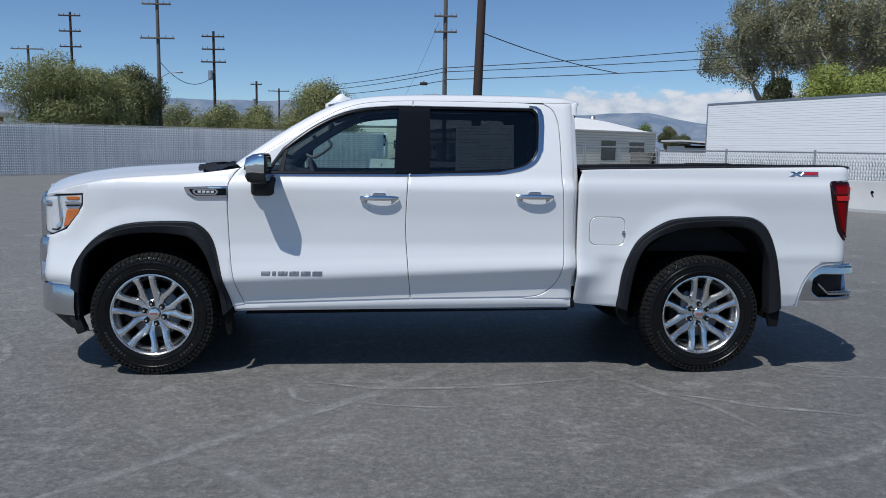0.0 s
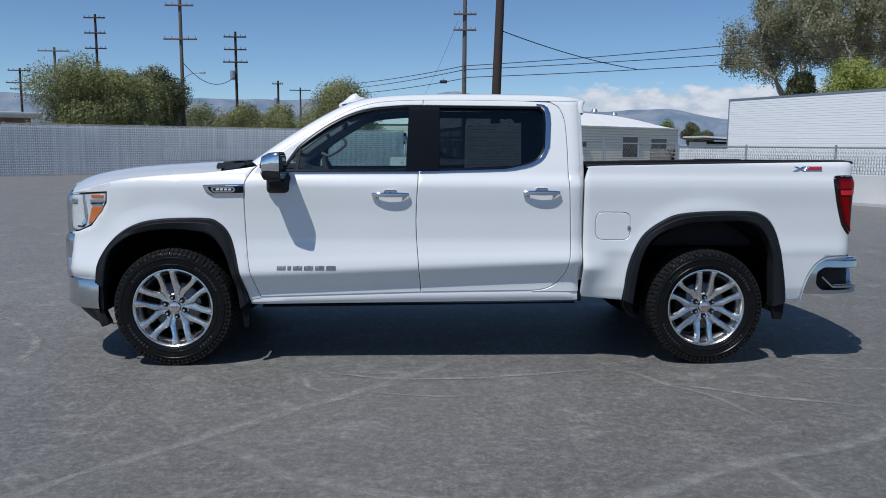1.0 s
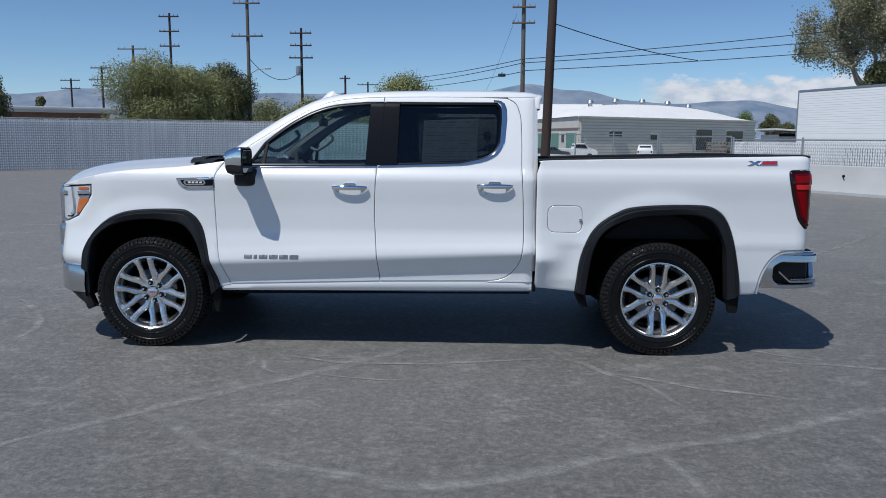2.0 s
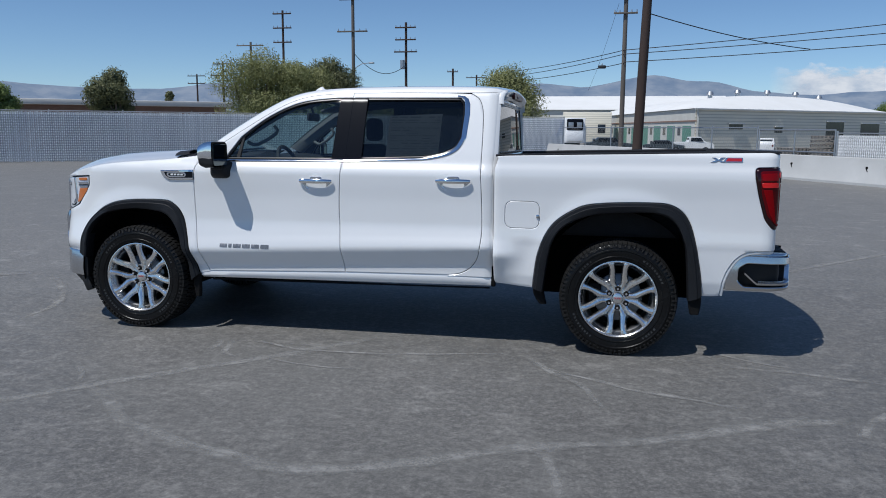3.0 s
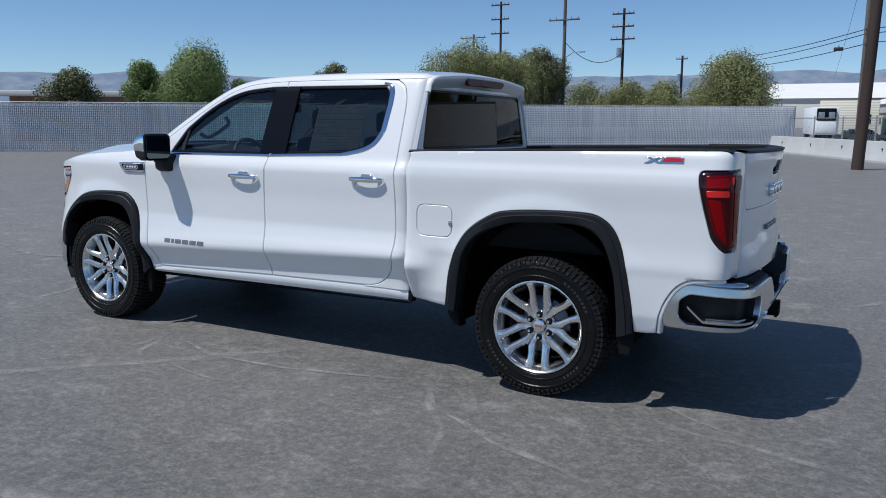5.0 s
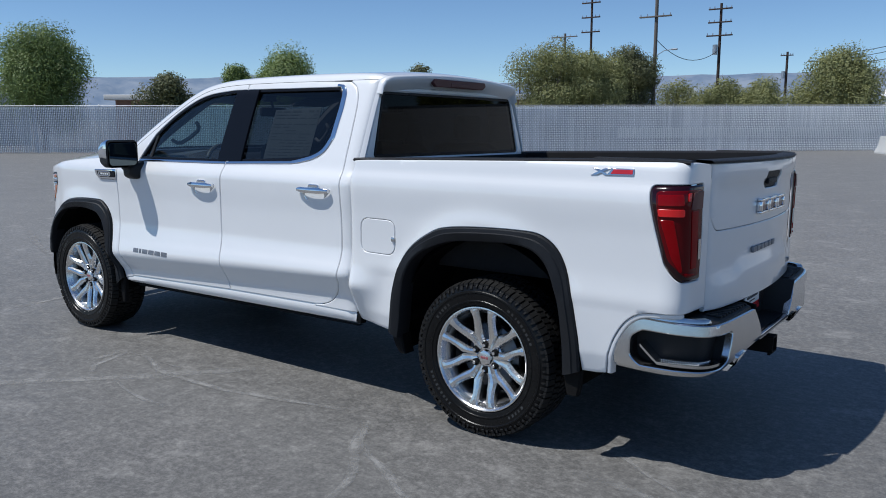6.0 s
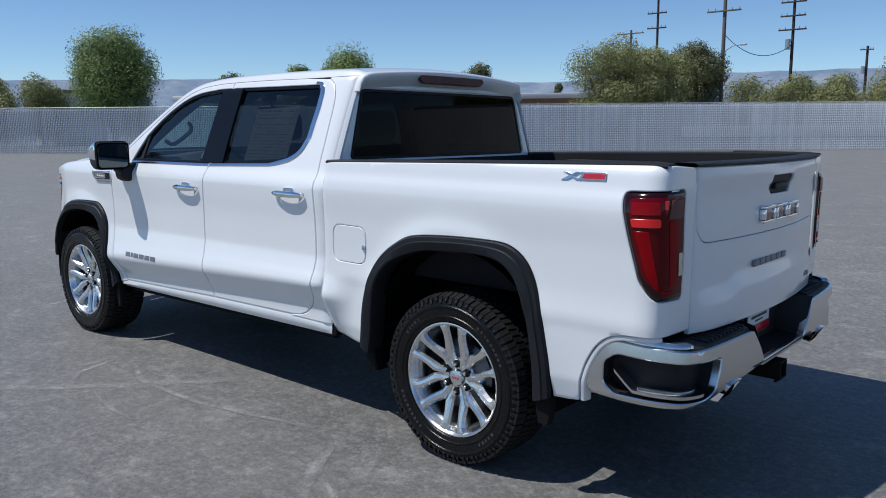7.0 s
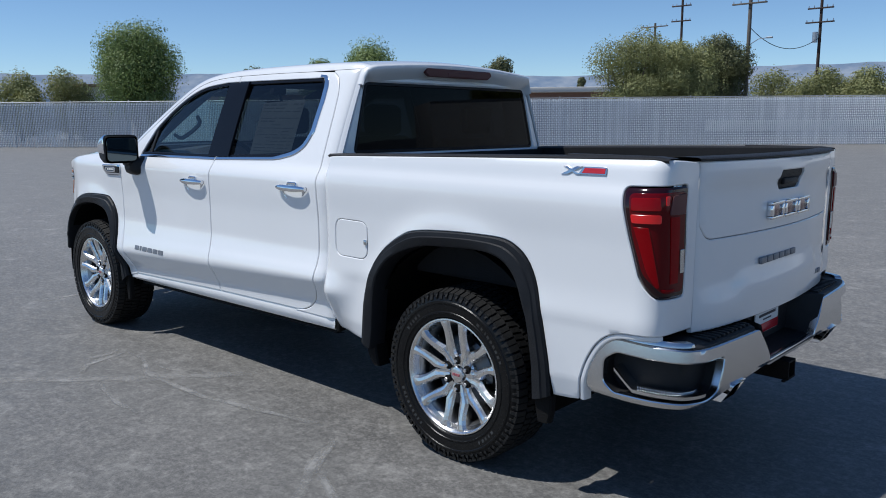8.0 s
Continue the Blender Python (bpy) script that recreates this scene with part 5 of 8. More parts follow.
# upper edge of the cab sides: windscreen pillar, roof rail
rail = spl([(0.53, 0.834, 1.414), (0.75, 0.774, 1.574), (1.00, 0.713, 1.734), (1.20, 0.678, 1.834), (1.38, 0.668, 1.880), (1.62, 0.668, 1.902), (2.0, 0.668, 1.912), (2.5, 0.668, 1.912), (2.78, 0.670, 1.902), (2.872, 0.675, 1.884)], 6)
door_line = top_gap + spl([(1.733, 1.862), (2.1, 1.864), (2.45, 1.861), (2.846, 1.862)], 6)[1:]


def along(line, n):
    """n points spaced evenly along a line of points."""
    P = np.array(line, float)
    L = np.concatenate([[0], np.cumsum(np.linalg.norm(np.diff(P, axis=0), axis=1))])
    return [tuple(float(np.interp(s, L, P[:, c])) for c in range(P.shape[1])) for s in np.linspace(0, L[-1], n)]


N_RAIL = 60
rails = {}
for s in (-1, 1):
    A = along(door_line, N_RAIL)
    B = along(rail, N_RAIL)
    bm = bmesh.new()
    rows = []
    for (ax, az), (bx, by, bz) in zip(A, B):
        a = Vector((ax, s * (cab_y(ax, az) - 0.001), az + 0.0005))
        b = Vector((bx, s * by, bz))
        mid = (a + b) / 2
        up = Vector((-0.3, s * 0.75, 0.6)).normalized() * (b - a).length * 0.20
        low = a + Vector((0, -s * 0.018, 0.0))
        rows.append([low, a, a.lerp(b, 0.25) + up * 0.75, mid + up, a.lerp(b, 0.75) + up * 0.75, b, b + Vector((0, -s * 0.02, -0.004))])
    for dx, dy, dz in ((0.010, 0.003, -0.001), (0.022, 0.012, -0.007), (0.026, 0.030, -0.022)):
        rows.append([p + Vector((dx, -s * dy, dz)) for p in rows[N_RAIL - 1]])
    loft(bm, rows, flip=s > 0)
    rails[s] = part("roof_rail", bm, PAINT, truck, sharp=60)

# roof skin
bm = bmesh.new()
rows = []
xs = [p for p in along(rail, N_RAIL) if p[0] > 1.19]
for i, (x, y, z) in enumerate(xs):
    row = []
    for k in range(25):
        q = k / 24 * 2 - 1
        fwd = 0.10 * (1 - q * q) * max(0.0, 1 - (x - 1.19) / 0.45)
        ribs = -0.006 * (math.sin(q * 16.5) > 0.72)
        row.append((x - fwd, y * q, z + 0.034 * (1 - q * q) - 0.012 * fwd * 10 * 0.5 + (ribs if 1.5 < x < 2.7 else 0)))
    rows.append(row)
loft(bm, rows, flip=True)
part("roof", bm, PAINT, truck, sharp=60)
# the roof's rear edge: it rolls over above the back window and round both corners
edge_line = [(-0.764, 1.780), (-0.757, 1.80), (-0.745, 1.83), (-0.730, 1.860), (-0.708, 1.8775)] + [(y, 1.886 + 0.034 * (1 - (y / 0.675) ** 2)) for y in np.linspace(-0.672, 0.672, 31)] + [(0.708, 1.8775), (0.730, 1.860), (0.745, 1.83), (0.757, 1.80), (0.764, 1.780)]
bm = bmesh.new()
rows = []
for k, (y, z) in enumerate(edge_line):
    a, b = edge_line[max(k - 1, 0)], edge_line[min(k + 1, len(edge_line) - 1)]
    ty, tz = b[0] - a[0], b[1] - a[1]
    L = math.hypot(ty, tz)
    iy, iz = tz / L, -ty / L
    side_k = ease((abs(y) - 0.70) / 0.05)
    row = []
    for x, d in ((2.835, 0.003), (2.862, 0.0005), (2.886, 0.002), (2.899, 0.009), (2.904, 0.019), (2.900, 0.032), (2.884, 0.056), (2.852, 0.090)):
        row.append((x - 0.022 * side_k * min(1.0, max(0.0, (x - 2.835) / 0.05)), y + iy * d * (1 - 0.55 * side_k), z + iz * d))
    rows.append(row)
loft(bm, rows)
bmesh.ops.recalc_face_normals(bm, faces=bm.faces[:])
part("roof_lip", bm, PAINT, truck, sharp=60)
# high brake lamp
bm = bmesh.new()
add_panel(bm, rounded([(-0.30, 1.862), (-0.262, 1.838), (0.262, 1.838), (0.30, 1.862), (0.285, 1.886), (-0.285, 1.886)], 0.01), lambda y, z, d=0.0: (2.909 - d - 0.06 * (1.87 - z), y, z), step=0.03, gap=0, roll=0.004, deep=0.02)
lamp = part("high_brake_lamp", bm, REDSMOKE, truck, "dark red high brake lamp")
part("lamp_lens", panel([(-0.11, 1.843), (0.11, 1.843), (0.11, 1.868), (-0.11, 1.868)], lambda y, z, d=0.0: (2.912 - d - 0.06 * (1.87 - z), y, z), step=0.03, gap=0, roll=0.003, deep=0.006), REDSMOKE, lamp)

# windscreen
bm = bmesh.new()
rows = []
for (x, y, z) in [p for p in along(rail, N_RAIL) if p[0] < 1.215]:
    t = (x - 0.53) / 0.68
    row = []
    for k in range(17):
        q = k / 16 * 2 - 1
        f = (1 - q * q)
        row.append((x - (0.125 - 0.055 * t) * f + 0.012, y * q * 0.99, z - 0.004 + 0.028 * t * f - 0.004 * f))
    rows.append(row)
loft(bm, rows, flip=True)
ws = part("windscreen", bm, GLASS, truck, "clear laminated windscreen")
ws.visible_shadow = False

# shark-fin aerial on the roof
bm = bmesh.new()
rows = []
for k in range(13):
    t = k / 12
    x = 1.07 + 0.20 * t
    h = float(np.interp(t, [0, 0.15, 0.45, 0.62, 0.70, 0.78, 1.0], [0.010, 0.016, 0.048, 0.050, 0.047, 0.016, 0.006]))
    w = 0.035 * math.sin(math.pi * min(max(t * 0.9 + 0.08, 0), 1)) + 0.004
    zb = 1.868 + 0.052 * min(1, t * 1.3)
    rows.append([(x, -w, zb - 0.03), (x, -w, zb), (x, -w * 0.35, zb + h * 0.8), (x, 0, zb + h), (x, w * 0.35, zb + h * 0.8), (x, w, zb), (x, w, zb - 0.03)])
loft(bm, rows, flip=True)
part("roof_aerial", bm, PAINT, truck, "white shark fin aerial", sharp=50)

# cab's back wall and rear window
BACK_WIN = rounded([(-0.806, 1.412), (0.806, 1.412), (0.706, 1.792), (-0.706, 1.792)], 0.03)


def on_back(y, z, d=0.0):
    return (2.874 - (z - 1.41) * 0.045 - 0.018 * abs(y) ** 2 - d, y, z)


outline = [(-0.93, 0.80), (0.93, 0.80), (0.925, 1.30), (0.852, 1.50), (0.770, 1.72), (0.728, 1.83), (-0.728, 1.83), (-0.770, 1.72), (-0.852, 1.50), (-0.925, 1.30)]
part("back_wall", panel(outline, on_back, holes=[BACK_WIN], step=0.06, gap=0, roll=0.012, deep=0.03), PAINT, truck)
for s in (-1, 1):
    bm = bmesh.new()
    rows = []
    for z in np.linspace(0.60, 1.868, 29):
        yb = 0.925 if z < 1.30 else float(np.interp(z, [1.30, 1.50, 1.72, 1.83, 1.87], [0.925, 0.852, 0.770, 0.728, 0.712]))
        ya = cab_y(2.838, z)
        xb = on_back(yb, z)[0]
        rows.append([(2.834, s * ya, z), (2.848, s * (ya - 0.006), z), (2.862, s * (yb * 0.5 + ya * 0.5 - 0.004), z), (xb - 0.001, s * (yb - 0.002), z)])
    loft(bm, rows, flip=s > 0)
    part("cab_edge", bm, PAINT, truck, sharp=60)
ring = inset(dense(BACK_WIN, 0.04), 0.014)
part("window_seal", panel(BACK_WIN, lambda y, z, d=0.0: on_back(y, z, d + 0.004), holes=[ring], step=0.06, gap=-0.002, roll=0.003, deep=0.012), GLOSS, truck)
part("rear_window", panel(BACK_WIN, lambda y, z, d=0.0: on_back(y, z, d + 0.008), step=0.08, gap=0.002, roll=0.002, deep=0.002), BACKGLASS, truck, "dark tinted rear window")

# tailgate
gate_relief = graph([(0.74, 0.014), (0.80, 0.018), (0.90, 0.021), (0.935, 0.018), (0.957, 0.004), (0.972, 0.0), (1.10, 0.0), (1.315, 0.0), (1.335, 0.004), (1.352, 0.014), (1.372, 0.018), (1.40, 0.020), (1.425, 0.018), (1.445, 0.012)])


def on_gate(y, z, d=0.0):
    """The gate bows a little in plan; its sculpted lower third steps up in the middle."""
    ay = abs(y)
    side_w = ease((0.80 - ay) / 0.16)
    zz = z + (0.040 * ease((ay - 0.38) / 0.16) if z < 1.05 else 0.0)
    return (4.866 + gate_relief(zz) * side_w - 0.120 * y * y - d, y, z)


gate_in = rounded([(-0.70, 1.128), (0.70, 1.128), (0.752, 1.19), (0.768, 1.436), (-0.768, 1.436), (-0.752, 1.19)], [0.06, 0.06, 0.02, 0, 0, 0.02])
handle_hole = rounded([(-0.118, 1.296), (0.118, 1.296), (0.140, 1.322), (0.140, 1.378), (-0.140, 1.378), (-0.140, 1.322)], 0.018)
under = gate_in[20:26] + gate_in[0:18]
outer = [(-0.770, 0.765), (0.770, 0.765), (0.772, 1.436), (0.7685, 1.436)] + under[::-1] + [(-0.7685, 1.436), (-0.772, 1.436)]
gate = part("tailgate", panel(outer, on_gate, step=0.04, gap=0.0015), PAINT, truck)
part("inner_gate", panel(gate_in, on_gate, holes=[handle_hole], step=0.035, gap=0.0015), PAINT, gate)
bm = bmesh.new()
add_panel(bm, handle_hole, lambda y, z, d=0.0: on_gate(y, z, d + 0.010), step=0.03, gap=0, roll=0.003, deep=0.01)
add_box(bm, (4.854, -0.085, 1.314), (4.874, 0.085, 1.342), 0.006)
part("gate_handle", bm, BLACK, gate, "black recessed tailgate handle")
bm = bmesh.new()
rows = []
for k in range(21):
    y = -0.79 + 1.58 * k / 20
    xe = 4.882 - 0.125 * y * y
    rows.append([(xe - 0.10, y, 1.425), (xe - 0.10, y, 1.447), (xe - 0.075, y, 1.452), (xe - 0.008, y, 1.450), (xe + 0.004, y, 1.445), (xe + 0.004, y, 1.437), (xe - 0.05, y, 1.433)])
loft(bm, rows)
part("gate_cap", bm, BLACK, gate, "black plastic tailgate cap")
part("gate_inner_skin", box((4.725, -0.76, 0.86), (4.765, 0.76, 1.43), 0.01), LINER, gate)
# lettering and marks as plain raised blocks
for k in range(3):
    y0 = -0.235 + k * 0.160
    bm = bmesh.new()
    for lo, hi in (((y0, 1.172), (y0 + 0.145, 1.186)), ((y0, 1.234), (y0 + 0.145, 1.248)), ((y0, 1.186), (y0 + 0.022, 1.234)), ((y0 + 0.123, 1.186), (y0 + 0.145, 1.234))):
        add_box(bm, (4.860, lo[0], lo[1]), (4.886, hi[0], hi[1]), 0.004)
    part("badge_letter", bm, CHROME, gate, "chrome block in place of a letter")
    part("badge_infill", box((4.860, y0 + 0.02, 1.184), (4.879, y0 + 0.125, 1.236), 0.003), BADGEIN, gate)
bm = bmesh.new()
for k in range(6):
    add_box(bm, (4.858, -0.285 + k * 0.070, 0.985), (4.873, -0.228 + k * 0.070, 1.013), 0.003)
part("model_lettering", bm, LETTER, gate, "silver bars where the model name stands")
bm = bmesh.new()
for k in range(3):
    add_box(bm, (4.826, 0.42 + k * 0.043, 0.838), (4.862, 0.455 + k * 0.043, 0.860), 0.003)
part("trim_lettering", bm, LETTER, gate)

# tail lamps
for s in (-1, 1):
    F = dict(flip=s > 0)
    q = on_bed(s)
    lamp = part("tail_lamp", panel(TAIL_OUT, lambda u, z, d=0.0, q=q: q(u, z, d - 0.004), step=0.02, gap=0.003, roll=0.008, deep=0.03, **F), REDDARK, truck, "dark red smoked tail lamp")
    def element(name, loop, lift, mat_, r=0.008, label=""):
        loop = [(u + 0.27 * max(0.0, u - 4.69), z) for u, z in loop]
        part(name, panel(rounded(loop, r), lambda u, z, d=0.0, q=q: q(u, z, d - lift), step=0.02, gap=0, roll=0.0012, deep=0.004, **F), mat_, lamp, label)
    element("lens", [(4.640, 1.322), (4.846, 1.330), (4.850, 0.952), (4.758, 0.948), (4.700, 1.02), (4.658, 1.17)], 0.007, REDLENS, 0.025, "dark red lamp lens")
    element("upper_element", [(4.652, 1.306), (4.742, 1.310), (4.748, 1.262), (4.656, 1.258)], 0.010, REDBRIGHT)
    element("brake_element", [(4.654, 1.244), (4.748, 1.246), (4.748, 1.214), (4.660, 1.212)], 0.012, REDHOT)
    element("side_element", [(4.666, 1.198), (4.716, 1.198), (4.748, 0.975), (4.738, 0.972), (4.712, 1.03)], 0.010, REDBRIGHT, 0.006)
    element("light_guide", [(4.757, 1.314), (4.769, 1.315), (4.768, 1.280), (4.759, 1.280)], 0.011, REDHOT, 0.003)
    element("lower_guide", [(4.752, 0.968), (4.80, 0.966), (4.80, 0.957), (4.756, 0.957)], 0.011, REDBRIGHT, 0.003)
    element("outer_element", [(4.776, 1.238), (4.818, 1.238), (4.818, 0.985), (4.782, 0.985)], 0.010, REDBRIGHT, 0.004)
    element("dark_cap", [(4.780, 1.316), (4.846, 1.322), (4.846, 1.245), (4.772, 1.245)], 0.012, REDSMOKE, 0.006)
    element("reversing_lens", [(4.823, 1.112), (4.845, 1.112), (4.846, 1.022), (4.825, 1.022)], 0.012, SATIN, 0.003, "clear reversing lens")

# rear bumper: bright outer skin in plan from the flank round to the middle
bump_plan = spl([(4.385, 0.980), (4.55, 0.994), (4.70, 0.996), (4.79, 0.980), (4.862, 0.945), (4.902, 0.880), (4.917, 0.80), (4.924, 0.70), (4.930, 0.55), (4.935, 0.42), (4.938, 0.275)], 8)
bump_u = [0.0]
for a, b in zip(bump_plan, bump_plan[1:]):
    bump_u.append(bump_u[-1] + math.dist(a, b))
BU = bump_u[-1]


def on_bumper(s):
    def f(u, z, d=0.0):
        x, y = float(np.interp(u, bump_u, [p[0] for p in bump_plan])), float(np.interp(u, bump_u, [p[1] for p in bump_plan]))
        e = 0.01
        tx = float(np.interp(u + e, bump_u, [p[0] for p in bump_plan])) - float(np.interp(u - e, bump_u, [p[0] for p in bump_plan]))
        ty = float(np.interp(u + e, bump_u, [p[1] for p in bump_plan])) - float(np.interp(u - e, bump_u, [p[1] for p in bump_plan]))
        L = math.hypot(tx, ty) or 1
        k = d + 0.014 * ((z - 0.64) / 0.16) ** 2 + 0.22 * max(0.0, 0.545 - z) + (0.05 * (z - 0.64) if z > 0.64 else 0.0)
        return (x + k * ty / L, s * (y - k * tx / L), z)
    return f


for s in (-1, 1):
    q = on_bumper(s)
    F = dict(flip=s > 0)
    hole = rounded([(0.155, 0.570), (0.200, 0.530), (0.62, 0.536), (0.678, 0.560), (0.720, 0.686), (0.210, 0.696), (0.158, 0.660)], [0.02, 0.015, 0.02, 0.02, 0.012, 0.02, 0.02])
    outline = rounded([(0.074, 0.503), (0.27, 0.501), (0.62, 0.514), (0.71, 0.534), (BU, 0.568), (BU - 0.012, 0.600), (BU - 0.122, 0.734), (0.49, 0.741), (0.205, 0.750), (0.128, 0.716), (0.070, 0.632)], [0.02, 0.04, 0.04, 0.04, 0.005, 0.01, 0.01, 0.05, 0.03, 0.03, 0.03])
    skin = part("rear_bumper", panel(outline, q, holes=[hole], step=0.022, gap=0, roll=0.005, deep=0.03, **F), SATIN, truck, "bright chrome rear bumper corner")
    part("bumper_edge", panel(rounded([(0.034, 0.512), (0.100, 0.510), (0.094, 0.630), (0.142, 0.708), (0.212, 0.742), (0.55, 0.744), (0.54, 0.764), (0.185, 0.772), (0.104, 0.732), (0.044, 0.640)], 0.010), lambda u, z, d=0.0, q=q: q(u, z, d + 0.013), step=0.03, gap=0, roll=0.004, deep=0.03, **F), SATIN, skin, "bright bumper edge strip")
    bm = bmesh.new()
    rows = []
    notch = spl([(4.428, 0.462), (4.440, 0.56), (4.470, 0.645), (4.525, 0.728), (4.60, 0.772), (4.72, 0.782), (4.80, 0.783)], 5)
    for i, p in enumerate(notch):
        a, b = notch[max(i - 1, 0)], notch[min(i + 1, len(notch) - 1)]
        L = math.dist(a, b)
        n_ = ((b[1] - a[1]) / L, (a[0] - b[0]) / L)
        rows.append([on_bed(s)(p[0] + n_[0] * w, p[1] + n_[1] * w, d) for w, d in ((0.000, 0.010), (0.003, 0.006), (0.010, 0.005), (0.017, 0.007), (0.021, 0.013), (0.025, 0.05))])
    loft(bm, rows, flip=s < 0)
    part("bumper_surround", bm, PAINT, truck, "white flange of the bed round the bumper")
    part("corner_step", panel(inset(dense(hole, 0.04), -0.012), lambda u, z, d=0.0, q=q: q(u, z, d + 0.075), step=0.05, gap=0, roll=0.004, deep=0.0, **F), BLACK, skin, "black recessed corner step")
    bm = bmesh.new()
    rows = []
    hl = dense(hole if area2(hole) > 0 else hole[::-1], 0.04)
    for p in hl + hl[:1]:
        rows.append([q(p[0], p[1], 0.010), q(p[0], p[1], 0.085)])
    loft(bm, rows, flip=s < 0)
    part("step_wall", bm, BLACK, skin)
    bm = bmesh.new()
    rows = []
    for t in np.linspace(0.20, 0.61, 16):
        z = 0.560 if t > 0.28 else 0.560 + (0.28 - t) * 0.9
        rows.append([q(t, z - 0.014, 0.012), q(t, z, 0.010), q(t, z + 0.006, 0.030), q(t, z + 0.004, 0.080)])
    loft(bm, rows, flip=s > 0)
    for k in range(24):
        t = 0.30 + k * 0.012
        add_box(bm, (-0.003, -0.02, 0), (0.003, 0.02, 0.006), 0.001, Matrix.Translation(q(t, 0.566, 0.045)))
    part("step_tread", bm, SATIN, skin, "ribbed step tread")

bm = bmesh.new()
rows = []
for k in range(61):
    y = -0.90 + 1.80 * k / 60
    yy = abs(y)
    xe = float(np.interp(-yy, [-p[1] for p in bump_plan], [p[0] for p in bump_plan])) if yy > 0.395 else 4.927
    xe = xe - (0.125 if yy < 0.385 else 0.020 if yy > 0.41 else 0.05)
    rows.append([(4.74, y, 0.756), (min(4.80, xe - 0.03), y, 0.755), (xe - 0.018, y, 0.750), (xe - 0.005, y, 0.744), (xe, y, 0.730)])
loft(bm, rows)
for k in range(10):
    for s in (-1, 1):
        add_box(bm, (4.80, s * (0.44 + k * 0.037) - 0.009, 0.748), (float(np.interp(-(0.44 + k * 0.037), [-p[1] for p in bump_plan], [p[0] for p in bump_plan])) - 0.040, s * (0.44 + k * 0.037) + 0.009, 0.760), 0.003)
part("bumper_step_pad", bm, BLACK, truck, "ribbed black bumper step pad", sharp=30)
bm = bmesh.new()
loft(bm, [[(4.795, y, 0.762), (4.790, y, 0.66), (4.792, y, 0.585), (4.94, y, 0.572)] for y in (-0.40, -0.1, 0.1, 0.40)])
for s in (-1, 1):
    loft(bm, [[(4.785, s * 0.30, z), (4.930, s * yo, z)] for z, yo in ((0.754, 0.402), (0.66, 0.335), (0.565, 0.278))], flip=s < 0)
part("plate_recess", bm, BLACK, truck, "black number plate recess")
part("bumper_lip", box((4.902, -0.285, 0.552), (4.934, 0.285, 0.580), 0.008), SATIN, truck, "bright chrome lower bumper lip")
bm = bmesh.new()
add_box(bm, (4.800, -0.140, 0.626), (4.808, 0.140, 0.770), 0.002, mat=0)
plate = part("dealer_plate", bm, PAPER, truck, "white paper dealer plate with a red band")
part("plate_band", box((4.8085, -0.137, 0.629), (4.8105, 0.137, 0.672), 0.001), REDPAINT, plate)
bm = bmesh.new()
for lo, hi in (((-0.05, 0.726), (0.05, 0.750)), ((-0.10, 0.704), (0.10, 0.716)), ((-0.05, 0.686), (0.05, 0.693))):
    add_box(bm, (4.8085, lo[0], lo[1]), (4.8102, hi[0], hi[1]), 0.0005)
part("plate_print", bm, INK, plate)
bm = bmesh.new()
rows = []
for o, hsz in (((4.74), 0.043), ((4.945), 0.043), ((4.945), 0.034), ((4.88), 0.034)):
    rows.append([(o, -0.03 + a * hsz, 0.478 + b * hsz) for a, b in ((-1, -1), (1, -1), (1, 1), (-1, 1))])
loft(bm, rows, closed=True, flip=True)
add_box(bm, (4.925, -0.10, 0.430), (4.940, 0.04, 0.440), 0.003)
part("tow_receiver", bm, DARKMETAL, truck, "black square tow receiver")
for s in (-1, 1):
    bm = bmesh.new()
    rows = []
    for x, k in ((4.70, 0.85), (4.86, 1.0), (4.905, 1.02), (4.905, 0.88), (4.80, 0.84)):
        ring = rounded([(-0.066 * k, -0.042 * k), (0.066 * k, -0.042 * k), (0.056 * k, 0.042 * k), (-0.056 * k, 0.042 * k)], 0.008, 3)
        rows.append([(x + 0.004 + 0.62 * b, s * 0.590 + a, 0.514 + b) for a, b in ring])
    loft(bm, rows, closed=True, flip=True)
    part("exhaust_tip", bm, CHROME, truck, "chrome exhaust tip")

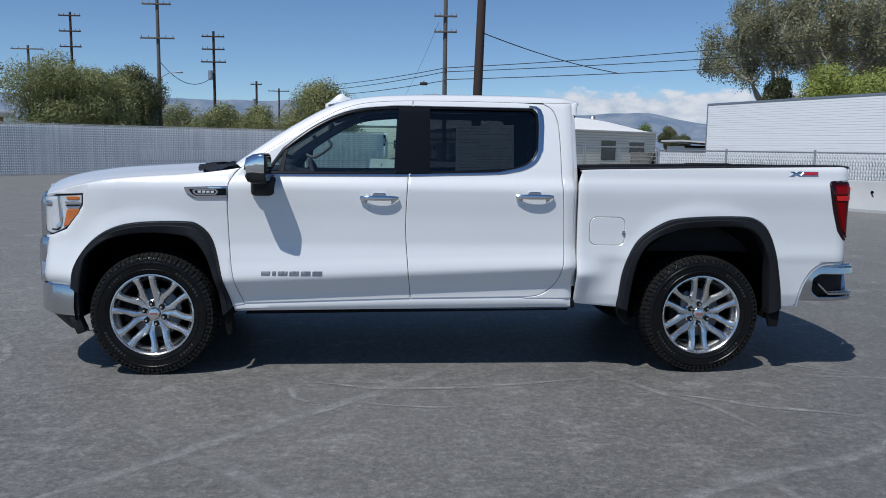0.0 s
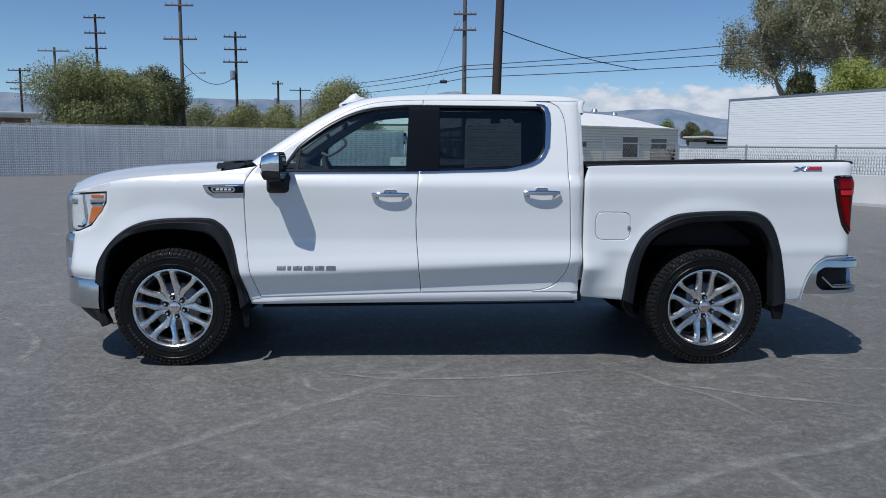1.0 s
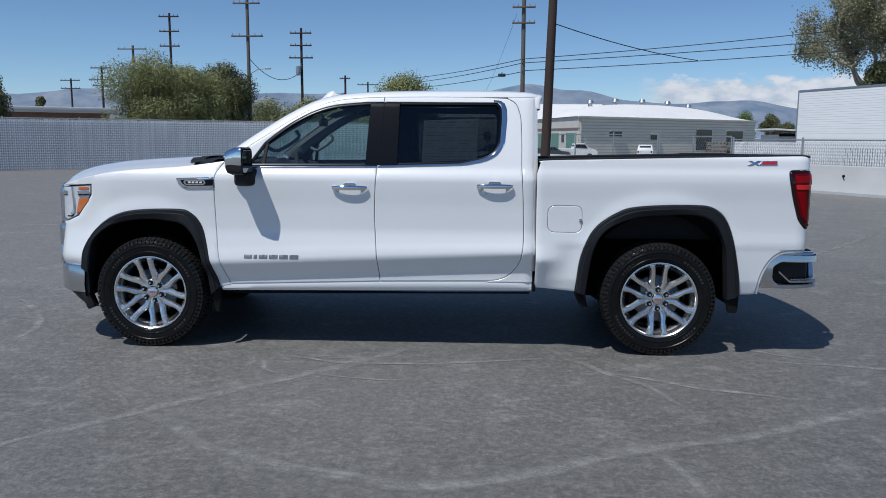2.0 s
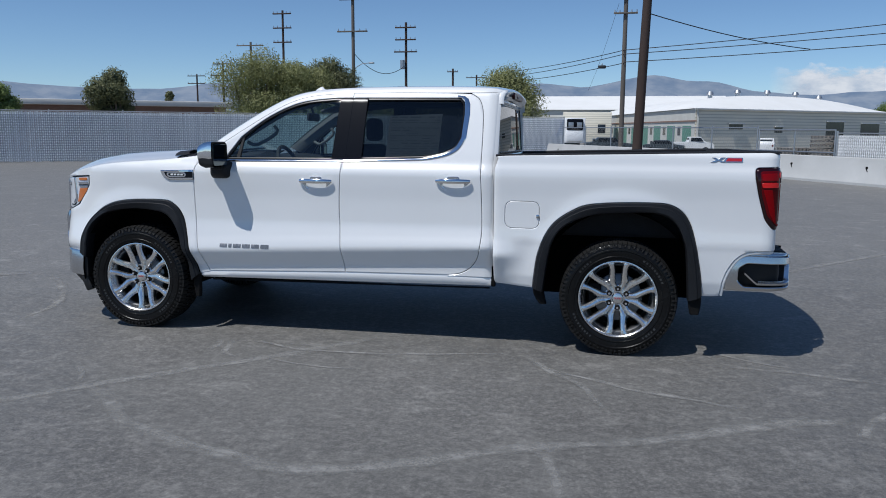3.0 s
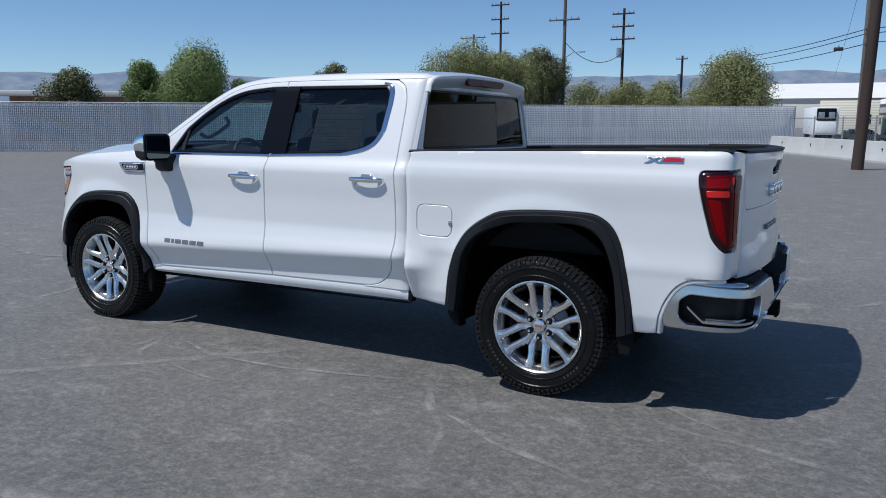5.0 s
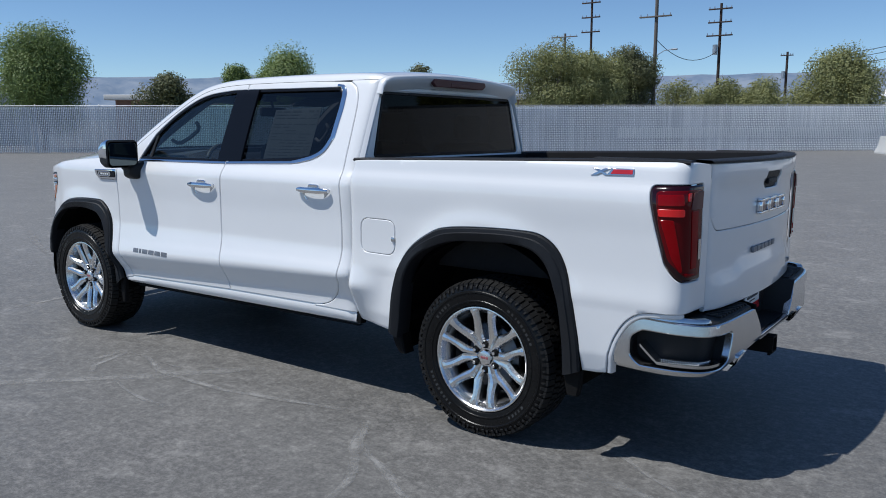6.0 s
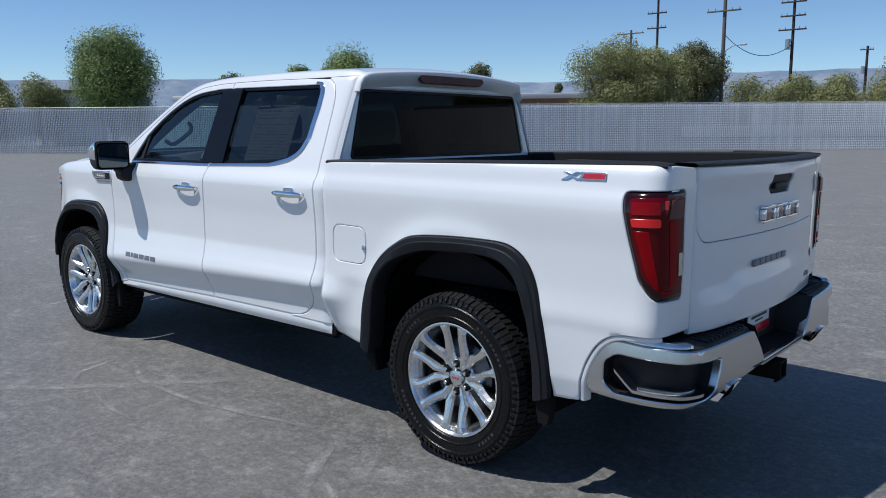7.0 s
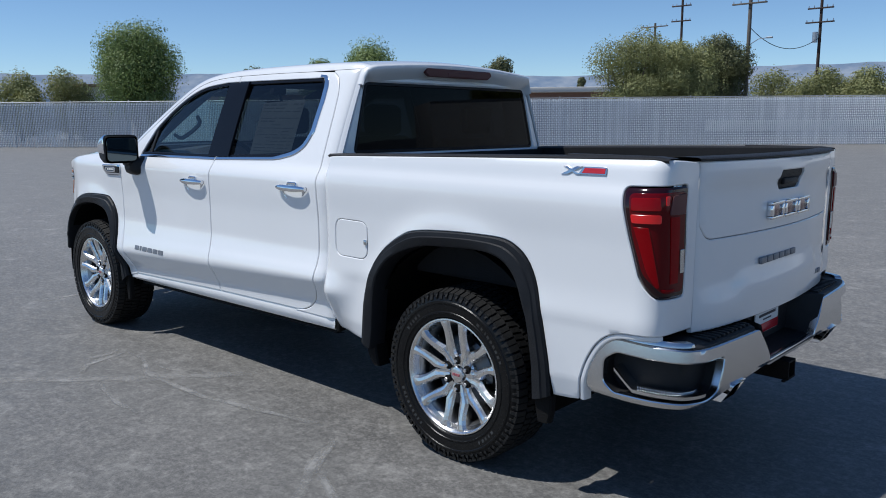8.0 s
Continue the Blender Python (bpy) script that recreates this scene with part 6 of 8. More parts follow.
# head lamps, grille, front bumper
for s in (-1, 1):
    F = dict(flip=s > 0)
    q = on_cab(s)
    lamp = part("head_lamp", panel(LIGHT_HEAD, lambda x, z, d=0.0, q=q: q(x, z, d + 0.002), step=0.025, gap=0.003, roll=0.006, deep=0.03, **F), LAMPCLEAR, truck, "clear headlamp with amber marker")
    def add_lamp_piece(name, loop, mat_, lift=-0.004):
        part(name, panel(rounded(loop, 0.008), lambda x, z, d=0.0, q=q: q(x, z, d + lift), step=0.03, gap=0, roll=0.003, deep=0.006, **F), mat_, lamp)
    add_lamp_piece("amber_marker", [(-0.566, 1.100), (-0.474, 1.106), (-0.476, 1.088), (-0.560, 0.994), (-0.598, 0.985)], AMBER)
    add_lamp_piece("amber_marker", [(-0.566, 1.186), (-0.472, 1.190), (-0.470, 1.166), (-0.562, 1.164)], AMBER)
    add_lamp_piece("lamp_bar", [(-0.580, 1.153), (-0.466, 1.156), (-0.468, 1.136), (-0.570, 1.132)], CHROME)
    add_lamp_piece("lamp_bar", [(-0.580, 1.130), (-0.468, 1.134), (-0.468, 1.126), (-0.570, 1.122)], GLOSS)
    add_lamp_piece("lamp_bar", [(-0.566, 1.120), (-0.470, 1.124), (-0.470, 1.111), (-0.562, 1.106)], CHROME)
    add_lamp_piece("light_blade", [(-0.640, 1.185), (-0.615, 1.187), (-0.600, 1.05), (-0.612, 0.985), (-0.645, 0.965), (-0.660, 0.985), (-0.628, 1.02)], CHROME)
    add_lamp_piece("projector", [(-0.760, 1.150), (-0.690, 1.156), (-0.690, 1.128), (-0.760, 1.122)], CHROME)
    add_lamp_piece("projector_edge", [(-0.760, 1.120), (-0.690, 1.126), (-0.690, 1.121), (-0.760, 1.115)], GLOSS)
    add_lamp_piece("lamp_foot", [(-0.700, 0.958), (-0.640, 0.958), (-0.618, 0.980), (-0.628, 0.984), (-0.650, 0.968), (-0.700, 0.966)], GLOSS)
    edge = LIGHT_HEAD if area2(LIGHT_HEAD) > 0 else LIGHT_HEAD[::-1]
    part("lamp_rim", panel(edge, lambda x, z, d=0.0, q=q: q(x, z, d - 0.003), holes=[inset(dense(edge, 0.04), 0.0055)], step=0.03, gap=0.002, roll=0.003, deep=0.006, **F), GLOSS, lamp)


def front_strip(name, y_to, z0, z1, mat_, out=0.0, lean=0.0, n=41, thick=0.03, label="", tuck=0.01):
    """A band that follows the nose in plan."""
    bm = bmesh.new()
    rows = []
    for k in range(n):
        y = -y_to + 2 * y_to * k / (n - 1)
        x = nose(abs(y)) - out
        rows.append([(x + thick, y, z1), (x + tuck + lean, y, z1), (x + lean, y, z1 - 0.012), (x + lean * 0.5, y, (z0 + z1) / 2), (x, y, z0 + 0.012), (x + tuck, y, z0), (x + thick, y, z0)])
    loft(bm, rows, flip=False)
    return part(name, bm, mat_, truck, label)


front_strip("grille_back", 0.58, 0.625, 1.17, BLACK, -0.075, 0.0, label="black grille backing")
for k in range(6):
    front_strip("grille_bar", 0.54, 0.70 + k * 0.075, 0.735 + k * 0.075, SATIN, -0.050, 0.0, 31, 0.02)
front_strip("grille_surround", 0.66, 1.150, 1.200, CHROME, -0.020, 0.012, label="chrome grille surround")
front_strip("grille_surround", 0.66, 0.615, 0.655, CHROME, -0.020, 0.0, label="chrome grille surround")
for s in (-1, 1):
    bm = bmesh.new()
    rows = []
    for z in np.linspace(0.90, 1.205, 20):
        k = 0.030 * max(0.0, (z - 1.12) / 0.085) ** 2
        rows.append([(x + k, s * y, z) for x, y in ((-0.760, 0.600), (-0.825, 0.612), (-0.832, 0.650), (-0.822, 0.685), (-0.800, 0.712), (-0.775, 0.722), (-0.755, 0.716))])
    loft(bm, rows, flip=s < 0)
    part("grille_side", bm, SATIN, truck, "chrome grille surround")
    bm = bmesh.new()
    rows = []
    for z in np.linspace(0.60, 0.905, 14):
        k = 0.025 * max(0.0, (z - 0.84) / 0.065) ** 2
        rows.append([(x + k, s * y, z) for x, y in ((-0.80, 0.600), (-0.853, 0.620), (-0.842, 0.690), (-0.810, 0.745), (-0.782, 0.782), (-0.745, 0.802), (-0.730, 0.790))])
    loft(bm, rows, flip=s < 0)
    bezel = part("fog_bezel", bm, SATIN, truck, "chrome fog lamp bezel")
    part("fog_lamp", panel([(-0.806, 0.64), (-0.762, 0.64), (-0.758, 0.73), (-0.800, 0.735)], lambda x, z, d=0.0, s=s: (x, s * (0.752 + (x + 0.806) * 1.05 + 0.006 - d), z), step=0.03, gap=0, roll=0.004, deep=0.01, flip=s > 0), GLASSBLUE, bezel, "bluish fog lamp lens")
    part("tow_hook", box((-0.93, s * 0.42 - 0.03, 0.40), (-0.86, s * 0.42 + 0.03, 0.43), 0.01), DARKMETAL, truck)
front_strip("front_bumper", 0.966, 0.395, 0.600, SATIN, 0.004, 0.004, 61, 0.06, "bright chrome front bumper", 0.015)
bm = bmesh.new()
rows = []
for k in range(41):
    y = -0.945 + 1.89 * k / 40
    x = nose(abs(y))
    rows.append([(x + 0.02, y, 0.41), (x + 0.035, y, 0.395), (x + 0.10, y, 0.33), (x + 0.15, y, 0.285), (x + 0.19, y, 0.285)])
loft(bm, rows, flip=True)
part("front_valance", bm, BLACK, truck, "black lower valance")
for s in (-1, 1):
    part("valance_end", box((-0.54, s * 0.90 - 0.05, 0.27), (-0.475, s * 0.90 + 0.03, 0.40), 0.012, Matrix.Translation((-0.5, 0, 0.33)) @ pose(0, 0, 0, 0, -22, 0) @ Matrix.Translation((0.5, 0, -0.33))), BLACK, truck)
    part("valance_end", box((-0.535, s * 0.90 - 0.05, 0.38), (-0.490, s * 0.90 + 0.04, 0.60), 0.012), BLACK, truck)

# fender vents with a badge
for s in (-1, 1):
    q = on_cab(s)
    F = dict(flip=s > 0)
    vent = part("fender_vent", panel(rounded([(0.222, 1.262), (0.502, 1.270), (0.502, 1.192), (0.290, 1.188), (0.240, 1.218)], [0.012, 0.004, 0.004, 0.02, 0.02]), lambda x, z, d=0.0, q=q: q(x, z, d - 0.010), step=0.03, gap=0, roll=0.005, deep=0.014, **F), CHROME, truck, "chrome fender vent badge")
    part("vent_face", panel(rounded([(0.258, 1.250), (0.500, 1.256), (0.500, 1.208), (0.300, 1.204), (0.272, 1.222)], 0.008), lambda x, z, d=0.0, q=q: q(x, z, d - 0.0125), step=0.03, gap=0, roll=0.002, deep=0.004, **F), GLOSS, vent)
    part("vent_ring", panel(rounded([(0.285, 1.246), (0.435, 1.250), (0.450, 1.232), (0.435, 1.212), (0.300, 1.210), (0.282, 1.228)], 0.014), lambda x, z, d=0.0, q=q: q(x, z, d - 0.015), holes=[rounded([(0.300, 1.239), (0.425, 1.242), (0.436, 1.232), (0.425, 1.220), (0.308, 1.219), (0.296, 1.229)], 0.008)], step=0.03, gap=0, roll=0.001, deep=0.004, **F), CHROME, vent)
    bm = bmesh.new()
    for k in range(4):
        x0 = 0.315 + k * 0.028
        add_panel(bm, rounded([(x0, 1.224), (x0 + 0.021, 1.2245), (x0 + 0.022, 1.238), (x0 + 0.002, 1.237)], 0.003), lambda x, z, d=0.0, q=q: q(x, z, d - 0.015), step=0.03, gap=0, roll=0.001, deep=0.003, **F)
    part("vent_lettering", bm, PAPER, vent)
    # name on the door as plain bars
    for x0, w in ((0.722, 0.060), (0.794, 0.026), (0.832, 0.064), (0.908, 0.064), (0.984, 0.064), (1.060, 0.066)):
        part("letter_bar", panel(rounded([(x0, 0.678), (x0 + w, 0.678), (x0 + w + 0.002, 0.708), (x0 + 0.002, 0.708)], 0.004), lambda x, z, d=0.0, q=q: q(x, z, d - 0.0025), step=0.03, gap=0, roll=0.0008, deep=0.004, **F), LETTER, truck, "silver bar in place of a letter")
    # off-road mark on the bed: a bright cross and a red bar
    qb = on_bed(s)
    bm = bmesh.new()
    add_panel(bm, [(4.330, 1.410), (4.352, 1.410), (4.415, 1.378), (4.392, 1.378)], lambda u, z, d=0.0, q=qb: q(u, z, d - 0.004), step=0.03, gap=0, roll=0.001, deep=0.005, **F)
    add_panel(bm, [(4.322, 1.378), (4.352, 1.378), (4.420, 1.411), (4.392, 1.411)], lambda u, z, d=0.0, q=qb: q(u, z, d - 0.0045), step=0.03, gap=0, roll=0.001, deep=0.005, **F)
    mark = part("offroad_badge", bm, SATIN, truck, "silver cross and red bar badge")
    part("badge_bar", panel(rounded([(4.400, 1.380), (4.528, 1.381), (4.528, 1.411), (4.425, 1.411)], 0.004), lambda u, z, d=0.0, q=qb: q(u, z, d - 0.005), step=0.03, gap=0, roll=0.001, deep=0.005, **F), SATIN, mark)
    part("badge_red", panel(rounded([(4.418, 1.385), (4.523, 1.386), (4.523, 1.406), (4.432, 1.406)], 0.003), lambda u, z, d=0.0, q=qb: q(u, z, d - 0.006), step=0.03, gap=0, roll=0.0005, deep=0.003, **F), REDPAINT, mark)

# the bed inside: floor, walls, rail caps
part("bed_floor", box((2.90, -0.80, 0.83), (4.74, 0.80, 0.86), 0.005), LINER, truck)
part("bed_front_wall", box((2.893, -0.86, 0.84), (2.915, 0.86, 1.40), 0.006), LINER, truck)
for s in (-1, 1):
    bm = bmesh.new()
    loft(bm, [[(x, s * 0.82, 0.85), (x, s * 0.83, 1.1), (x, s * 0.865, 1.36), (x, s * 0.875, float(np.interp(x, [2.858, 3.92, 4.79], [1.402, 1.428, 1.442])))] for x in np.linspace(2.9, 4.74, 12)], flip=s > 0)
    part("bed_inner_wall", bm, LINER, truck)
    bm = bmesh.new()
    rows = []
    for x in np.linspace(2.860, 4.765, 30):
        zt = float(np.interp(x, [2.858, 3.3, 3.92, 4.4, 4.70, 4.765, 4.81], [1.404, 1.416, 1.430, 1.440, 1.445, 1.438, 1.43]))
        yo = section_bed(zt) - 0.004 - (0.02 * ((x - 4.66) / 0.14) ** 2 if x > 4.66 else 0)
        rows.append([(x, s * (yo - 0.002), zt - 0.006), (x, s * (yo + 0.002), zt + 0.003), (x, s * (yo - 0.012), zt + 0.011), (x, s * 0.885, zt + 0.011), (x, s * 0.868, zt + 0.002), (x, s * 0.868, zt - 0.05)])
    loft(bm, rows, flip=s < 0)
    cap = part("bed_rail_cap", bm, BLACK, truck, "black plastic bed rail cap")
    part("rail_cover", box((4.30, s * 0.905 - 0.022, 1.442), (4.66, s * 0.905 + 0.022, 1.456), 0.008), BLACK, cap)

# underside
bm = bmesh.new()
for s in (-1, 1):
    add_box(bm, (-0.85, s * 0.42 - 0.05, 0.42), (4.75, s * 0.42 + 0.05, 0.56), 0.01)
for x in (0.5, 1.3, 2.2, 3.2, 4.3):
    add_box(bm, (x, -0.42, 0.45), (x + 0.09, 0.42, 0.53), 0.008)
part("chassis", bm, DARKMETAL, truck, "black ladder chassis")
part("floor_pan", box((0.45, -0.88, 0.50), (2.83, 0.88, 0.56), 0.02), DARKMETAL, truck)
# unseen plate added to stop sun leaking into the shadow under the truck
part("underside_light_block", box((2.78, -0.93, 0.50), (3.20, 0.93, 0.57), 0.02), DARKMETAL, truck)
part("bed_underside", box((2.90, -0.53, 0.70), (4.72, 0.53, 0.82), 0.02), DARKMETAL, truck)
part("engine_bay", box((-0.70, -0.50, 0.45), (0.45, 0.50, 1.15), 0.05), DARKMETAL, truck)
bm = bmesh.new()
add_cyl(bm, (3.745, -0.74, 0.405), (3.745, 0.74, 0.405), 0.045, n=16)
b = bmesh.new()
bmesh.ops.create_icosphere(b, subdivisions=2, radius=0.15)
b.transform(Matrix.Translation((3.745, 0.1, 0.405)))
merge(bm, b)
part("rear_axle", bm, DARKMETAL, truck)
bm = bmesh.new()
add_tube(bm, [(1.2, 0.25, 0.42), (3.0, 0.3, 0.42), (3.6, 0.3, 0.58), (4.2, -0.1, 0.52), (4.5, -0.6, 0.5), (4.82, -0.6, 0.52)], 0.035, 10)
add_box(bm, (2.5, 0.15, 0.34), (3.1, 0.45, 0.48), 0.05)
part("exhaust_pipe", bm, DARKMETAL, truck)
# wheel wells
for s in (-1, 1):
    for cx, r, zc in ((-0.02, 0.50, 0.46), (3.735, 0.55, 0.46)):
        bm = bmesh.new()
        rows = []
        for k in range(21):
            a = math.pi * (k / 20) * 1.12 - 0.06 * math.pi
            x, z = cx + r * math.cos(a), zc + r * 1.03 * math.sin(a)
            rows.append([(x, s * 0.97, z), (x, s * 0.55, z)])
        vs = loft(bm, rows, flip=s > 0)
        bm.faces.new([row[1] for row in vs])
        part("wheel_well", bm, WELL, truck, "black wheel well liner")

# ---------------------------------------------------------------- wheels


def make_wheel(turn):
    """A wheel about the origin with its face towards -y; its parts are tyre, rim, spokes, cap and nuts."""
    hub = new("wheel")
    bm = bmesh.new()
    prof = [(0.256, -0.112), (0.270, -0.128), (0.279, -0.134), (0.284, -0.143), (0.300, -0.146), (0.303, -0.150), (0.308, -0.150), (0.311, -0.147), (0.330, -0.149), (0.345, -0.149), (0.349, -0.153), (0.356, -0.1525), (0.360, -0.148), (0.372, -0.145), (0.388, -0.138), (0.398, -0.126), (0.402, -0.110), (0.402, -0.06), (0.402, 0.06), (0.402, 0.110),
            (0.398, 0.126), (0.388, 0.138), (0.372, 0.145), (0.330, 0.149), (0.300, 0.143), (0.262, 0.128)]
    add_lathe(bm, prof, 72)
    bmesh.ops.recalc_face_normals(bm, faces=bm.faces[:])
    part("tyre", bm, RUBBER, hub, "black all-terrain tyre", sharp=28)
    # tread blocks: shoulder lugs and three inner rows
    bm = bmesh.new()
    n = 78
    for row, (y0, y1, off, slant) in enumerate(((-0.143, -0.094, 0.0, 0.10), (-0.086, -0.034, 0.5, -0.2), (-0.026, 0.026, 0.0, 0.25), (0.034, 0.086, 0.5, -0.2), (0.094, 0.143, 0.0, 0.10))):
        for k in range(n):
            a0 = (k + off) * math.tau / n
            long = 0.70 if (k % 2 or row in (1, 2, 3)) else 0.86
            a1 = a0 + math.tau / n * long
            edge = row in (0, 4)
            pts = []
            for rr in (0.400, 0.4125):
                for yy, aa in ((y0, a0), (y0, a1), (y1, a1 + slant * 0.06), (y1, a0 + slant * 0.06)):
                    r = rr
                    if edge and abs(yy) > 0.12:
                        r = rr - 0.013
                    pts.append(bm.verts.new((r * math.cos(aa), yy, r * math.sin(aa))))
            for f in ((4, 5, 6, 7), (0, 1, 5, 4), (1, 2, 6, 5), (2, 3, 7, 6), (3, 0, 4, 7)):
                bm.faces.new([pts[i] for i in f])
            if edge:
                sgn = -1 if row == 0 else 1
                lug = []
                w = 0.62 if k % 2 else 0.42
                for rr, yy in ((0.370 if k % 2 else 0.380, 0.1475), (0.393, 0.139), (0.393, 0.132), (0.36, 0.142)):
                    for aa in (a0 + 0.01, a0 + math.tau / n * w):
                        q = yy + (0.0025 if yy > 0.138 else 0)
                        lug.append(bm.verts.new((rr * math.cos(aa), sgn * q, rr * math.sin(aa))))
                for f in ((0, 1, 3, 2), (2, 3, 5, 4), (0, 2, 4, 6), (1, 7, 5, 3), (0, 6, 7, 1)):
                    bm.faces.new([lug[i] for i in f])
    bmesh.ops.recalc_face_normals(bm, faces=bm.faces[:])
    part("tread", bm, TREAD, hub, "chunky tread blocks", sharp=28)["kind"] = "stuff"
    # plain raised bars where the sidewall writing stands
    bm = bmesh.new()
    rnd = random.Random(5)
    for start, count in ((0.4, 9), (3.5, 9), (2.2, 5), (5.3, 5)):
        for k in range(count):
            aa = start + k * 0.075
            w = 0.026 + 0.022 * rnd.random()
            r0, r1 = 0.317, 0.333
            vs = [bm.verts.new((r * math.cos(q), y, r * math.sin(q))) for r, y in ((r0, -0.1475), (r1, -0.1505)) for q in (aa, aa + w)]
            bm.faces.new((vs[0], vs[1], vs[3], vs[2]))
            lo = [bm.verts.new((r * math.cos(q), -0.142, r * math.sin(q))) for r in (r0, r1) for q in (aa, aa + w)]
            for i, j in ((0, 1), (1, 3), (3, 2), (2, 0)):
                bm.faces.new((vs[i], vs[j], lo[j], lo[i]))
    part("sidewall_marking", bm, SCUFF_GLINT, hub)["kind"] = "stuff"
    # rim barrel and lip
    bm = bmesh.new()
    add_lathe(bm, [(0.246, -0.096), (0.254, -0.112), (0.258, -0.124), (0.263, -0.134), (0.269, -0.139), (0.275, -0.138), (0.277, -0.130), (0.258, -0.10)], 72)
    bmesh.ops.recalc_face_normals(bm, faces=bm.faces[:])
    rim = part("rim", bm, ALLOY, hub, "polished alloy rim", sharp=40)
    bm = bmesh.new()
    add_lathe(bm, [(0.235, 0.11), (0.226, 0.0), (0.229, -0.06), (0.238, -0.085), (0.248, -0.098)], 60)
    bmesh.ops.recalc_face_normals(bm, faces=bm.faces[:])
    part("barrel", bm, BARREL, rim, "dark inner rim barrel")
    # spokes: six forked pairs, each arm ridged along its middle
    bm = bmesh.new()
    for k in range(6):
        base = k * math.tau / 6 + turn
        for side in (-1, 1):
            # way out from the hub, inner edge by the slot, outer edge by the fork, depth of the face
            arm = ((0.048, 0.0005, 0.036, -0.086), (0.082, 0.001, 0.050, -0.091), (0.094, 0.011, 0.0565, -0.094), (0.106, 0.0165, 0.0612, -0.097), (0.126, 0.0185, 0.0715, -0.102), (0.150, 0.0195, 0.0690, -0.108), (0.172, 0.0205, 0.0665, -0.114), (0.205, 0.0225, 0.0675, -0.122), (0.226, 0.025, 0.072, -0.127), (0.246, 0.027, 0.083, -0.130), (0.262, 0.024, 0.098, -0.129))
            rows = []
            for px, ei, eo, d in arm:
                ring = []
                for t, y in ((ei, 0.060), (ei, 0.016), (ei + 0.007, 0.002), (ei + (eo - ei) * 0.42, -0.003), (eo - 0.012, -0.001), (eo - 0.001, 0.016), (eo, 0.060)):
                    pz = side * t
                    ring.append((px * math.cos(base) - pz * math.sin(base), d + y, px * math.sin(base) + pz * math.cos(base)))
                rows.append(ring)
            loft(bm, rows, closed=True, flip=side > 0)
    add_lathe(bm, [(0.001, -0.084), (0.056, -0.084), (0.080, -0.080), (0.094, -0.070), (0.098, -0.045), (0.08, 0.0)], 36)
    bmesh.ops.recalc_face_normals(bm, faces=bm.faces[:])
    part("spokes", bm, ALLOY, hub, "six forked polished spokes", smooth=False)
    bm = bmesh.new()
    add_lathe(bm, [(0.001, -0.060), (0.050, -0.060), (0.08, -0.055), (0.16, -0.045), (0.17, -0.038), (0.17, -0.01)], 40)
    bmesh.ops.recalc_face_normals(bm, faces=bm.faces[:])
    part("brake_disc", bm, ALLOY_IN, hub, "grey brake disc")
    part("caliper", box((-0.205, -0.075, -0.06), (-0.12, 0.0, 0.10), 0.015), DARKMETAL, hub)
    bm = bmesh.new()
    add_lathe(bm, [(0.232, 0.10), (0.20, 0.115), (0.06, 0.115), (0.001, 0.115)], 32)
    part("wheel_back", bm, DARKMETAL, hub)
    bm = bmesh.new()
    add_lathe(bm, [(0.0005, -0.1015), (0.025, -0.101), (0.036, -0.097), (0.041, -0.088)], 32)
    bmesh.ops.recalc_face_normals(bm, faces=bm.faces[:])
    cap = part("centre_cap", bm, ALLOY, hub, "silver centre cap with a red mark")
    bm = bmesh.new()
    for k in range(3):
        add_box(bm, (-0.022 + k * 0.0155, -0.1032, -0.006), (-0.0095 + k * 0.0155, -0.1005, 0.007), 0.001)
    part("cap_mark", bm, CAPRED, hub)
    for k in range(6):
        a = k * math.tau / 6 + turn
        bm = bmesh.new()
        x, z = 0.068 * math.cos(a), 0.068 * math.sin(a)
        add_cyl(bm, (x, -0.080, z), (x, -0.110, z), 0.0115, 0.009, n=6)
        part("wheel_nut", bm, CHROME, hub)
        # dark disc round the nut in place of a recessed pocket
        bm = bmesh.new()
        add_cyl(bm, (x, -0.080, z), (x, -0.0955, z), 0.0185, n=20)
        part("nut_pocket_disc", bm, DARKMETAL, hub)
    return hub


for x, s, turn in ((0.0, -1, 0.733), (3.745, -1, 0.524), (0.0, 1, 0.1), (3.745, 1, 0.4)):
    w = make_wheel(turn)
    w.parent = truck
    w.matrix_local = pose(x, s * 0.868, 0.408 if s < 0 else 0.432, 0, 0, 0 if s < 0 else 180)

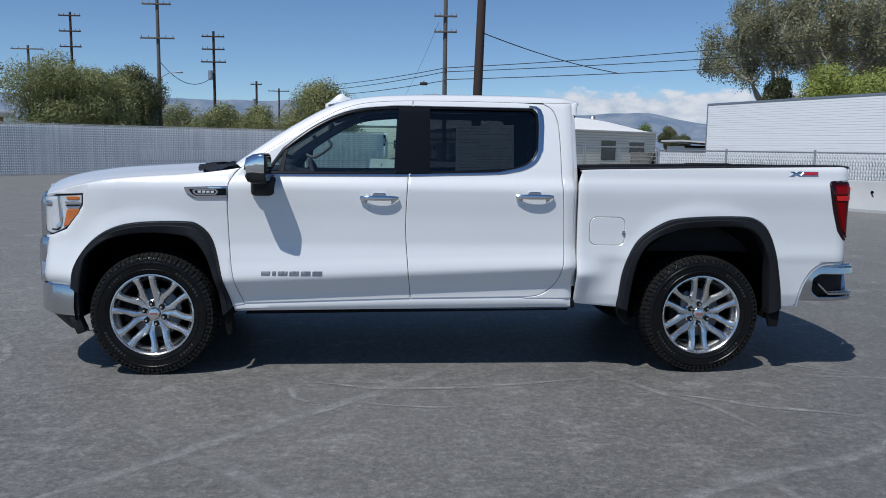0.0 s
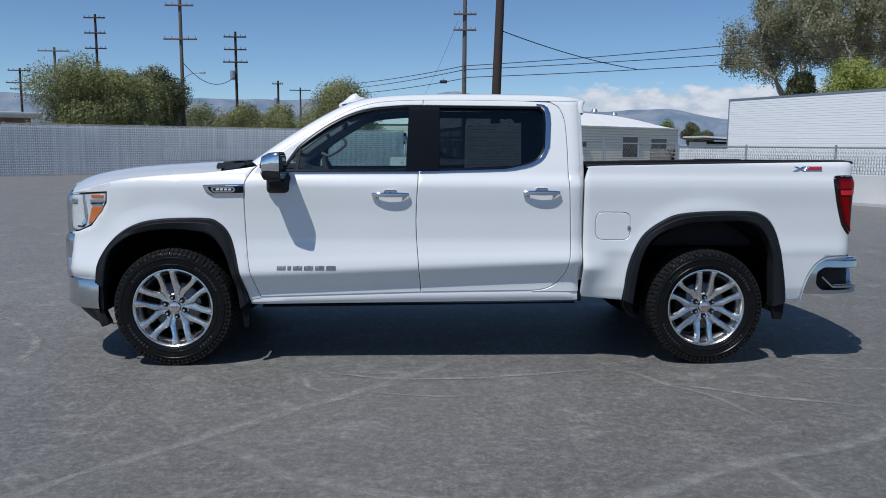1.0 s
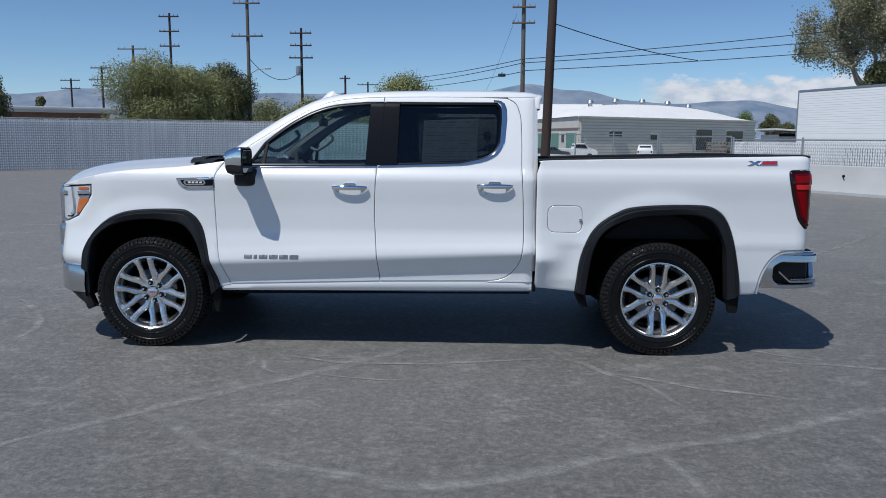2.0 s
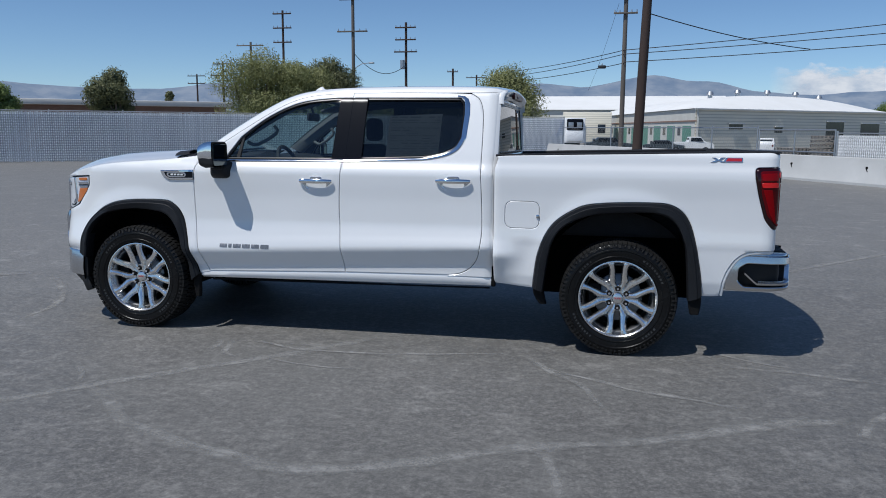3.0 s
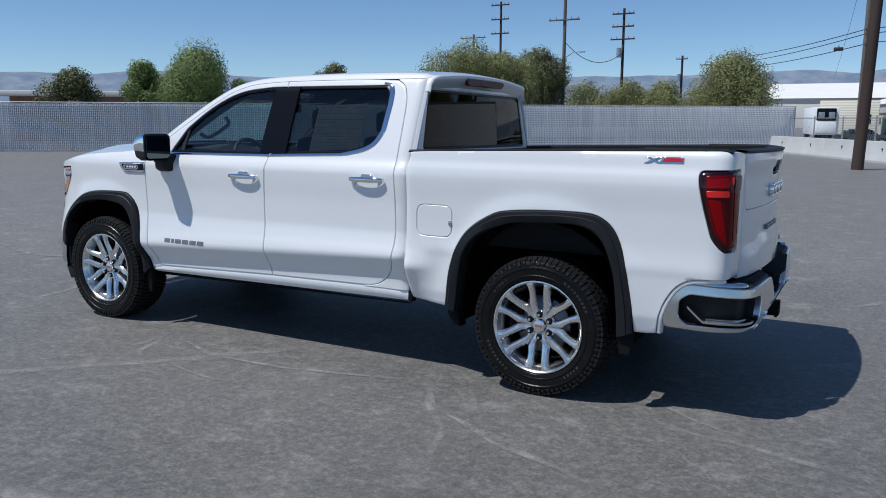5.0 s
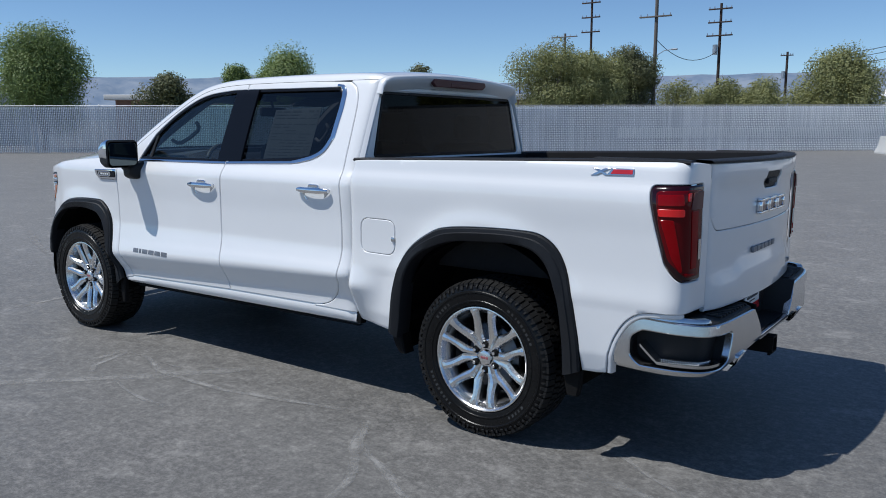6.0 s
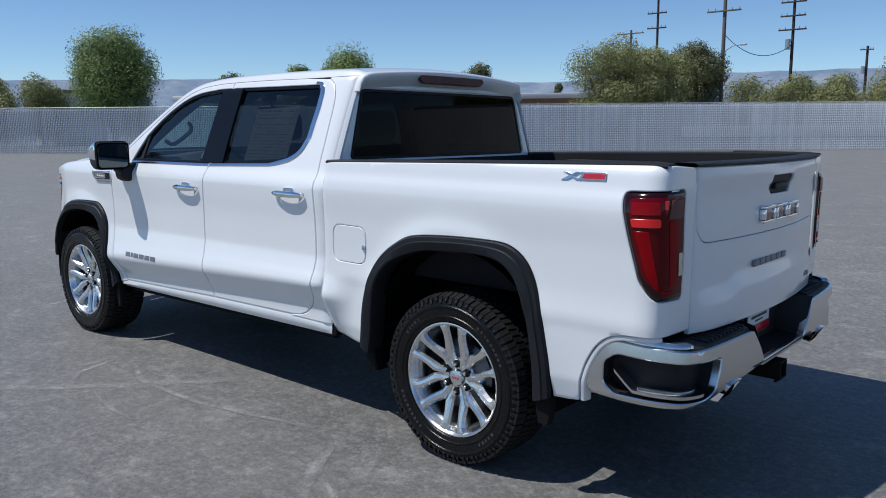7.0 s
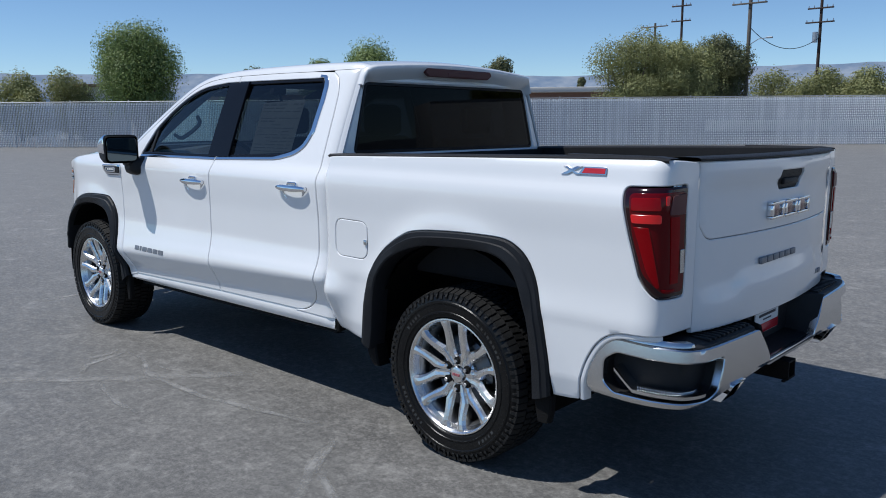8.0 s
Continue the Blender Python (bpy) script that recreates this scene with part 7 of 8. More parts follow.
# ---------------------------------------------------------------- mirrors
for s in (-1, 1):
    bm = bmesh.new()
    rows = []
    # shell of the head, front to back
    for x, y0, y1, z0, z1, r in ((0.655, 1.02, 1.17, 1.33, 1.42, 0.04), (0.672, 0.995, 1.195, 1.305, 1.455, 0.05), (0.71, 0.978, 1.200, 1.292, 1.476, 0.045), (0.755, 0.968, 1.208, 1.296, 1.484, 0.035), (0.785, 0.968, 1.208, 1.298, 1.482, 0.03), (0.792, 0.974, 1.202, 1.294, 1.476, 0.03)):
        rows.append([(x, s * y, z) for y, z in rounded([(y0, z0), (y1, z0), (y1, z1), (y0, z1)], r, 4)])
    vs = loft(bm, rows, closed=True, flip=s > 0)
    f = bm.faces.new(vs[0])
    mirror = part("side_mirror", bm, BLACK, truck, "black and chrome folding side mirror")
    mirror.location.y = s * 0.02
    bm = bmesh.new()
    rows = []
    for x, y0, y1, z0, z1, r in ((0.650, 1.03, 1.165, 1.35, 1.415, 0.03), (0.666, 1.00, 1.199, 1.340, 1.458, 0.045), (0.708, 0.982, 1.205, 1.345, 1.480, 0.045), (0.760, 0.974, 1.213, 1.345, 1.488, 0.035), (0.784, 0.974, 1.212, 1.347, 1.487, 0.033)):
        rows.append([(x, s * y, z) for y, z in rounded([(y0, z0), (y1, z0), (y1, z1), (y0, z1)], r, 4)])
    vs = loft(bm, rows, closed=True, flip=s > 0)
    bm.faces.new(vs[0])
    part("mirror_cap", bm, CHROME, mirror, "chrome mirror cap")
    part("mirror_glass", panel(rounded([(0.985, 1.308), (1.192, 1.308), (1.192, 1.465), (0.985, 1.467)], 0.03), lambda y, z, d=0.0: (0.797 - 0.03 * (y - 0.985) - d, s * y, z), step=0.05, gap=0, roll=0.002, deep=0.004, flip=s < 0), MIRROR, mirror, "mirror glass")
    bm = bmesh.new()
    rows = []
    for y, x0, x1, z0, z1 in ((0.905, 0.69, 0.83, 1.235, 1.345), (0.95, 0.67, 0.82, 1.215, 1.33), (0.985, 0.66, 0.805, 1.208, 1.318), (1.015, 0.67, 0.79, 1.222, 1.312), (1.03, 0.69, 0.77, 1.245, 1.305)):
        rows.append([(x, s * y, z) for x, z in rounded([(x0, z0), (x1, z0), (x1, z1), (x0, z1)], 0.03, 3)])
    vs = loft(bm, rows, closed=True, flip=s < 0)
    bm.faces.new(vs[-1])
    part("mirror_arm", bm, BLACK, mirror)
    bm = bmesh.new()
    add_box(bm, (0.68, s * 1.01 - 0.03, 1.275), (0.775, s * 1.01 + 0.03, 1.305), 0.008)
    part("mirror_neck", bm, BLACK, mirror)

# ---------------------------------------------------------------- cab inside
for s in (-1, 1):
    bm = bmesh.new()
    for loop, hole in (([(0.60, 0.55), (1.70, 0.55), (1.70, 1.345), (0.60, 1.345)], None), ([(1.71, 0.55), (2.74, 0.55), (2.74, 1.40), (2.35, 1.36), (1.71, 1.345)], None)):
        add_panel(bm, loop, lambda x, z, d=0.0, q=on_cab(s): q(x, min(z, 1.345), d + 0.055) if z <= 1.345 else q(x, z, d + 0.05), step=0.12, gap=0, roll=0.01, deep=0.01, flip=s < 0)
    part("door_trim", bm, INTERIOR, truck, "black door lining")
    bm = bmesh.new()
    for loop, hole in ((b_gap[-1:] + top_gap[::-1][1:] + [(0.62, 1.36), (1.70, 1.36)], dlo_front), ([(1.70, 1.36), (2.80, 1.36), (2.80, 1.86), (1.733, 1.862)], dlo_rear)):
        add_panel(bm, loop, lambda x, z, d=0.0, q=on_cab(s): q(x, z, d + 0.030), holes=[hole], step=0.08, gap=0, roll=0.002, deep=0.004, flip=s < 0)
    part("pillar_trim", bm, INTERIOR, truck, "black pillar lining")
for s in (-1, 1):
    # lining of the windscreen pillar with its grab handle
    bm = bmesh.new()
    rows = []
    for (x, y, z) in [p for p in along(rail, N_RAIL) if 0.56 < p[0] < 1.26]:
        rows.append([(x + 0.005, s * (y - 0.02), z - 0.012), (x + 0.045, s * (y - 0.035), z - 0.030), (x + 0.105, s * (y - 0.020), z - 0.058), (x + 0.125, s * (y + 0.010), z - 0.060)])
    loft(bm, rows, flip=s > 0)
    lining = part("pillar_lining", bm, LINING, truck, "grey windscreen pillar lining")
    bm = bmesh.new()
    a, b = Vector((0.84, s * 0.735, 1.485)), Vector((1.04, s * 0.668, 1.615))
    out = Vector((0.048, -s * 0.01, -0.040))
    add_tube(bm, [a, a.lerp(b, 0.05) + out * 0.7, a.lerp(b, 0.15) + out, a.lerp(b, 0.5) + out * 1.1, a.lerp(b, 0.85) + out, a.lerp(b, 0.95) + out * 0.7, b], 0.014, 10)
    part("grab_handle", bm, LINING, lining, "dark grab handle")
bm = bmesh.new()
rows = []
for (x, y, z) in [p for p in along(rail, N_RAIL) if p[0] > 1.20]:
    rows.append([(x, y * 1.08 * (k / 12 * 2 - 1), z - 0.045 + 0.02 * (1 - (k / 12 * 2 - 1) ** 2)) for k in range(13)])
loft(bm, rows)
part("headliner", bm, LINING, truck, "grey headliner")
part("back_trim", box((2.76, -0.86, 0.56), (2.80, 0.86, 1.42), 0.02), INTERIOR, truck)
# dashboard and wheel
bm = bmesh.new()
rows = []
for k in range(17):
    y = -0.84 + 1.68 * k / 16
    hump = 0.05 * math.exp(-((y + 0.38) / 0.22) ** 2)
    rows.append([(0.50, y, 1.36), (0.72, y, 1.375 + hump * 0.6), (0.86, y, 1.36 + hump), (0.93, y, 1.31 + hump * 0.6), (0.94, y, 1.15), (0.88, y, 0.95), (0.86, y, 0.70)])
loft(bm, rows, flip=True)
part("dashboard", bm, INTERIOR, truck, "black dashboard")
bm = bmesh.new()
ring = [(0.0, 0.19 * math.cos(a), 0.19 * math.sin(a)) for a in np.linspace(0, math.tau, 29)]
add_tube(bm, ring, 0.016, 8, caps=False)
add_box(bm, (-0.02, -0.06, -0.05), (0.02, 0.06, 0.05), 0.015)
for a in (0.1, math.pi - 0.1, -math.pi / 2):
    add_cyl(bm, (0, 0, 0), (0, 0.18 * math.cos(a), 0.18 * math.sin(a)), 0.013, n=8)
bm.transform(pose(1.06, -0.40, 1.27, 0, -22, 0))
part("steering_wheel", bm, INTERIOR, truck, "black leather steering wheel")
part("interior_mirror", box((1.10, -0.13, 1.665), (1.13, 0.13, 1.735), 0.015), INTERIOR, truck)
bm = bmesh.new()
add_cyl(bm, (1.115, 0, 1.73), (1.08, 0, 1.82), 0.01, n=8)
add_box(bm, (1.04, -0.06, 1.78), (1.10, 0.06, 1.84), 0.015)
part("mirror_mount", bm, INTERIOR, truck)
for y in (-0.40, 0.40):
    part("sun_visor", box((1.10, y - 0.19, 1.775), (1.28, y + 0.19, 1.795), 0.008, Matrix.Translation((1.19, y, 1.785)) @ pose(0, 0, 0, 0, -16, 0) @ Matrix.Translation((-1.19, -y, -1.785))), LINING, truck)
for x, y, w in ((1.62, -0.42, 0.27), (1.62, 0.42, 0.27), (2.50, -0.42, 0.34), (2.50, 0.42, 0.34)):
    seat = part("seat", box((x - 0.48, y - w, 0.80), (x + 0.08, y + w, 0.98), 0.06), INTERIOR, truck, "black leather seat")
    part("backrest", box((x - 0.02, y - w, 0.92), (x + 0.13, y + w, 1.50), 0.06, Matrix.Translation((x, y, 0.9)) @ pose(0, 0, 0, 0, 12, 0) @ Matrix.Translation((-x, -y, -0.9))), INTERIOR, seat)
    part("headrest", box((x + 0.13, y - 0.13, 1.50), (x + 0.22, y + 0.13, 1.68), 0.04), INTERIOR, seat)
part("centre_console", box((0.90, -0.14, 0.60), (1.75, 0.14, 1.02), 0.03), INTERIOR, truck)
# price sheet on the inside of the near rear window
q = on_cab(-1)
sheet = part("price_sheet", panel([(2.02, 1.385), (2.42, 1.405), (2.43, 1.705), (2.03, 1.690)], lambda x, z, d=0.0: q(x, z, d + 0.026), step=0.1, gap=0, roll=0.001, deep=0.001), PAPER, truck, "white price sheet behind the rear window")
bm = bmesh.new()
rnd = random.Random(3)
for k in range(15):
    z = 1.675 - k * 0.019
    x0 = 2.045
    while x0 < 2.40:
        w = 0.02 + 0.10 * rnd.random()
        if rnd.random() < 0.75:
            add_panel(bm, [(x0, z), (min(x0 + w, 2.415), z), (min(x0 + w, 2.415), z + (0.007 if k % 5 else 0.012)), (x0, z + (0.007 if k % 5 else 0.012))], lambda x, zz, d=0.0: q(x, zz, d + 0.0245), step=0.2, gap=0, roll=0.0004, deep=0.0004)
        x0 += w + 0.02
part("sheet_print", bm, PALEINK, sheet)

# ---------------------------------------------------------------- trees
def add_leaf(bm, p, size, rnd, droop=0.0, out=None):
    """One small leaf card; its face leans towards the outside of its clump."""
    d = Vector((rnd.gauss(0, 1), rnd.gauss(0, 1), rnd.gauss(0, 0.8) - droop)).normalized()
    if out is None:
        face = (Matrix.Rotation(rnd.random() * math.tau, 3, d) @ d.orthogonal()).normalized()
    else:
        face = (out + Vector((rnd.gauss(0, 0.42), rnd.gauss(0, 0.42), rnd.gauss(0, 0.42)))).normalized()
        d = (d - face * d.dot(face)).normalized()
    w = d.cross(face).normalized() * size * 0.34
    a = bm.verts.new(p - d * size * 0.5)
    b = bm.verts.new(p + w)
    c = bm.verts.new(p + d * size * 0.5)
    e = bm.verts.new(p - w)
    bm.faces.new((a, b, c, e))


def make_tree(name, x, y, base, top, width, leaf_mat, bark, label, seed, count=3200, size=0.26, style="round", blobs=14, depth=None, trunk_r=0.16, gap=0.0, category="tree"):
    """A trunk with forked limbs under a crown of many small leaves gathered in uneven clumps."""
    count, size = int(count * 3.4), size * 0.52
    rnd = random.Random(seed)
    t = tagged(thing(name, x, y, 0), label, category)
    depth = depth or width
    h = top - base
    lumps = []
    for k in range(blobs):
        a = rnd.random() * math.tau
        rr = math.sqrt(rnd.random()) * 0.62
        f = rnd.random()
        cz = base + h * (0.12 + 0.68 * f)
        taper = 1.0 if style != "round" else math.sqrt(max(0.15, 1 - (2 * f - 0.75) ** 2 * 0.75))
        lumps.append((Vector((math.cos(a) * rr * width / 2 * taper, math.sin(a) * rr * depth / 2 * taper, cz)), (0.20 + 0.14 * rnd.random()) * min(width, h * 1.25)))
    bm = bmesh.new()
    add_tube(bm, [(0, 0, 0), (rnd.uniform(-0.1, 0.1), rnd.uniform(-0.1, 0.1), base * 0.6), (rnd.uniform(-0.2, 0.2), 0, base + h * 0.35)], trunk_r, 9, radii=[trunk_r * 1.2, trunk_r, trunk_r * 0.6])
    for c, r in lumps:
        s = Vector((0, 0, base * 0.5 + h * 0.12 * rnd.random()))
        m = s.lerp(c, 0.55) + Vector((rnd.uniform(-0.2, 0.2), rnd.uniform(-0.2, 0.2), 0.1))
        add_tube(bm, [s, m, c], 0.05, 6, radii=[trunk_r * 0.55, trunk_r * 0.3, trunk_r * 0.1], caps=False)
    part("trunk", bm, bark, t)
    bm = bmesh.new()
    vol = [r ** 2 for _, r in lumps]
    for k in range(int(count * 3.0)):
        c, r = rnd.choices(lumps, vol)[0]
        d = Vector((rnd.gauss(0, 1), rnd.gauss(0, 1), rnd.gauss(0, 1))).normalized()
        u = rnd.random() ** 0.33
        if rnd.random() < gap and noise.noise((c + d * r) * 0.9) > 0.05:
            continue
        p = c + d * r * 0.92 * u * (0.90 + 0.34 * noise.noise((c + d * 2.2) * 1.7))
        if p.z < base * 0.55:
            continue
        add_leaf(bm, p, size * 0.85 * (0.6 + 0.8 * rnd.random()), rnd, 0.25 if style == "willow" else 0.0, d)
    if style == "willow":
        for k in range(420):
            c, r = rnd.choice(lumps)
            a = rnd.random() * math.tau
            p = c + Vector((math.cos(a) * r * 0.9, math.sin(a) * r * 0.9, r * rnd.uniform(-0.2, 0.6)))
            sway = Vector((math.cos(a), math.sin(a), 0)) * 0.05
            n = rnd.randint(5, 11)
            for j in range(n):
                p = p + Vector((0, 0, -0.15)) + sway * (1 - j / n) + Vector((rnd.uniform(-0.03, 0.03), rnd.uniform(-0.03, 0.03), 0))
                if p.z > base * 0.5:
                    add_leaf(bm, p, size * 0.75, rnd, 1.4)
    part("crown", bm, leaf_mat, t, smooth=False)
    return t


make_tree("round_tree", -37.8, 18.4, 1.0, 6.75, 6.4, LEAF_GREEN, BARK, "dense rounded green tree behind the fence", 1, 7500, 0.22, blobs=26)
make_tree("round_tree", -29.8, 29.1, 1.2, 5.85, 5.6, LEAF_GREEN, BARK, "rounded light green tree behind the fence", 2, 5200, 0.22, blobs=22)
make_tree("round_tree", -28.0, 30.4, 1.0, 4.15, 2.6, LEAF_GREEN, BARK, "low light green tree beside a larger one", 31, 1800, 0.22, blobs=9)
make_tree("shrub_tree", -35.7, 30.1, 1.0, 5.3, 3.3, LEAF_GREEN, BARK, "loose green shrub tree beyond the fence", 21, 2600, 0.24)
make_tree("small_tree", -23.1, 33.2, 1.4, 5.0, 3.1, LEAF_DARK, BARK, "small dark green tree with open crown", 3, 2600, 0.24, gap=0.35)
make_tree("cypress", -42.7, 72.0, 0.6, 6.5, 1.8, LEAF_DARK, BARK, "slim dark cypress far beyond the lot", 4, 900, 0.35, blobs=8)
make_tree("willow", -15.8, 35.5, 0.9, 6.05, 4.7, LEAF_OLIVE, BARK, "willow with drooping olive foliage behind the fence", 5, 5200, 0.20, style="willow", blobs=20)
make_tree("willow", -13.7, 36.9, 0.9, 5.95, 4.2, LEAF_OLIVE, BARK, "willow with drooping olive foliage behind the fence", 6, 4200, 0.20, style="willow", blobs=12)
make_tree("dark_tree", -12.7, 39.8, 0.9, 6.25, 4.3, LEAF_DARK, BARK, "dense dark green tree beside a pole", 7, 5000, 0.22, blobs=18)
make_tree("shrub", -12.0, 45.3, 0.4, 4.2, 4.2, LEAF_OLIVE, BARK, "olive green shrub behind the fence", 8, 2200, 0.24)
make_tree("hedge_tree", -9.6, 46.2, 0.4, 4.5, 4.6, LEAF_OLIVE, BARK, "olive green hedge tree behind the fence", 9, 2600, 0.24)
make_tree("hedge_tree", -7.2, 46.6, 0.4, 4.2, 4.6, LEAF_OLIVE, BARK, "olive green hedge tree behind the fence", 10, 2600, 0.24)
make_tree("broad_tree", -3.5, 48.4, 0.5, 5.75, 6.0, LEAF_OLIVE, BARK, "broad olive green tree by the fence corner", 11, 6500, 0.24, blobs=24)
make_tree("shrub", -50.4, 16.5, 0.4, 5.3, 4.6, LEAF_OLIVE, BARK, "olive shrub far along the fence", 12, 2000, 0.26)
make_tree("shrub", -49.2, 19.2, 0.4, 4.7, 4.2, LEAF_OLIVE, BARK, "olive shrub far along the fence", 13, 1800, 0.26)
make_tree("shrub", -31.5, 21.9, 0.4, 4.2, 3.7, LEAF_DARK, BARK, "open dark green shrub close behind the fence", 22, 2600, 0.24, gap=0.35)
make_tree("far_tree", 60.1, 176.0, 0.5, 7.8, 7.0, LEAF_GREEN, BARK, "distant green tree by the hall", 14, 1400, 0.5)
make_tree("far_tree", 66.9, 178.0, 0.5, 7.7, 5.6, LEAF_DARK, BARK, "distant dark tree by the hall", 15, 1400, 0.5)
make_tree("far_tree", 73.0, 184.0, 0.5, 5.4, 5.0, LEAF_DARK, BARK, "distant dark tree by the hall", 16, 1000, 0.5)
make_tree("lime_tree", 26.6, 37.2, 2.5, 6.45, 6.6, LEAF_LIME, BARK, "bright lime green tree behind the trailer", 17, 5200, 0.24, blobs=20)
make_tree("lime_tree", 27.4, 32.6, 2.5, 6.3, 5.2, LEAF_LIME, BARK, "bright lime green tree behind the trailer", 23, 4200, 0.24, blobs=16)


def make_eucalyptus(x, y, seed):
    """A tall pale-stemmed tree whose open crown shows its limbs."""
    rnd = random.Random(seed)
    t = tagged(thing("eucalyptus", x, y, 0), "tall eucalyptus with pale trunks and grey-green open crown", "tree")
    bm = bmesh.new()
    tips = []

    def grow(p, d, r, length, level):
        n = 4
        pts, radii = [p], [r]
        q = p
        for k in range(n):
            d = (d + Vector((rnd.gauss(0, 0.14), rnd.gauss(0, 0.14), 0.03))).normalized()
            q = q + d * (length / n)
            pts.append(q)
            radii.append(r * (1 - 0.4 * (k + 1) / n))
            if level >= 2:
                tips.append(q)
        add_tube(bm, pts, r, 7, radii=radii, caps=False)
        if level < 4:
            for k in range(3 if level < 2 else 2):
                nd = (d + Vector((rnd.gauss(0, 0.60), rnd.gauss(0, 0.60), rnd.uniform(-0.25, 0.35)))).normalized()
                grow(q, nd, r * 0.62, length * rnd.uniform(0.55, 0.78), level + 1)
        else:
            tips.append(q)

    for k in range(5):
        a = k * math.tau / 5 + rnd.random()
        grow(Vector((math.cos(a) * 0.5, math.sin(a) * 0.5, 0)), Vector((math.cos(a) * 0.38, math.sin(a) * 0.38, 1)).normalized(), 0.24, 5.0, 0)
    part("trunk", bm, BARKPALE, t)
    bm = bmesh.new()
    for c in tips:
        for k in range(66):
            p = c + Vector((rnd.gauss(0, 0.30), rnd.gauss(0, 0.30), rnd.gauss(-0.22, 0.34)))
            add_leaf(bm, p, 0.135 * (0.6 + 0.8 * rnd.random()), rnd, 0.7)
    part("crown", bm, LEAF_EUC, t, smooth=False)
    return t


make_eucalyptus(30.4, 48.6, 7)
make_eucalyptus(36.0, 47.0, 9)
make_tree("dark_tree", 28.2, 47.2, 3.0, 7.0, 3.0, LEAF_DARK, BARK, "dark shrub at the foot of the eucalyptus", 18, 1800, 0.3)

# ---------------------------------------------------------------- hills and clouds at the horizon
def ridge(name, dist, az0, az1, level, rough, seed, label):
    bm = bmesh.new()
    rows = []
    n = 260
    for k in range(n + 1):
        az = radians(az0 + (az1 - az0) * k / n)
        e = level(math.degrees(az))
        e += rough * (noise.fractal(Vector((az * 9.0, seed, 0)), 0.9, 2.0, 6))
        z = dist * math.tan(radians(max(0.1, e)))
        row = []
        for j in range(10):
            f = j / 9
            dd = dist - 700 * (1 - f) * (1 - 0.55 * noise.noise(Vector((az * 48, f * 2.5, seed))))
            zz = z * f ** 1.25 * (1 + 0.26 * noise.noise(Vector((az * 55, f * 4, seed + 3))) * (1 - f) * 2)
            row.append((dd * math.sin(az), dd * math.cos(az), zz))
        rows.append(row)
    loft(bm, rows, flip=True)
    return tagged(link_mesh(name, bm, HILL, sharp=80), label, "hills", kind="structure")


hill_level = graph([(-110, 2.4), (-70, 2.65), (-60, 2.8), (-53, 2.95), (-47, 3.1), (-40, 2.75), (-31, 2.6), (-27, 3.05), (-22, 2.95), (-15, 3.05), (-10, 2.95), (-5, 3.25), (-1.5, 2.95), (1.2, 3.5), (3.2, 3.8), (5, 3.5), (7.2, 3.2), (10, 2.5), (13, 2.35), (15.5, 2.6), (18, 2.5), (21, 1.95), (25, 1.6), (40, 1.9), (80, 2.0)])
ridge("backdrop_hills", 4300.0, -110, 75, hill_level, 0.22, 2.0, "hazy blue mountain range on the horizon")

bm = bmesh.new()
uvl = bm.loops.layers.uv.new("UVMap")
cols = []
for k in range(41):
    az = radians(10.5 + 26.0 * k / 40)
    cols.append([bm.verts.new((4600 * math.sin(az), 4600 * math.cos(az), 4600 * math.tan(radians(e)))) for e in (1.2, 4.5)])
for k in range(40):
    f = bm.faces.new((cols[k][0], cols[k + 1][0], cols[k + 1][1], cols[k][1]))
    for lp, c in zip(f.loops, ((k / 40, 0), ((k + 1) / 40, 0), ((k + 1) / 40, 1), (k / 40, 1))):
        lp[uvl].uv = c
clouds = tagged(link_mesh("backdrop_clouds", bm, CLOUD, sharp=80), "white cloud bank over the mountains", "clouds", kind="structure")
clouds.visible_shadow = False


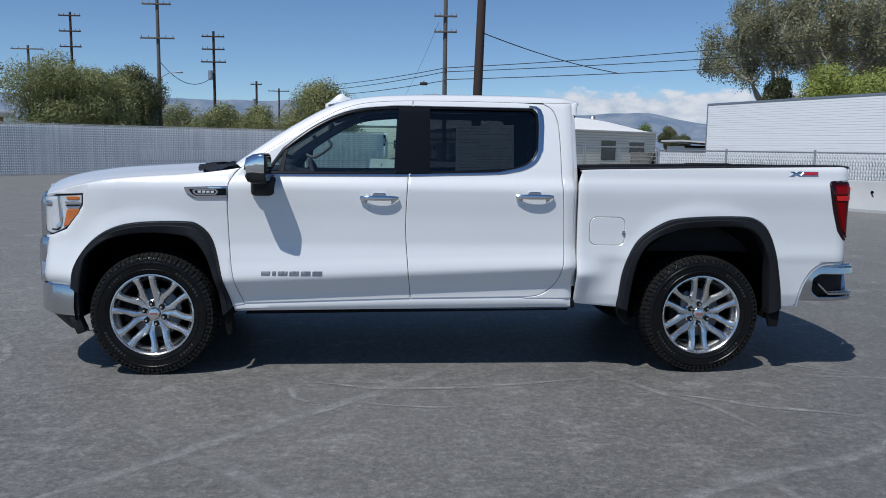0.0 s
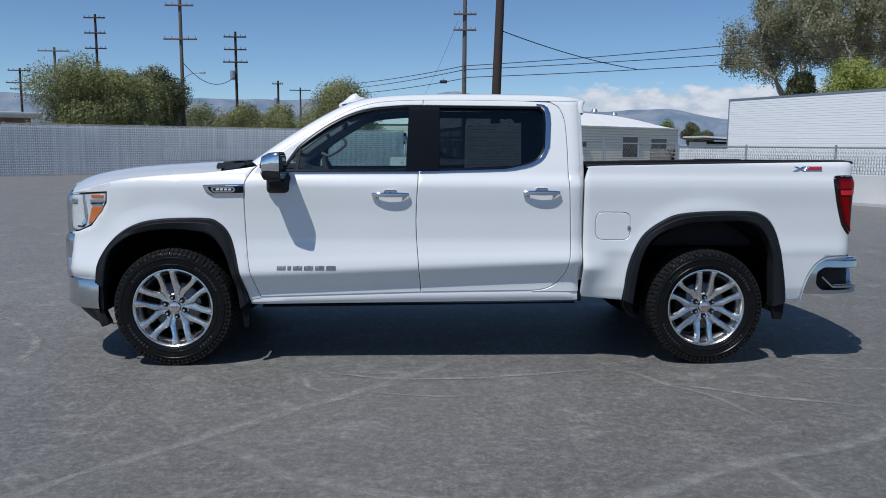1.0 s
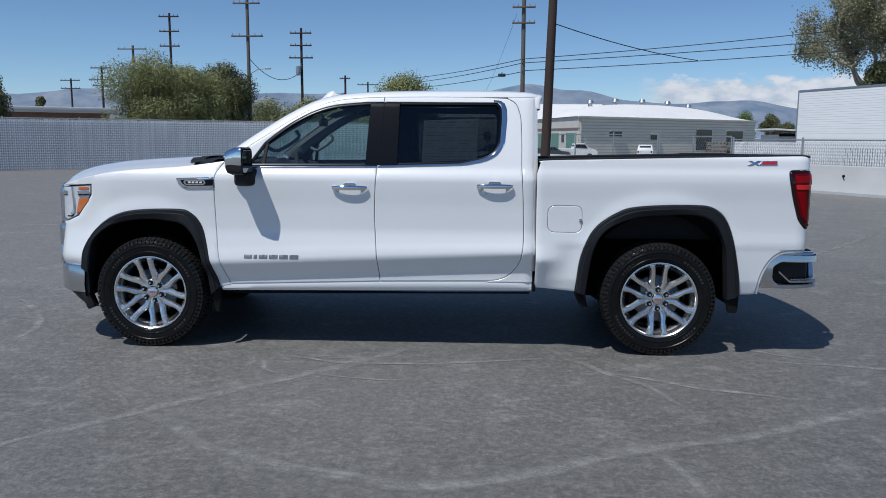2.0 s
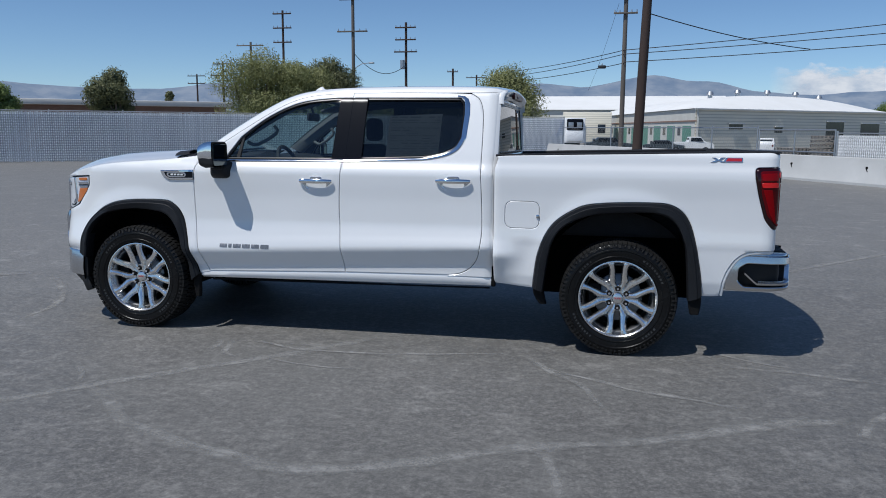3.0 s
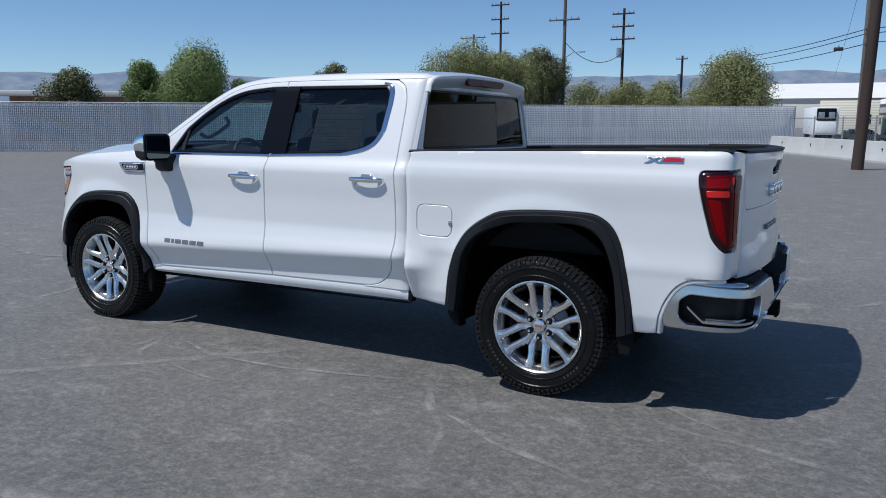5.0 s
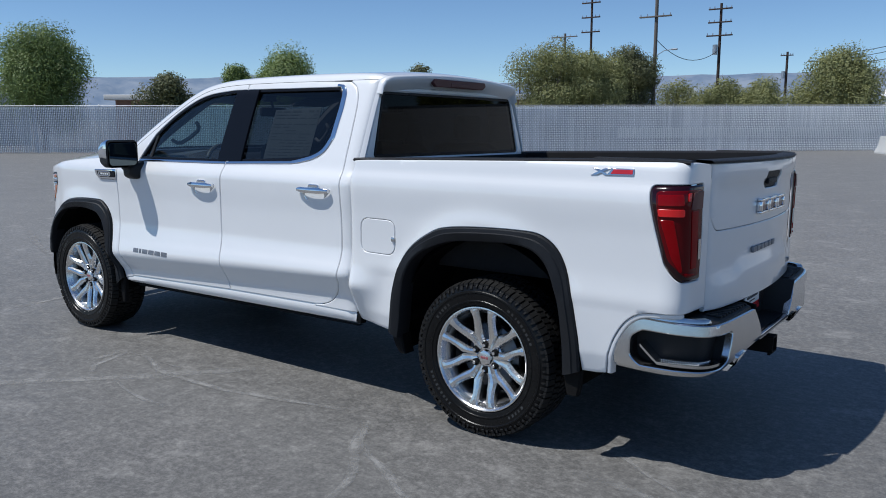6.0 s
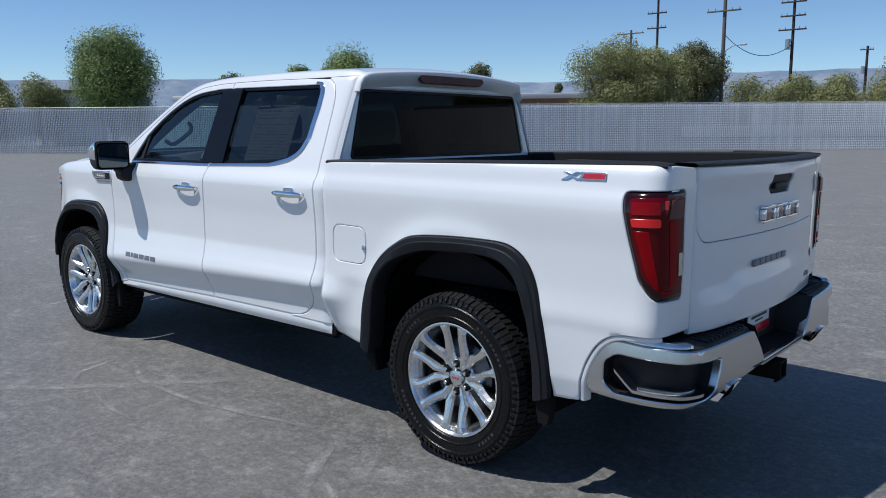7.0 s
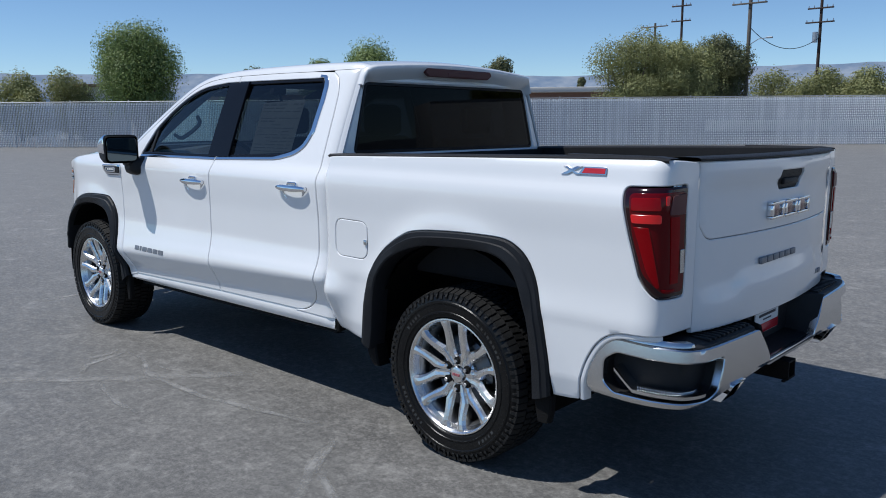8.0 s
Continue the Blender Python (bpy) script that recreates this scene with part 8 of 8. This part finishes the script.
# ---------------------------------------------------------------- parked vehicles far off
def make_car(x, y, turn, length, height, paint, label, pickup=False):
    """A small far vehicle: body with a bonnet and cabin, dark windows, wheels."""
    t = tagged(thing("parked_pickup" if pickup else "parked_car", x, y, 0, turn), label, "pickup truck" if pickup else "car")
    L, H, W = length, height, 1.8
    prof = [(0.0, 0.35), (0.0, 0.62 * H), (0.04 * L, 0.66 * H)] + ([(0.42 * L, 0.68 * H), (0.46 * L, H), (0.70 * L, H), (0.80 * L, 0.70 * H)] if pickup else [(0.16 * L, 0.68 * H), (0.28 * L, H), (0.60 * L, H), (0.76 * L, 0.68 * H)]) + [(0.97 * L, 0.60 * H), (L, 0.5 * H), (L, 0.35)]
    bm = bmesh.new()
    rows = []
    for y0, k in ((-W / 2, 0.97), (-W / 2 + 0.06, 1.0), (W / 2 - 0.06, 1.0), (W / 2, 0.97)):
        rows.append([(px, y0 * (1.0 if pz < 0.7 * H else 0.86), pz * (k if pz > 0.5 else 1)) for px, pz in prof])
    vs = loft(bm, rows, flip=True)
    bm.faces.new(vs[0]), bm.faces.new(vs[-1][::-1])
    bmesh.ops.recalc_face_normals(bm, faces=bm.faces[:])
    part("body", bm, paint, t)
    a, b = (0.47, 0.70) if pickup else (0.26, 0.64)
    for s in (-1, 1):
        bm = bmesh.new()
        y0 = s * W / 2 * 0.87
        vs = [bm.verts.new(p) for p in ((L * a, y0 + s * 0.10, 0.72 * H), (L * (b + 0.06), y0 + s * 0.10, 0.72 * H), (L * b, y0, 0.95 * H), (L * (a + 0.02), y0, 0.95 * H))]
        bm.faces.new(vs if s < 0 else vs[::-1])
        bmesh.ops.solidify(bm, geom=bm.faces[:], thickness=0.02)
        part("window", bm, DARKWIN, t)
        for px in (0.19, 0.81):
            bm = bmesh.new()
            add_cyl(bm, (px * L, s * (W / 2 - 0.2), 0.34), (px * L, s * (W / 2 + 0.02), 0.34), 0.34, n=18)
            w = part("wheel", bm, RUBBER, t)
            bm = bmesh.new()
            add_cyl(bm, (px * L, s * (W / 2 + 0.0), 0.34), (px * L, s * (W / 2 + 0.03), 0.34), 0.2, n=14)
            part("rim", bm, GALV, w)
    part("rear_window", box((L * (0.435 if pickup else 0.17), -0.65, 0.74 * H), (L * (0.445 if pickup else 0.20), 0.65, 0.92 * H), 0.01), DARKWIN, t)
    for s in (-1, 1):
        part("tail_light", box((-0.02, s * 0.75 - 0.08, 0.48 * H), (0.03, s * 0.75 + 0.08, 0.60 * H), 0.01), REDLENS, t)
    return t


CARWHITE = varied("far_white_paint", (0.72, 0.72, 0.70), (0.78, 0.78, 0.76), 1.0, 0.35, 0.0)
CARDARK = varied("far_dark_paint", (0.03, 0.04, 0.045), (0.05, 0.06, 0.065), 1.0, 0.3, 0.0)
make_car(10.8, 90.6, 6, 5.1, 1.85, CARWHITE, "white pickup with camper shell parked by the hall", True).location.z = -1.0
make_car(21.0, 87.2, 78, 5.2, 1.75, CARWHITE, "white pickup parked by the block wall", True).location.z = -1.0
make_car(8.0, 89.6, -10, 4.6, 1.45, CARDARK, "dark sedan parked by the green shutters").location.z = -1.0
make_car(1.6, 72.0, 8, 4.5, 1.42, CARDARK, "dark car parked beyond the barrier").location.z = -0.55
